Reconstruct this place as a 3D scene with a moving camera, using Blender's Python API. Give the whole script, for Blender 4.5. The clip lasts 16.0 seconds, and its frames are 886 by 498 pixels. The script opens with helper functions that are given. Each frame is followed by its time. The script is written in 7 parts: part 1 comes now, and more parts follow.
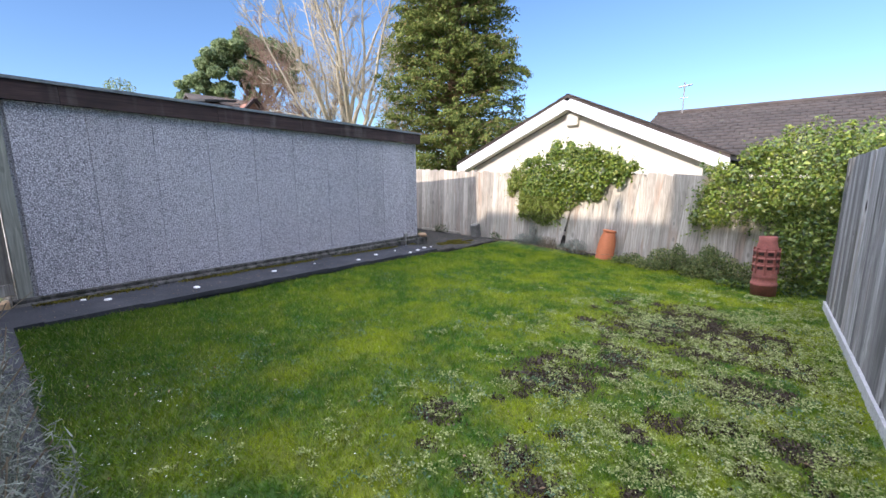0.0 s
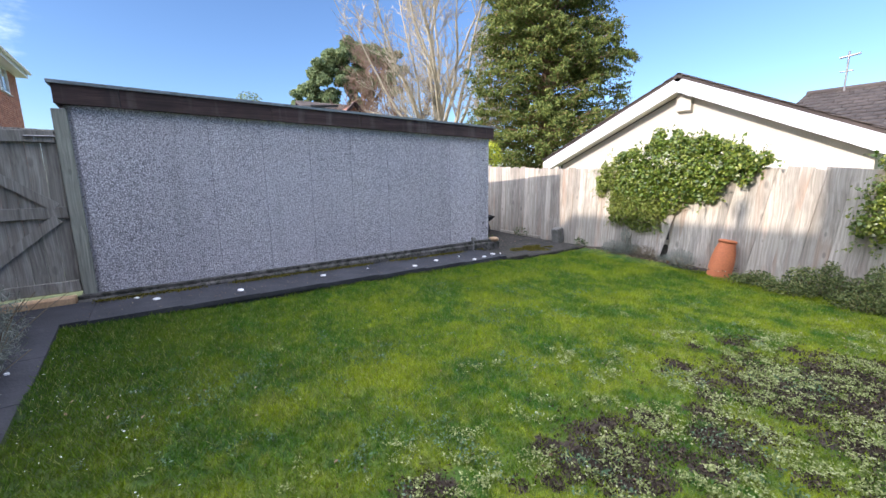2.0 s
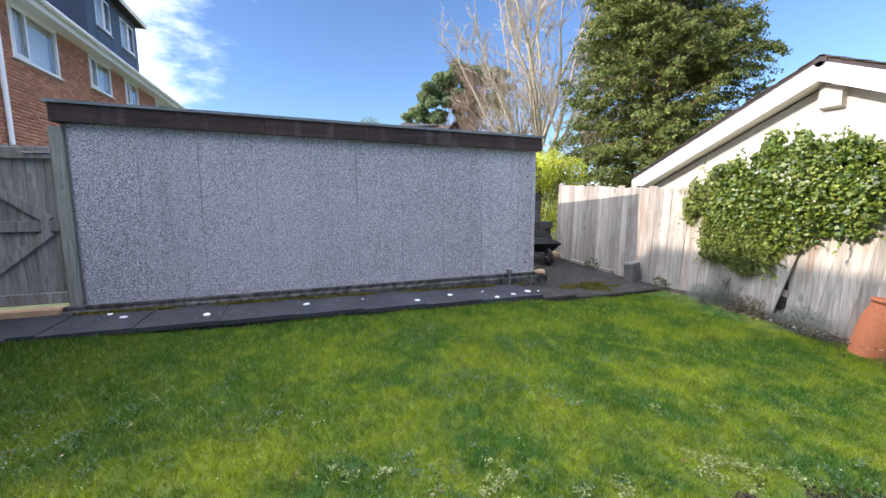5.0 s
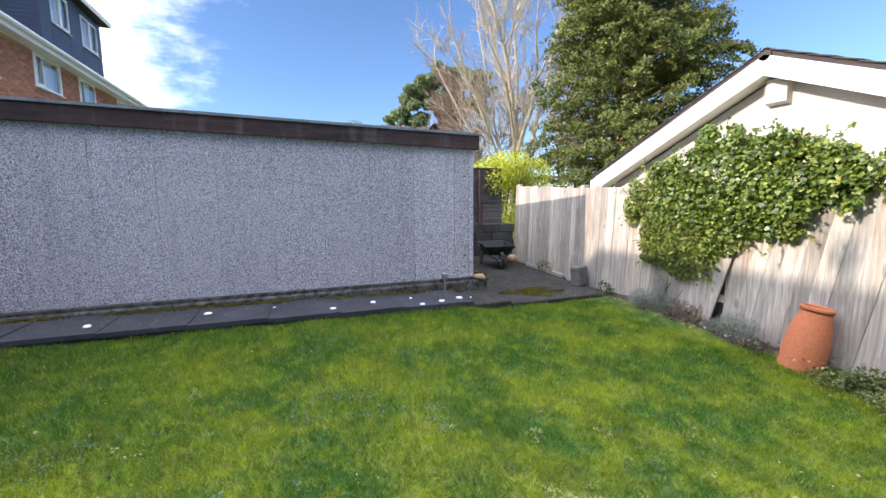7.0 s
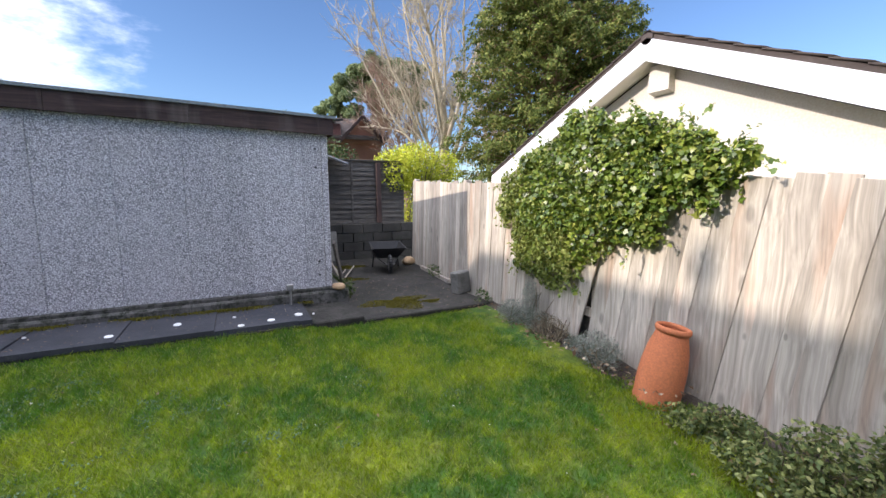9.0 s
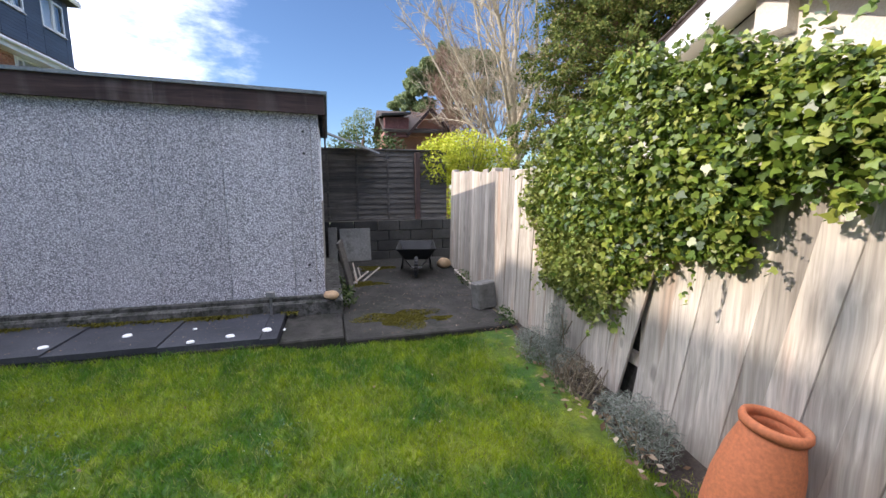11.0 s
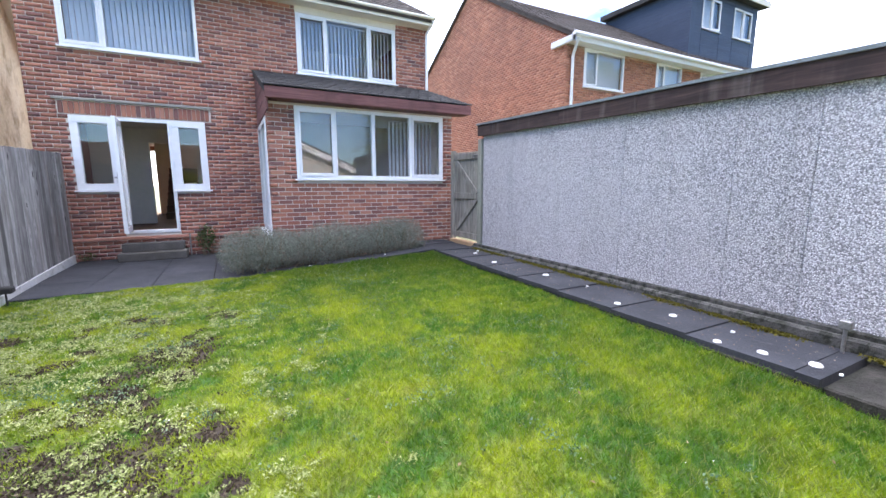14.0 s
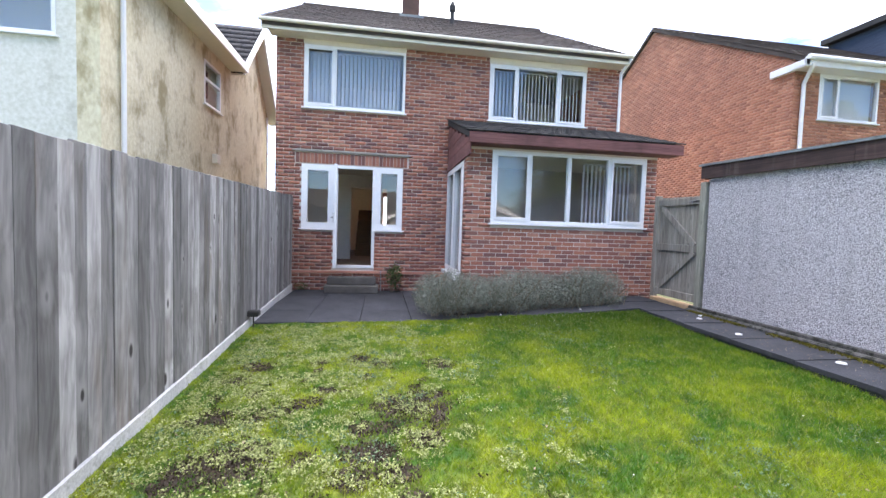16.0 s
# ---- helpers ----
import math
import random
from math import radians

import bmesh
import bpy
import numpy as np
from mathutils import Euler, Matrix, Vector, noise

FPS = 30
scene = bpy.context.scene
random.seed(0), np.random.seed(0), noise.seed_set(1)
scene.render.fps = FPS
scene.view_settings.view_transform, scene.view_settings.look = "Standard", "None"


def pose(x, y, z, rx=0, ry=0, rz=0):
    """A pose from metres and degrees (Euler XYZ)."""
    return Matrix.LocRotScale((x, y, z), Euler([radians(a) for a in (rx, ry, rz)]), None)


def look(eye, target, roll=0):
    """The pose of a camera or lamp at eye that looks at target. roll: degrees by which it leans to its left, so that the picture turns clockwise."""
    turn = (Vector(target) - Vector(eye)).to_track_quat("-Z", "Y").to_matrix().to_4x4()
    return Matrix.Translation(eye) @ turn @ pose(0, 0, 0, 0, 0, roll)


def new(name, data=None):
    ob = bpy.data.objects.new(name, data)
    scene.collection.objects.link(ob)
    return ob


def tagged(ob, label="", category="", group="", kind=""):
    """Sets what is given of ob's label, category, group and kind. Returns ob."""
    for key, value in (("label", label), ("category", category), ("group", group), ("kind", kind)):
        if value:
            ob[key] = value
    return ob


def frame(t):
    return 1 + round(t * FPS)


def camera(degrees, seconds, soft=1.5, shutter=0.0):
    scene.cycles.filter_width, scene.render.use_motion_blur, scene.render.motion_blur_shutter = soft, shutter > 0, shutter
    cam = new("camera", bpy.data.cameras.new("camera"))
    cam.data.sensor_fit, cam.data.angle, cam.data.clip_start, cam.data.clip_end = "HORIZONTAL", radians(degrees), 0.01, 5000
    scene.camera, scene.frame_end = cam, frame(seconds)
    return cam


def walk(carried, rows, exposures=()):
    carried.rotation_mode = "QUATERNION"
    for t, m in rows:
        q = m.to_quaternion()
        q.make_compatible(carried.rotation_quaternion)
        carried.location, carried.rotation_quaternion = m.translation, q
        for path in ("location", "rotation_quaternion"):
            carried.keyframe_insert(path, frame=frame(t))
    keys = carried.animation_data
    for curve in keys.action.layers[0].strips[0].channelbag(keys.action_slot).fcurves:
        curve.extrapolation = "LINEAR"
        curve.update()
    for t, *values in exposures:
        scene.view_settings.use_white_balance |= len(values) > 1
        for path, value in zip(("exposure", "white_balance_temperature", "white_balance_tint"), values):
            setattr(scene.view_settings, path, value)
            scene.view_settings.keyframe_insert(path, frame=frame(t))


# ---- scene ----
cam = camera(94.9, 16.0)
METRES, EYE, TILT, LEAN, TURN = 9.167, 1.545, 0.0, 0.0, 40.6
ROWS = [
    (0.0, 0.0, 0.0, 0.0, -0.06, -10.31, 0.32),
    (0.5, 0.012, 0.0231, -0.001, 2.13, -10.44, 0.45),
    (1.0, 0.0213, 0.0409, -0.0003, 5.77, -10.54, 0.53),
    (1.5, 0.0386, 0.0637, -0.0005, 9.93, -10.49, 0.73),
    (2.0, 0.0509, 0.0893, -0.0022, 13.7, -10.3, 0.94),
    (2.5, 0.0586, 0.1222, -0.0018, 16.34, -10.06, 1.05),
    (3.0, 0.073, 0.1474, -0.0022, 17.81, -9.77, 0.99),
    (3.5, 0.0952, 0.1781, -0.003, 19.2, -9.47, 0.8),
    (4.0, 0.1114, 0.2103, -0.0057, 21.58, -9.14, 0.69),
    (4.5, 0.1294, 0.2362, -0.0053, 25.37, -8.45, 0.52),
    (5.0, 0.1571, 0.2557, -0.0055, 30.26, -7.41, 0.38),
    (7.5, 0.2432, 0.3666, -0.0114, 28.46, -6.45, 0.62),
    (8.0, 0.2623, 0.408, -0.0108, 20.62, -7.11, 0.43),
    (10.5, 0.3244, 0.5849, -0.0158, 30.38, -8.22, -0.1),
    (11.0, 0.319, 0.6249, -0.0168, 33.76, -8.08, 0.21),
    (11.5, 0.315, 0.6592, -0.0154, 37.91, -7.77, 0.33),
    (12.0, 0.3171, 0.6942, -0.0153, 44.2, -7.51, 0.42),
    (12.5, 0.3119, 0.7195, -0.0163, 53.49, -7.54, 0.31),
    (13.0, 0.309, 0.7269, -0.0154, 71.3, -8.11, 0.04),
    (13.5, 0.3216, 0.7164, -0.017, 93.58, -8.94, 0.03),
    (14.0, 0.3394, 0.6918, -0.0151, 111.67, -8.87, 0.04),
    (14.5, 0.352, 0.6574, -0.0159, 122.79, -8.12, -0.25),
    (15.0, 0.3526, 0.6315, -0.0176, 129.1, -6.79, -0.71),
    (15.5, 0.3439, 0.5992, -0.0153, 131.53, -4.59, -1.4),
    (16.0, 0.3429, 0.5684, -0.0156, 130.69, -2.89, -1.86),
]
walk(cam, [(t, pose(0, 0, EYE, TILT, LEAN, TURN) @ pose(METRES * x, METRES * y, METRES * z, 90 + pitch, roll, yaw)) for t, x, y, z, yaw, pitch, roll in ROWS], [(0.0, 0.62, 6450, 17), (5.0, 0.66, 6500, 17), (7.5, 0.7, 6600, 17), (8.0, 0.47, 6650, 17), (11.0, 0.5, 6700, 18), (12.6, 0.55, 6700, 17), (13.4, 1.0, 7050, 17), (14.0, 1.42, 6800, 18), (14.5, 1.42, 6700, 16), (15.0, 1.04, 6800, 17), (15.5, 1.24, 7000, 17), (16.0, 1.36, 7050, 17)])

# ---- world, sun, sky ----
SUN_EL, SUN_YAW = 25.9, 178.6
wx = -math.sin(radians(SUN_YAW)) * math.cos(radians(SUN_EL))
wy = math.cos(radians(SUN_YAW)) * math.cos(radians(SUN_EL))
wz = math.sin(radians(SUN_EL))
world = bpy.data.worlds.new("sky")
scene.world = world
world.use_nodes = True
wn, wl = world.node_tree.nodes, world.node_tree.links
wn.clear()
sky = wn.new("ShaderNodeTexSky")
sky.sky_type = "NISHITA"
sky.sun_disc = False
sky.sun_elevation = radians(SUN_EL)
sky.sun_rotation = math.atan2(wx, wy)
sky.air_density, sky.dust_density, sky.ozone_density = 1.0, 0.15, 6.0
coord = wn.new("ShaderNodeTexCoord")
squash = wn.new("ShaderNodeMapping")
squash.inputs["Scale"].default_value = (1.0, 1.0, 2.6)
squash.inputs["Location"].default_value = (0.35, 0.1, 0.2)
wl.new(coord.outputs["Generated"], squash.inputs["Vector"])
puffs = wn.new("ShaderNodeTexNoise")
puffs.inputs["Scale"].default_value = 3.0
puffs.inputs["Detail"].default_value = 7.0
puffs.inputs["Roughness"].default_value = 0.62
wl.new(squash.outputs["Vector"], puffs.inputs["Vector"])
# clouds gather over the house side of the sky, clear blue over the garden's far end
axis = wn.new("ShaderNodeVectorMath")
axis.operation = "DOT_PRODUCT"
axis.inputs[1].default_value = (-0.45, -0.89, 0.0)
wl.new(coord.outputs["Generated"], axis.inputs[0])
drift = wn.new("ShaderNodeMapRange")
for k, v in (("From Min", 0.3), ("From Max", 0.8), ("To Min", -0.25), ("To Max", 0.2)):
    drift.inputs[k].default_value = v
wl.new(axis.outputs["Value"], drift.inputs["Value"])
# and broken bright cloud overhead, out of view, added to fill the shaded garden
height = wn.new("ShaderNodeSeparateXYZ")
wl.new(coord.outputs["Generated"], height.inputs["Vector"])
overhead = wn.new("ShaderNodeMapRange")
overhead.interpolation_type = "SMOOTHSTEP"
for k, v in (("From Min", 0.42), ("From Max", 0.75), ("To Min", 0.0), ("To Max", 0.5)):
    overhead.inputs[k].default_value = v
wl.new(height.outputs["Z"], overhead.inputs["Value"])
both = wn.new("ShaderNodeMath")
wl.new(drift.outputs["Result"], both.inputs[0])
wl.new(overhead.outputs["Result"], both.inputs[1])
summed = wn.new("ShaderNodeMath")
wl.new(puffs.outputs["Fac"], summed.inputs[0])
wl.new(both.outputs["Value"], summed.inputs[1])
cover = wn.new("ShaderNodeMapRange")
cover.interpolation_type = "SMOOTHSTEP"
for k, v in (("From Min", 0.52), ("From Max", 0.88), ("To Min", 0.0), ("To Max", 0.93)):
    cover.inputs[k].default_value = v
wl.new(summed.outputs["Value"], cover.inputs["Value"])
mixer = wn.new("ShaderNodeMix")
mixer.data_type = "RGBA"
# the cloud thins and glows towards the sun
glow = wn.new("ShaderNodeVectorMath")
glow.operation = "DOT_PRODUCT"
glow.inputs[1].default_value = (wx, wy, wz)
wl.new(coord.outputs["Generated"], glow.inputs[0])
bright = wn.new("ShaderNodeMapRange")
for k, v in (("From Min", 0.1), ("From Max", 0.95), ("To Min", 11.0), ("To Max", 22.0)):
    bright.inputs[k].default_value = v
wl.new(glow.outputs["Value"], bright.inputs["Value"])
white = wn.new("ShaderNodeVectorMath")
white.operation = "SCALE"
white.inputs[0].default_value = (0.9, 0.98, 1.14)
# extra brightness for the added overhead fill
lift = wn.new("ShaderNodeMath")
lift.operation = "MULTIPLY_ADD"
lift.inputs[1].default_value = 16.0
wl.new(overhead.outputs["Result"], lift.inputs[0])
wl.new(bright.outputs["Result"], lift.inputs[2])
wl.new(lift.outputs["Value"], white.inputs["Scale"])
wl.new(white.outputs["Vector"], mixer.inputs["B"])
wl.new(cover.outputs["Result"], mixer.inputs["Factor"])
wl.new(sky.outputs["Color"], mixer.inputs["A"])
bg = wn.new("ShaderNodeBackground")
bg.inputs["Strength"].default_value = 0.15
wl.new(mixer.outputs["Result"], bg.inputs["Color"])
wout = wn.new("ShaderNodeOutputWorld")
wl.new(bg.outputs["Background"], wout.inputs["Surface"])

sun = new("sun", bpy.data.lights.new("sun", "SUN"))
sun.data.energy, sun.data.angle, sun.data.color = 3.7, radians(0.6), (1.0, 0.93, 0.82)
sun.matrix_world = look((wx * 60, wy * 60, wz * 60), (0, 0, 0))


# ---- materials ----
def nodes_of(name):
    m = bpy.data.materials.new(name)
    m.use_nodes = True
    n, l = m.node_tree.nodes, m.node_tree.links
    return m, n, l, n["Principled BSDF"]


def noise_node(n, l, vec, scale, detail=4.0, rough=0.55):
    t = n.new("ShaderNodeTexNoise")
    t.inputs["Scale"].default_value, t.inputs["Detail"].default_value, t.inputs["Roughness"].default_value = scale, detail, rough
    l.new(vec, t.inputs["Vector"])
    return t.outputs["Fac"]


def ramp_node(n, l, fac, stops):
    r = n.new("ShaderNodeValToRGB")
    els = r.color_ramp.elements
    while len(els) < len(stops):
        els.new(0.5)
    for e, (p, c) in zip(els, stops):
        e.position, e.color = p, (*c, 1)
    l.new(fac, r.inputs["Fac"])
    return r.outputs["Color"]


def mix_node(n, l, fac, a, b, mode="MIX"):
    m = n.new("ShaderNodeMix")
    m.data_type, m.blend_type = "RGBA", mode
    for key, v in (("Factor", fac), ("A", a), ("B", b)):
        if isinstance(v, (int, float)):
            m.inputs[key].default_value = v
        elif isinstance(v, tuple):
            m.inputs[key].default_value = (*v, 1)
        else:
            l.new(v, m.inputs[key])
    return m.outputs["Result"]


def range_node(n, l, fac, a, b, c=0.0, d=1.0):
    r = n.new("ShaderNodeMapRange")
    for k, v in (("From Min", a), ("From Max", b), ("To Min", c), ("To Max", d)):
        r.inputs[k].default_value = v
    l.new(fac, r.inputs["Value"])
    return r.outputs["Result"]


def coords(n, l, scale=(1, 1, 1), world_place=False):
    c = n.new("ShaderNodeNewGeometry") if world_place else n.new("ShaderNodeTexCoord")
    m = n.new("ShaderNodeMapping")
    m.inputs["Scale"].default_value = scale
    l.new(c.outputs["Position" if world_place else "Object"], m.inputs["Vector"])
    return m.outputs["Vector"]


def bump_node(n, l, p, height, dist, strength=1.0):
    b = n.new("ShaderNodeBump")
    b.inputs["Distance"].default_value, b.inputs["Strength"].default_value = dist, strength
    l.new(height, b.inputs["Height"])
    l.new(b.outputs["Normal"], p.inputs["Normal"])


def surface(name, a, b, coarse=1.5, fine=40.0, rough=0.8, bump=0.002, metal=0.0, stain=None, stain_at=(0.55, 0.75), vary=0.12, stretch=(1, 1, 1)):
    """A worn surface: two colours over a coarse noise, fine grain, optional stains, a little change from piece to piece."""
    m, n, l, p = nodes_of(name)
    v = coords(n, l, stretch, True)
    big, small = noise_node(n, l, v, coarse), noise_node(n, l, v, fine, 3.0)
    col = mix_node(n, l, range_node(n, l, big, 0.3, 0.7), a, b)
    col = mix_node(n, l, 0.35, col, mix_node(n, l, range_node(n, l, small, 0.3, 0.7), (0.25, 0.25, 0.25), (0.8, 0.8, 0.8)), "OVERLAY")
    if stain:
        st = noise_node(n, l, v, coarse * 2.7, 6.0, 0.65)
        col = mix_node(n, l, range_node(n, l, st, *stain_at), col, stain)
    info = n.new("ShaderNodeObjectInfo")
    hv = n.new("ShaderNodeHueSaturation")
    l.new(range_node(n, l, info.outputs["Random"], 0, 1, 1 - vary, 1 + vary), hv.inputs["Value"])
    l.new(col, hv.inputs["Color"])
    l.new(hv.outputs["Color"], p.inputs["Base Color"])
    l.new(range_node(n, l, small, 0.2, 0.8, rough - 0.1, min(1, rough + 0.1)), p.inputs["Roughness"])
    p.inputs["Metallic"].default_value = metal
    if bump:
        bump_node(n, l, p, small, bump)
    return m


def timber(name, a, b, dark, vary=0.25, along="z", warm=None, fineness=15.0, length=0.5, knots=0.3, flat="x"):
    """Weathered board: grain streaks along its length, knots, stains, and each board its own shade."""
    m, n, l, p = nodes_of(name)
    info = n.new("ShaderNodeObjectInfo")
    sc = {"z": (fineness, fineness, length), "y": (fineness, length, fineness), "x": (length, fineness, fineness)}[along]
    kn = {"z": (0.3, 8, 3.6) if flat == "x" else (8, 0.3, 3.6), "y": (0.3, 3.6, 8), "x": (3.6, 0.3, 8)}[along]
    own = n.new("ShaderNodeCombineXYZ")
    for axis_name, far_off in (("X", 41.0), ("Y", 29.0), ("Z", 17.0)):
        l.new(range_node(n, l, info.outputs["Random"], 0, 1, 0, far_off), own.inputs[axis_name])

    def moved(vec):
        add = n.new("ShaderNodeVectorMath")
        l.new(vec, add.inputs[0])
        l.new(own.outputs["Vector"], add.inputs[1])
        return add.outputs["Vector"]
    v, k = moved(coords(n, l, sc, True)), moved(coords(n, l, kn, True))
    warp = n.new("ShaderNodeVectorMath")
    warp.operation = "MULTIPLY_ADD"
    wob = n.new("ShaderNodeTexNoise")
    wob.inputs["Scale"].default_value = 1.6
    l.new(coords(n, l, (1, 1, 1), True), wob.inputs["Vector"])
    l.new(wob.outputs["Color"], warp.inputs[0])
    warp.inputs[1].default_value = (0.9, 0.9, 0.9)
    l.new(v, warp.inputs[2])
    v = warp.outputs["Vector"]
    grain = noise_node(n, l, v, 1.0, 6.0, 0.6)
    fine = noise_node(n, l, v, 4.0, 3.0, 0.6)
    blot = noise_node(n, l, moved(coords(n, l, (3, 3, 1.3), True)), 1.0, 4.0)
    col = mix_node(n, l, range_node(n, l, grain, 0.34, 0.66), a, b)
    col = mix_node(n, l, range_node(n, l, blot, 0.5, 0.75, 0, 0.7), col, dark)
    if warm:
        col = mix_node(n, l, range_node(n, l, noise_node(n, l, moved(coords(n, l, (5, 5, 0.7), True)), 1.0, 3.0), 0.55, 0.72, 0, 0.75), col, warm)
    col = mix_node(n, l, 0.4, col, mix_node(n, l, range_node(n, l, fine, 0.3, 0.7), (0.2, 0.2, 0.2), (0.82, 0.82, 0.82)), "OVERLAY")
    vor = n.new("ShaderNodeTexVoronoi")
    vor.inputs["Scale"].default_value = 0.8
    l.new(k, vor.inputs["Vector"])
    # knots in some places only, of uneven size
    cell = n.new("ShaderNodeSeparateColor")
    l.new(vor.outputs["Color"], cell.inputs["Color"])
    size = n.new("ShaderNodeMath")
    size.operation = "DIVIDE"
    l.new(vor.outputs["Distance"], size.inputs[0])
    l.new(range_node(n, l, cell.outputs["Red"], 0.25, 1.0, 0.05, 1.2), size.inputs[1])
    col = mix_node(n, l, range_node(n, l, size.outputs["Value"], 0.17, 0.5, knots * 0.6, 0), col, tuple(q * 1.3 for q in b))
    col = mix_node(n, l, range_node(n, l, size.outputs["Value"], 0.11, 0.2, knots, 0), col, (0.03, 0.026, 0.026))
    hv = n.new("ShaderNodeHueSaturation")
    l.new(range_node(n, l, info.outputs["Random"], 0, 1, 1 - vary, 1 + vary), hv.inputs["Value"])
    l.new(col, hv.inputs["Color"])
    l.new(hv.outputs["Color"], p.inputs["Base Color"])
    p.inputs["Roughness"].default_value = 0.85
    bump_node(n, l, p, grain, 0.004)
    return m


def brick_material(name, island, stops):
    m, n, l, p = nodes_of(name)
    if island:
        rnd = n.new("ShaderNodeNewGeometry").outputs["Random Per Island"]
    else:
        rnd = n.new("ShaderNodeObjectInfo").outputs["Random"]
    v = coords(n, l, (1, 1, 1), True)
    col = ramp_node(n, l, rnd, stops)
    small = noise_node(n, l, v, 55.0, 4.0)
    big = noise_node(n, l, v, 0.8, 3.0)
    col = mix_node(n, l, range_node(n, l, big, 0.35, 0.7, 0.0, 0.35), col, (0.22, 0.1, 0.07))
    col = mix_node(n, l, 0.4, col, mix_node(n, l, range_node(n, l, small, 0.3, 0.7), (0.25, 0.25, 0.25), (0.75, 0.75, 0.75)), "OVERLAY")
    l.new(col, p.inputs["Base Color"])
    p.inputs["Roughness"].default_value = 0.85
    bump_node(n, l, p, small, 0.003)
    return m


def pebbledash_material():
    m, n, l, p = nodes_of("pebbledash")
    v = coords(n, l, (1, 1, 1), True)
    vor = n.new("ShaderNodeTexVoronoi")
    vor.inputs["Scale"].default_value = 88.0
    l.new(v, vor.inputs["Vector"])
    sep = n.new("ShaderNodeSeparateColor")
    l.new(vor.outputs["Color"], sep.inputs["Color"])
    col = ramp_node(n, l, sep.outputs["Red"], [(0.0, (0.13, 0.125, 0.135)), (0.16, (0.4, 0.38, 0.4)), (0.42, (0.6, 0.58, 0.61)), (0.75, (0.74, 0.72, 0.75)), (1.0, (0.84, 0.83, 0.84))])
    col = mix_node(n, l, range_node(n, l, vor.outputs["Distance"], 0.45, 0.8), col, (0.22, 0.21, 0.225))
    blot = noise_node(n, l, v, 1.1, 5.0, 0.6)
    col = mix_node(n, l, range_node(n, l, blot, 0.35, 0.7, 0.0, 0.25), col, (0.6, 0.58, 0.6))
    streak = noise_node(n, l, coords(n, l, (7, 7, 0.35), True), 1.0, 4.0)
    col = mix_node(n, l, range_node(n, l, streak, 0.55, 0.75, 0.0, 0.3), col, (0.2, 0.2, 0.2))
    info = n.new("ShaderNodeObjectInfo")
    hv = n.new("ShaderNodeHueSaturation")
    l.new(range_node(n, l, info.outputs["Random"], 0, 1, 0.94, 1.06), hv.inputs["Value"])
    l.new(col, hv.inputs["Color"])
    l.new(hv.outputs["Color"], p.inputs["Base Color"])
    p.inputs["Roughness"].default_value = 0.75
    bump_node(n, l, p, range_node(n, l, vor.outputs["Distance"], 0.0, 0.7, 1.0, 0.0), 0.008)
    return m


def glass_material():
    m, n, l, p = nodes_of("window_glass")
    p.inputs["Base Color"].default_value = (0.93, 0.96, 0.97, 1)
    p.inputs["Transmission Weight"].default_value = 1.0
    p.inputs["Roughness"].default_value = 0.0
    p.inputs["IOR"].default_value = 1.6
    return m


def plain(name, c, rough=0.5, metal=0.0):
    m, n, l, p = nodes_of(name)
    v = coords(n, l, (1, 1, 1), True)
    f = noise_node(n, l, v, 9.0, 4.0)
    l.new(mix_node(n, l, range_node(n, l, f, 0.3, 0.75, 0, 0.25), c, tuple(x * 0.72 for x in c)), p.inputs["Base Color"])
    p.inputs["Roughness"].default_value, p.inputs["Metallic"].default_value = rough, metal
    return m


def leaf_material(name, stops, rough=0.5, shine=0.3, trans=0.25):
    """Foliage: each leaf its own shade, light passing through in part."""
    m, n, l, p = nodes_of(name)
    rnd = n.new("ShaderNodeNewGeometry").outputs["Random Per Island"]
    info = n.new("ShaderNodeObjectInfo")
    add = n.new("ShaderNodeMath")
    l.new(rnd, add.inputs[0])
    l.new(info.outputs["Random"], add.inputs[1])
    fr = n.new("ShaderNodeMath")
    fr.operation = "FRACT"
    l.new(add.outputs["Value"], fr.inputs[0])
    col = ramp_node(n, l, fr.outputs["Value"], stops)
    big = noise_node(n, l, coords(n, l, (1, 1, 1), True), 1.3, 3.0)
    col = mix_node(n, l, range_node(n, l, big, 0.35, 0.7, 0, 0.45), col, stops[0][1])
    l.new(col, p.inputs["Base Color"])
    p.inputs["Roughness"].default_value = rough
    p.inputs["Specular IOR Level"].default_value = shine
    if trans:
        tr = n.new("ShaderNodeBsdfTranslucent")
        l.new(col, tr.inputs["Color"])
        mx = n.new("ShaderNodeMixShader")
        mx.inputs["Fac"].default_value = trans
        l.new(p.outputs["BSDF"], mx.inputs[1])
        l.new(tr.outputs["BSDF"], mx.inputs[2])
        l.new(mx.outputs["Shader"], n["Material Output"].inputs["Surface"])
    return m


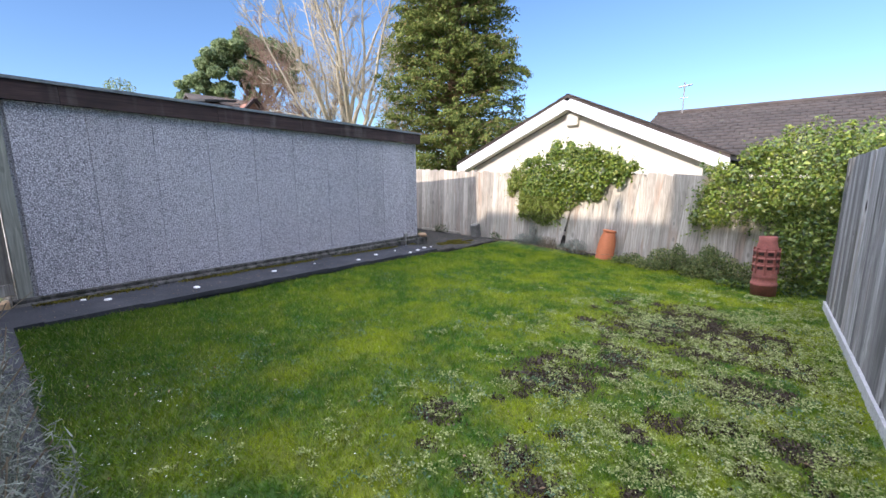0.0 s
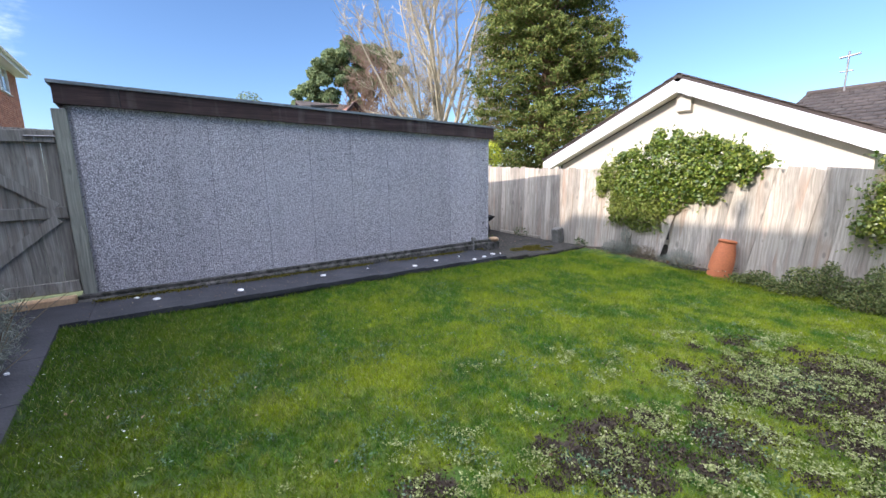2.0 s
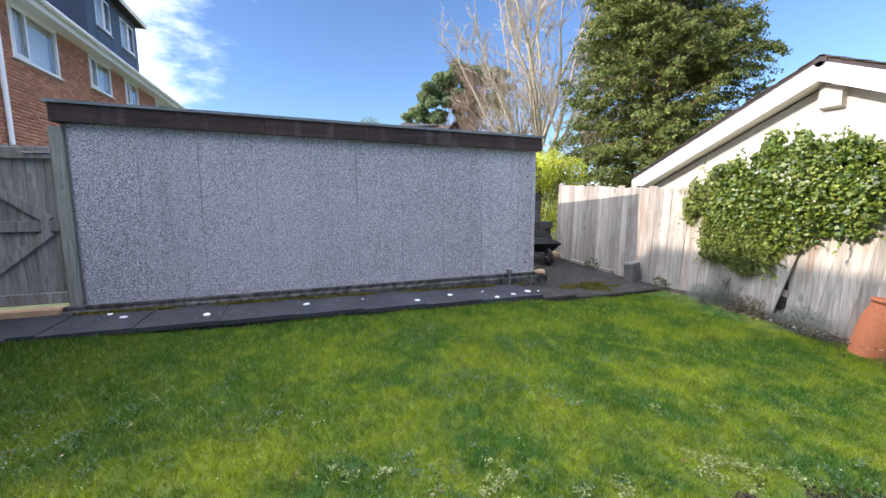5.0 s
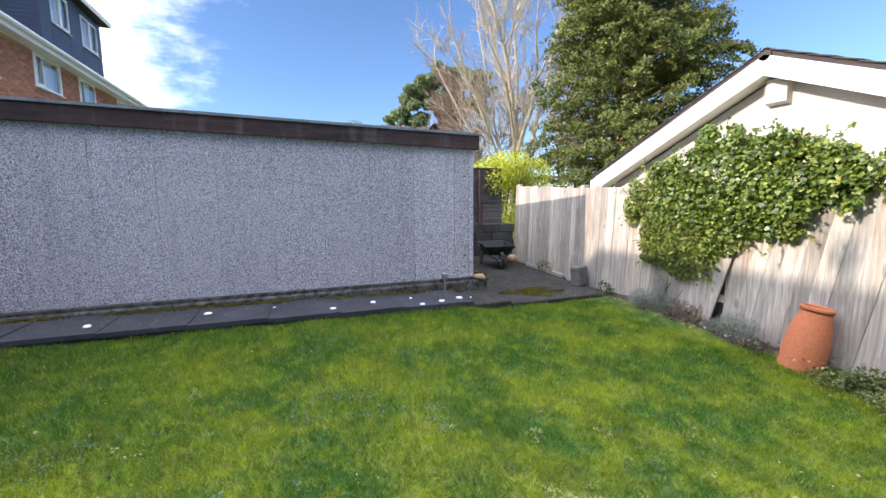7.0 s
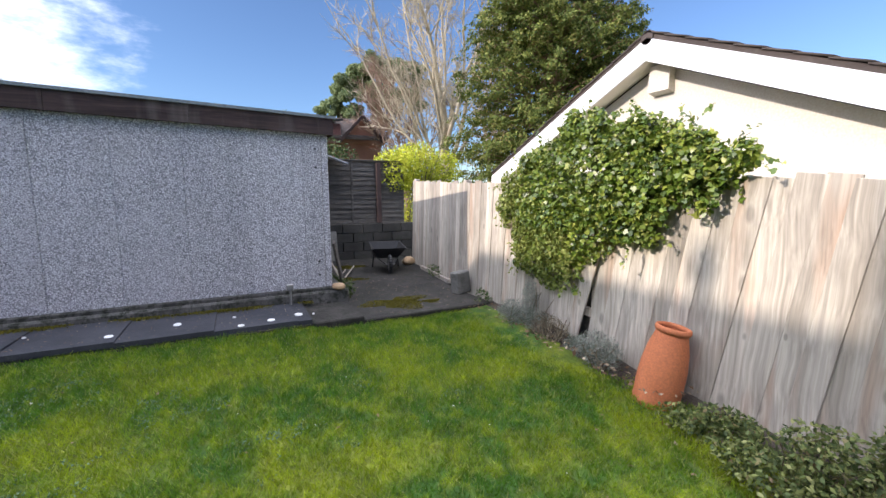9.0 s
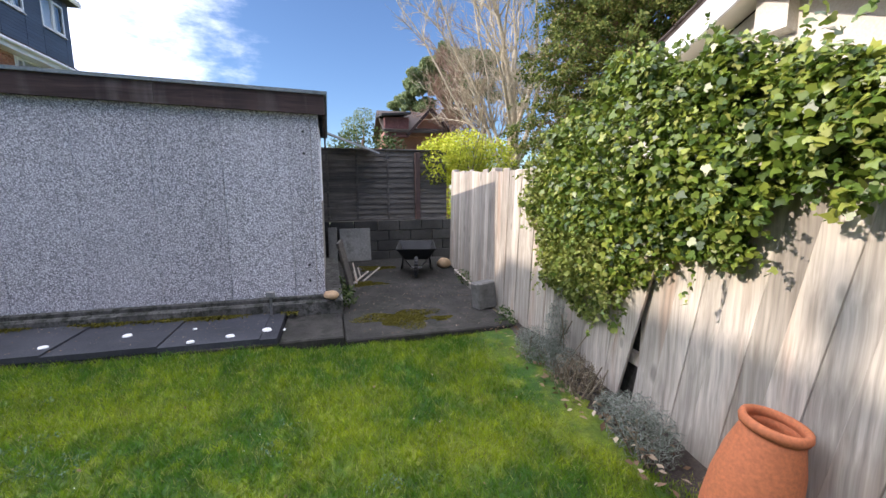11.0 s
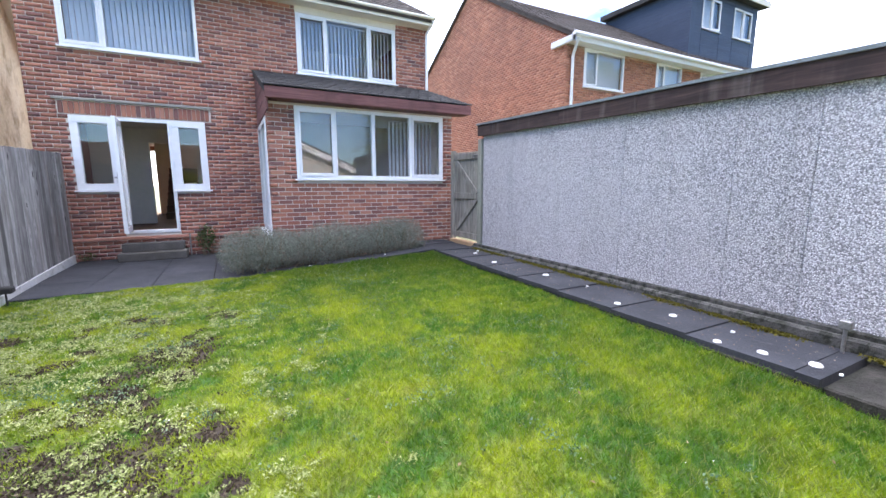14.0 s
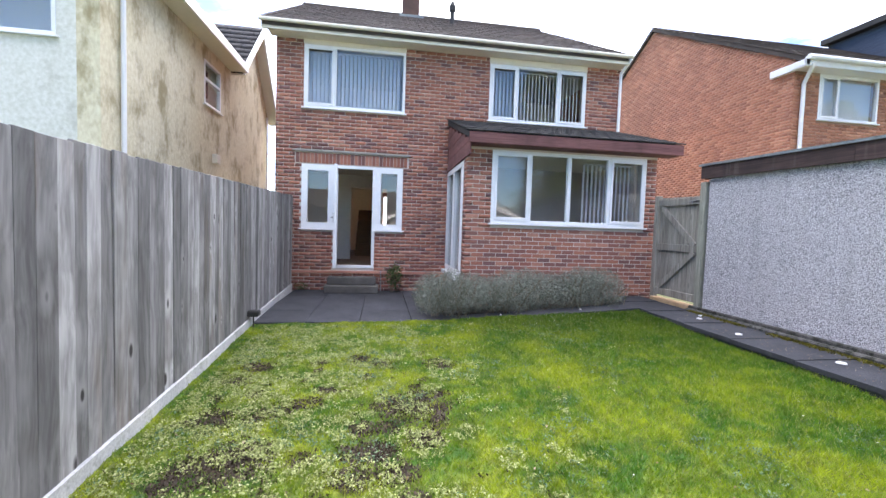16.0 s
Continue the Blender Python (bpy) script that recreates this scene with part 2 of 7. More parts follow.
def lawn_mix(n, l, dry, moss, green):
    """Lawn colour over its plan: moss, bright patches, pale weeds and bare scuffed soil towards the middle of the fence side."""
    v = coords(n, l, (1, 1, 0.2), True)
    a, b, c = noise_node(n, l, v, 1.5, 5.0, 0.6), noise_node(n, l, v, 4.5, 5.0, 0.65), noise_node(n, l, v, 22.0, 4.0, 0.6)
    sep = n.new("ShaderNodeSeparateXYZ")
    l.new(v, sep.inputs["Vector"])
    wear = range_node(n, l, sep.outputs["X"], -4.9, -2.6, 0.5, 1.0)
    amount = n.new("ShaderNodeMath")
    amount.operation = "MULTIPLY"
    l.new(wear, amount.inputs[0])
    l.new(range_node(n, l, a, 0.42, 0.6), amount.inputs[1])
    col = mix_node(n, l, amount.outputs["Value"], green, moss)
    col = mix_node(n, l, range_node(n, l, b, 0.54, 0.66, 0, 0.4), col, dry)
    dark = noise_node(n, l, v, 2.6, 4.0, 0.6)
    col = mix_node(n, l, range_node(n, l, dark, 0.48, 0.66, 0, 0.5), col, tuple(q * 0.55 for q in green))
    lime = noise_node(n, l, v, 7.0, 3.0, 0.55)
    col = mix_node(n, l, range_node(n, l, lime, 0.5, 0.68, 0, 0.6), col, tuple(q * 1.12 for q in moss))
    # darker green in the hedge corner: house and hedge shade put into the colour
    hedge_shade = n.new("ShaderNodeMath")
    hedge_shade.operation = "MULTIPLY"
    l.new(range_node(n, l, sep.outputs["Y"], 0.3, 2.6, 1.0, 0.0), hedge_shade.inputs[0])
    l.new(range_node(n, l, sep.outputs["X"], -3.4, -1.2, 0.85, 0.0), hedge_shade.inputs[1])
    col = mix_node(n, l, hedge_shade.outputs["Value"], col, tuple(q * 0.45 for q in green))
    col = mix_node(n, l, 0.6, col, mix_node(n, l, range_node(n, l, c, 0.3, 0.7), (0.25, 0.25, 0.25), (0.78, 0.78, 0.78)), "OVERLAY")
    return col, v, b


def lawn_material():
    m, n, l, p = nodes_of("lawn_ground")
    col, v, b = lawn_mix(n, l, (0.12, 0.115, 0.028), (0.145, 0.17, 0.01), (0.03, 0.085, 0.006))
    bare = n.new("ShaderNodeAttribute")
    bare.attribute_name = "bare"
    grit = noise_node(n, l, v, 12.0, 6.0, 0.75)
    add = n.new("ShaderNodeMath")
    l.new(bare.outputs["Fac"], add.inputs[0])
    l.new(range_node(n, l, grit, 0.3, 0.7, 0.1, 0.9), add.inputs[1])
    soil = mix_node(n, l, range_node(n, l, noise_node(n, l, v, 30.0), 0.3, 0.7), (0.02, 0.013, 0.009), (0.06, 0.041, 0.028))
    col = mix_node(n, l, range_node(n, l, add.outputs["Value"], 0.88, 1.0), col, soil)
    l.new(col, p.inputs["Base Color"])
    p.inputs["Roughness"].default_value = 0.95
    bump_node(n, l, p, noise_node(n, l, v, 60.0, 5.0), 0.012)
    return m


def blade_material(name, dry, moss, green, tip):
    m, n, l, p = nodes_of(name)
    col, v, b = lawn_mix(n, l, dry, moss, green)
    rnd = n.new("ShaderNodeNewGeometry").outputs["Random Per Island"]
    col = mix_node(n, l, range_node(n, l, rnd, 0.0, 1.0, 0, 0.6), col, mix_node(n, l, range_node(n, l, rnd, 0.8, 0.95), green, tip))
    l.new(col, p.inputs["Base Color"])
    p.inputs["Roughness"].default_value = 0.6
    p.inputs["Specular IOR Level"].default_value = 0.25
    tr = n.new("ShaderNodeBsdfTranslucent")
    l.new(col, tr.inputs["Color"])
    mx = n.new("ShaderNodeMixShader")
    mx.inputs["Fac"].default_value = 0.55
    l.new(p.outputs["BSDF"], mx.inputs[1])
    l.new(tr.outputs["BSDF"], mx.inputs[2])
    l.new(mx.outputs["Shader"], n["Material Output"].inputs["Surface"])
    return m


M_LAWN = lawn_material()
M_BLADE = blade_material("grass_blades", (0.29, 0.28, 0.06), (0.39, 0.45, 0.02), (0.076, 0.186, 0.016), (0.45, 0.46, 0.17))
M_DASH = pebbledash_material()
RED_BRICK = [(0.0, (0.15, 0.078, 0.075)), (0.2, (0.23, 0.095, 0.078)), (0.5, (0.32, 0.122, 0.085)), (0.8, (0.4, 0.16, 0.105)), (1.0, (0.46, 0.22, 0.16))]
ORANGE_BRICK = [(0.0, (0.31, 0.125, 0.08)), (0.4, (0.4, 0.165, 0.1)), (0.8, (0.47, 0.2, 0.12)), (1.0, (0.52, 0.25, 0.155))]
M_BRICK = brick_material("brick_face", False, RED_BRICK)
M_BRICKS = brick_material("brick_faces", True, RED_BRICK)
M_NEARBRICKS = brick_material("orange_brick_faces", True, ORANGE_BRICK)
M_MORTAR = surface("mortar", (0.54, 0.48, 0.43), (0.66, 0.6, 0.54), 2.0, 60.0, 0.95, 0.002)
M_NEARMORTAR = surface("orange_mortar", (0.36, 0.22, 0.16), (0.44, 0.28, 0.2), 2.0, 60.0, 0.95, 0.002)
M_GREYWOOD = timber("grey_fence_board", (0.17, 0.167, 0.168), (0.3, 0.295, 0.295), (0.085, 0.075, 0.067), 0.52, "z", (0.18, 0.145, 0.12), 7.0, 0.7, 1.0)
M_PALEWOOD = timber("pale_fence_board", (0.32, 0.28, 0.23), (0.46, 0.415, 0.35), (0.23, 0.2, 0.165), 0.2, "z", (0.38, 0.25, 0.175), 12.0, 0.4, 0.4, "y")
M_GATE = timber("gate_board", (0.22, 0.2, 0.17), (0.34, 0.32, 0.28), (0.13, 0.12, 0.1), 0.15)
M_POSTWOOD = timber("gate_post_wood", (0.2, 0.205, 0.17), (0.3, 0.3, 0.25), (0.12, 0.125, 0.095), 0.1)
M_LAP = timber("lap_slat", (0.066, 0.058, 0.05), (0.12, 0.107, 0.092), (0.038, 0.033, 0.029), 0.22, "y")
M_FASCIA = timber("brown_fascia", (0.036, 0.02, 0.018), (0.068, 0.04, 0.036), (0.018, 0.012, 0.012), 0.15, "y", (0.13, 0.105, 0.095))
M_FELT = surface("roof_felt", (0.16, 0.19, 0.2), (0.24, 0.27, 0.28), 2.5, 50.0, 0.8, 0.003, stain=(0.1, 0.1, 0.1))
M_SLAB = surface("path_slab", (0.022, 0.024, 0.031), (0.045, 0.047, 0.056), 2.6, 45.0, 0.92, 0.006, stain=(0.075, 0.075, 0.075), stain_at=(0.58, 0.8))
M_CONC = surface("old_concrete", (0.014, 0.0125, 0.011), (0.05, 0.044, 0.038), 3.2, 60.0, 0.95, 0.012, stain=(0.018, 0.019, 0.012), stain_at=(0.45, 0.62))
M_BLOCK = surface("concrete_block", (0.15, 0.145, 0.13), (0.25, 0.24, 0.22), 2.0, 30.0, 0.9, 0.005, stain=(0.08, 0.085, 0.06), vary=0.2)
M_PLINTH = surface("plinth_concrete", (0.035, 0.033, 0.03), (0.13, 0.125, 0.115), 4.5, 45.0, 0.95, 0.012, stain=(0.022, 0.024, 0.016), stain_at=(0.46, 0.6))
M_DARKBLOCK = surface("dark_block", (0.034, 0.032, 0.028), (0.07, 0.066, 0.058), 2.0, 30.0, 0.9, 0.006, stain=(0.035, 0.04, 0.025), vary=0.25)
M_ENDWALL = surface("end_wall", (0.25, 0.22, 0.185), (0.34, 0.305, 0.265), 1.5, 30.0, 0.9, 0.004, stain=(0.2, 0.18, 0.15))
M_POST = surface("grey_post", (0.3, 0.31, 0.32), (0.4, 0.41, 0.41), 2.0, 40.0, 0.9, 0.003, stain=(0.2, 0.22, 0.17))
M_GRAVELBOARD = surface("gravel_board", (0.42, 0.43, 0.44), (0.55, 0.55, 0.55), 3.0, 60.0, 0.85, 0.002, stain=(0.25, 0.26, 0.22))
M_UPVC = plain("white_upvc", (0.82, 0.83, 0.85), 0.3)
M_CREAM = plain("cream_board", (0.74, 0.7, 0.6), 0.5)
M_GLASS = glass_material()
M_BLIND = plain("blind_slat", (0.8, 0.83, 0.88), 0.8)
M_MAROON = timber("maroon_timber", (0.13, 0.05, 0.05), (0.2, 0.09, 0.085), (0.08, 0.035, 0.035), 0.12, "x")
M_TILE = surface("roof_tile", (0.04, 0.031, 0.027), (0.075, 0.058, 0.05), 1.2, 30.0, 0.9, 0.006, stain=(0.13, 0.125, 0.1), stain_at=(0.6, 0.78))
M_DARKTILE = surface("dark_roof_tile", (0.02, 0.019, 0.02), (0.042, 0.04, 0.04), 1.2, 30.0, 0.9, 0.006, stain=(0.07, 0.07, 0.06), stain_at=(0.6, 0.8))
M_RENDER = surface("white_render", (0.64, 0.59, 0.51), (0.7, 0.65, 0.57), 0.8, 50.0, 0.9, 0.001)
M_OLDRENDER = surface("stained_render", (0.62, 0.56, 0.38), (0.7, 0.65, 0.5), 0.9, 18.0, 0.95, 0.012, stain=(0.34, 0.28, 0.16), stain_at=(0.5, 0.68), stretch=(1, 1, 0.6))
M_PALERENDER = surface("pale_render", (0.6, 0.61, 0.54), (0.66, 0.66, 0.6), 0.9, 18.0, 0.95, 0.004, stain=(0.45, 0.45, 0.38), stain_at=(0.55, 0.75))
M_NAVY = surface("navy_cladding", (0.035, 0.05, 0.085), (0.045, 0.062, 0.1), 2.0, 40.0, 0.5, 0.001)
M_TERRA = surface("terracotta", (0.46, 0.14, 0.055), (0.5, 0.16, 0.066), 2.0, 70.0, 0.8, 0.0006)
M_OLDTERRA = surface("weathered_terracotta", (0.2, 0.06, 0.048), (0.28, 0.095, 0.072), 4.0, 40.0, 0.85, 0.003, stain=(0.14, 0.06, 0.05))
M_SOOTBRICK = surface("sooty_brick", (0.07, 0.042, 0.036), (0.13, 0.07, 0.055), 4.0, 40.0, 0.9, 0.004)
M_SOIL = surface("soil", (0.036, 0.026, 0.02), (0.075, 0.058, 0.044), 5.0, 40.0, 0.95, 0.02)
M_SLOT = surface("slot_shade_terracotta", (0.035, 0.016, 0.013), (0.07, 0.03, 0.024), 6.0, 40.0, 0.9, 0.002)
M_LAPPOST = timber("brown_post", (0.06, 0.035, 0.03), (0.1, 0.06, 0.052), (0.04, 0.025, 0.022), 0.1)
M_STEP = surface("worn_step", (0.07, 0.066, 0.062), (0.12, 0.112, 0.105), 3.0, 40.0, 0.9, 0.004, stain=(0.08, 0.075, 0.065))
M_BLACK = surface("black_tray", (0.012, 0.012, 0.013), (0.03, 0.03, 0.03), 3.0, 40.0, 0.6, 0.001)
M_STEEL = surface("old_steel", (0.25, 0.25, 0.25), (0.35, 0.34, 0.33), 5.0, 60.0, 0.5, 0.001, metal=0.8)
M_ROOM = plain("room_wall", (0.86, 0.81, 0.7), 0.9)
M_CARPET = surface("brown_carpet", (0.14, 0.09, 0.06), (0.18, 0.12, 0.08), 4.0, 90.0, 0.95, 0.003)
M_STONE = surface("pebble", (0.8, 0.8, 0.78), (0.86, 0.86, 0.84), 6.0, 50.0, 0.7, 0.001)
M_TAN = surface("tan_stone", (0.4, 0.26, 0.14), (0.5, 0.34, 0.2), 6.0, 40.0, 0.7, 0.002)
M_FIELD = surface("rough_ground", (0.06, 0.09, 0.03), (0.1, 0.11, 0.05), 0.5, 8.0, 0.95, 0.02)


# ---- mesh helpers ----
ORIGIN = {}


def thing(name, label, category, at=(0, 0, 0), group="", kind=""):
    ob = new(name)
    ob.location = at
    ORIGIN[ob] = Vector(at)
    return tagged(ob, label, category, group, kind)


def origin_of(ob):
    while ob is not None:
        if ob in ORIGIN:
            return ORIGIN[ob]
        ob = ob.parent
    return Vector((0, 0, 0))


def part(name, bm, material, parent=None, label="", smooth=False):
    """Links a bmesh, given in the world's metres, as one mesh under a thing or a part."""
    if parent is not None:
        bmesh.ops.translate(bm, verts=bm.verts, vec=-origin_of(parent))
    bmesh.ops.recalc_face_normals(bm, faces=bm.faces)
    me = bpy.data.meshes.new(name)
    bm.to_mesh(me)
    bm.free()
    if smooth:
        me.shade_smooth()
    me.materials.append(material)
    ob = new(name, me)
    ob.parent = parent
    return tagged(ob, label)


def arrays(name, verts, faces, material, parent=None, label="", kind="", smooth=False):
    """The same from vertex and face lists, for large joined sets."""
    me = bpy.data.meshes.new(name)
    o = origin_of(parent)
    v = np.asarray(verts, dtype=np.float32) - np.array(o, dtype=np.float32)
    if isinstance(faces, np.ndarray):
        nf, k = faces.shape
        me.vertices.add(len(v))
        me.vertices.foreach_set("co", v.ravel())
        me.loops.add(nf * k)
        me.loops.foreach_set("vertex_index", faces.astype(np.int32).ravel())
        me.polygons.add(nf)
        me.polygons.foreach_set("loop_start", np.arange(0, nf * k, k, dtype=np.int32))
        me.update(calc_edges=True)
    else:
        me.from_pydata(v.tolist(), [], faces)
        me.update()
    if smooth:
        me.shade_smooth()
    me.materials.append(material)
    ob = new(name, me)
    ob.parent = parent
    return tagged(ob, label, kind=kind)


def box(bm, x0, y0, z0, x1, y1, z1, bevel=0.0):
    x0, x1, y0, y1, z0, z1 = min(x0, x1), max(x0, x1), min(y0, y1), max(y0, y1), min(z0, z1), max(z0, z1)
    m = Matrix.LocRotScale(((x0 + x1) / 2, (y0 + y1) / 2, (z0 + z1) / 2), None, (x1 - x0, y1 - y0, z1 - z0))
    made = bmesh.ops.create_cube(bm, size=1.0, matrix=m)
    if bevel:
        vs = set(made["verts"])
        bmesh.ops.bevel(bm, geom=[e for e in bm.edges if e.verts[0] in vs], offset=bevel, segments=1, affect="EDGES", profile=0.5)


def boxed(name, dims, material, parent=None, label="", bevel=0.004):
    bm = bmesh.new()
    box(bm, *dims, bevel)
    return part(name, bm, material, parent, label)


def prism(bm, pts, lift):
    """A polygon given by its corners, drawn out along the vector lift."""
    a = [bm.verts.new(p) for p in pts]
    b = [bm.verts.new(Vector(p) + Vector(lift)) for p in pts]
    bm.faces.new(a)
    bm.faces.new(b[::-1])
    for i in range(len(a)):
        j = (i + 1) % len(a)
        bm.faces.new((a[j], a[i], b[i], b[j]))


def beam(bm, p, q, w, h):
    """A squared bar from p to q."""
    p, q = Vector(p), Vector(q)
    m = (q - p).to_track_quat("Y", "Z").to_matrix().to_4x4()
    bmesh.ops.create_cube(bm, size=1.0, matrix=Matrix.Translation((p + q) / 2) @ m @ Matrix.Diagonal((w, (q - p).length, h, 1)))


def rod(bm, p, q, r, r2=None, seg=10):
    p, q = Vector(p), Vector(q)
    m = (q - p).to_track_quat("Z", "Y").to_matrix().to_4x4()
    bmesh.ops.create_cone(bm, cap_ends=True, segments=seg, radius1=r, radius2=r if r2 is None else r2, depth=(q - p).length, matrix=Matrix.Translation((p + q) / 2) @ m)


def lathe(bm, profile, at=(0, 0, 0), seg=28):
    """A turned body from (radius, height) pairs."""
    rings = []
    for r, z in profile:
        rings.append([bm.verts.new((at[0] + r * math.cos(2 * math.pi * i / seg), at[1] + r * math.sin(2 * math.pi * i / seg), at[2] + z)) for i in range(seg)])
    for a, b in zip(rings, rings[1:]):
        for i in range(seg):
            j = (i + 1) % seg
            bm.faces.new((a[i], a[j], b[j], b[i]))


def weld(bm):
    """Joins boxes that share whole faces into one shell."""
    seen = {}
    for f in bm.faces:
        seen.setdefault(frozenset(v.index for v in f.verts), []).append(f)
    bmesh.ops.delete(bm, geom=[f for fs in seen.values() if len(fs) > 1 for f in fs], context="FACES")


def wall(bm, axis, p0, p1, u0, u1, z0, z1, holes=()):
    """A wall along x (axis 'x', thickness p0 to p1 in y) or along y, with openings (u0, u1, z0, z1) through it."""
    us = sorted({u0, u1, *[min(max(h[k], u0), u1) for h in holes for k in (0, 1)]})
    zs = sorted({z0, z1, *[min(max(h[k], z0), z1) for h in holes for k in (2, 3)]})
    for a, b in zip(us, us[1:]):
        for c, d in zip(zs, zs[1:]):
            if any(h[0] <= (a + b) / 2 <= h[1] and h[2] <= (c + d) / 2 <= h[3] for h in holes):
                continue
            if axis == "x":
                box(bm, a, p0, c, b, p1, d)
            else:
                box(bm, p0, a, c, p1, b, d)
    bm.verts.index_update()
    bmesh.ops.remove_doubles(bm, verts=bm.verts, dist=0.0004)
    bm.verts.index_update()
    weld(bm)


CUBE_F = np.array([(0, 3, 2, 1), (4, 5, 6, 7), (0, 1, 5, 4), (1, 2, 6, 5), (2, 3, 7, 6), (3, 0, 4, 7)])


def slabs_of(rows):
    """Vertices and faces of many boxes, each given by a corner and three edge vectors."""
    c = np.array([r[0] for r in rows], dtype=float)
    u, v, w = (np.array([r[k] for r in rows], dtype=float) for k in (1, 2, 3))
    corners = [c, c + u, c + u + v, c + v, c + w, c + u + w, c + u + v + w, c + v + w]
    verts = np.stack(corners, 1).reshape(-1, 3)
    faces = (np.arange(len(rows))[:, None, None] * 8 + CUBE_F[None]).reshape(-1, 4)
    return verts, faces


BRICK_MESH = {}


def brickwork(parent, start, along, out, width, z0, z1, holes=(), top=None, picked=None, seed=1, material=M_BRICKS):
    """Stretcher-bond bricks on a wall face. start: the face's corner; along, out: unit vectors; holes in (u0, u1, z0, z1); top(u): upper edge;
    picked(u, z): where bricks are pieces of their own."""
    rng = random.Random(seed)
    start, along, out = Vector(start), Vector(along), Vector(out)
    rows, single = [], []
    n = int((z1 - z0) / 0.075)
    for i in range(n):
        z = z0 + i * 0.075 + 0.005
        spans = [(0.0, width)]
        for h in holes:
            if h[2] < z + 0.06 and h[3] > z + 0.005:
                cut = []
                for a, b in spans:
                    if h[0] > a:
                        cut.append((a, min(b, h[0])))
                    if h[1] < b:
                        cut.append((max(a, h[1]), b))
                spans = [s for s in cut if s[1] - s[0] > 0.03]
        shift = (i % 2) * 0.1125
        for a, b in spans:
            k = math.floor((a - shift) / 0.225)
            while shift + k * 0.225 < b:
                u0, u1 = max(a, shift + k * 0.225 + 0.005), min(b, shift + (k + 1) * 0.225 - 0.005)
                k += 1
                if u1 - u0 < 0.03 or (top and z + 0.065 > min(top(u0), top(u1))):
                    continue
                proud = 0.004 + rng.uniform(-0.002, 0.002)
                place = start + along * u0 + Vector((0, 0, z - start.z)) + out * -0.01
                if picked and abs(u1 - u0 - 0.215) < 1e-4 and picked(u0, z):
                    single.append((place, proud))
                else:
                    rows.append((tuple(place), tuple(along * (u1 - u0)), tuple(out * (proud + 0.01)), (0, 0, 0.065)))
    if rows:
        v, f = slabs_of(rows)
        arrays("brickwork", v, f, material, parent, "red-brown stretcher bond bricks", "stuff")
    key = (tuple(along), tuple(out))
    for place, proud in single:
        if key not in BRICK_MESH:
            bm = bmesh.new()
            x = out * 0.017
            prism(bm, [Vector((0, 0, 0)), along * 0.215, along * 0.215 + Vector((0, 0, 0.065)), Vector((0, 0, 0.065))], x)
            bmesh.ops.bevel(bm, geom=list(bm.edges), offset=0.003, segments=1, affect="EDGES")
            bmesh.ops.recalc_face_normals(bm, faces=bm.faces)
            me = bpy.data.meshes.new("brick")
            bm.to_mesh(me)
            bm.free()
            me.materials.append(M_BRICK)
            BRICK_MESH[key] = me
        ob = new("brick", BRICK_MESH[key])
        ob.parent = parent
        ob.location = place - origin_of(parent) + out * (proud - 0.007)


def tiles(parent, start, along, up, nu, nv, size, course, material, name="roof_tiles", seed=3, thick=0.018, trim=0.0):
    """Courses of lapped tiles over a roof plane: start at the eave's corner, along the eave, up the slope."""
    rng = random.Random(seed)
    start, along, up = Vector(start), Vector(along).normalized(), Vector(up).normalized()
    normal = along.cross(up)
    if normal.z < 0:
        normal = -normal
    rows = []
    for j in range(nv):
        for i in range(-1, nu):
            a0, a1 = i * size + (j % 2) * size / 2, (i + 1) * size + (j % 2) * size / 2 - 0.006
            a0, a1 = max(0, a0), min(nu * size - trim * j / nv, a1)
            if a1 - a0 < 0.03:
                continue
            c = start + along * a0 + up * (j * course) + normal * (0.012 + rng.uniform(0, 0.006))
            tip = up * (course * 1.12) - normal * 0.014
            rows.append((tuple(c), tuple(along * (a1 - a0)), tuple(tip), tuple(normal * thick)))
    v, f = slabs_of(rows)
    return arrays(name, v, f, material, parent, "", "stuff")


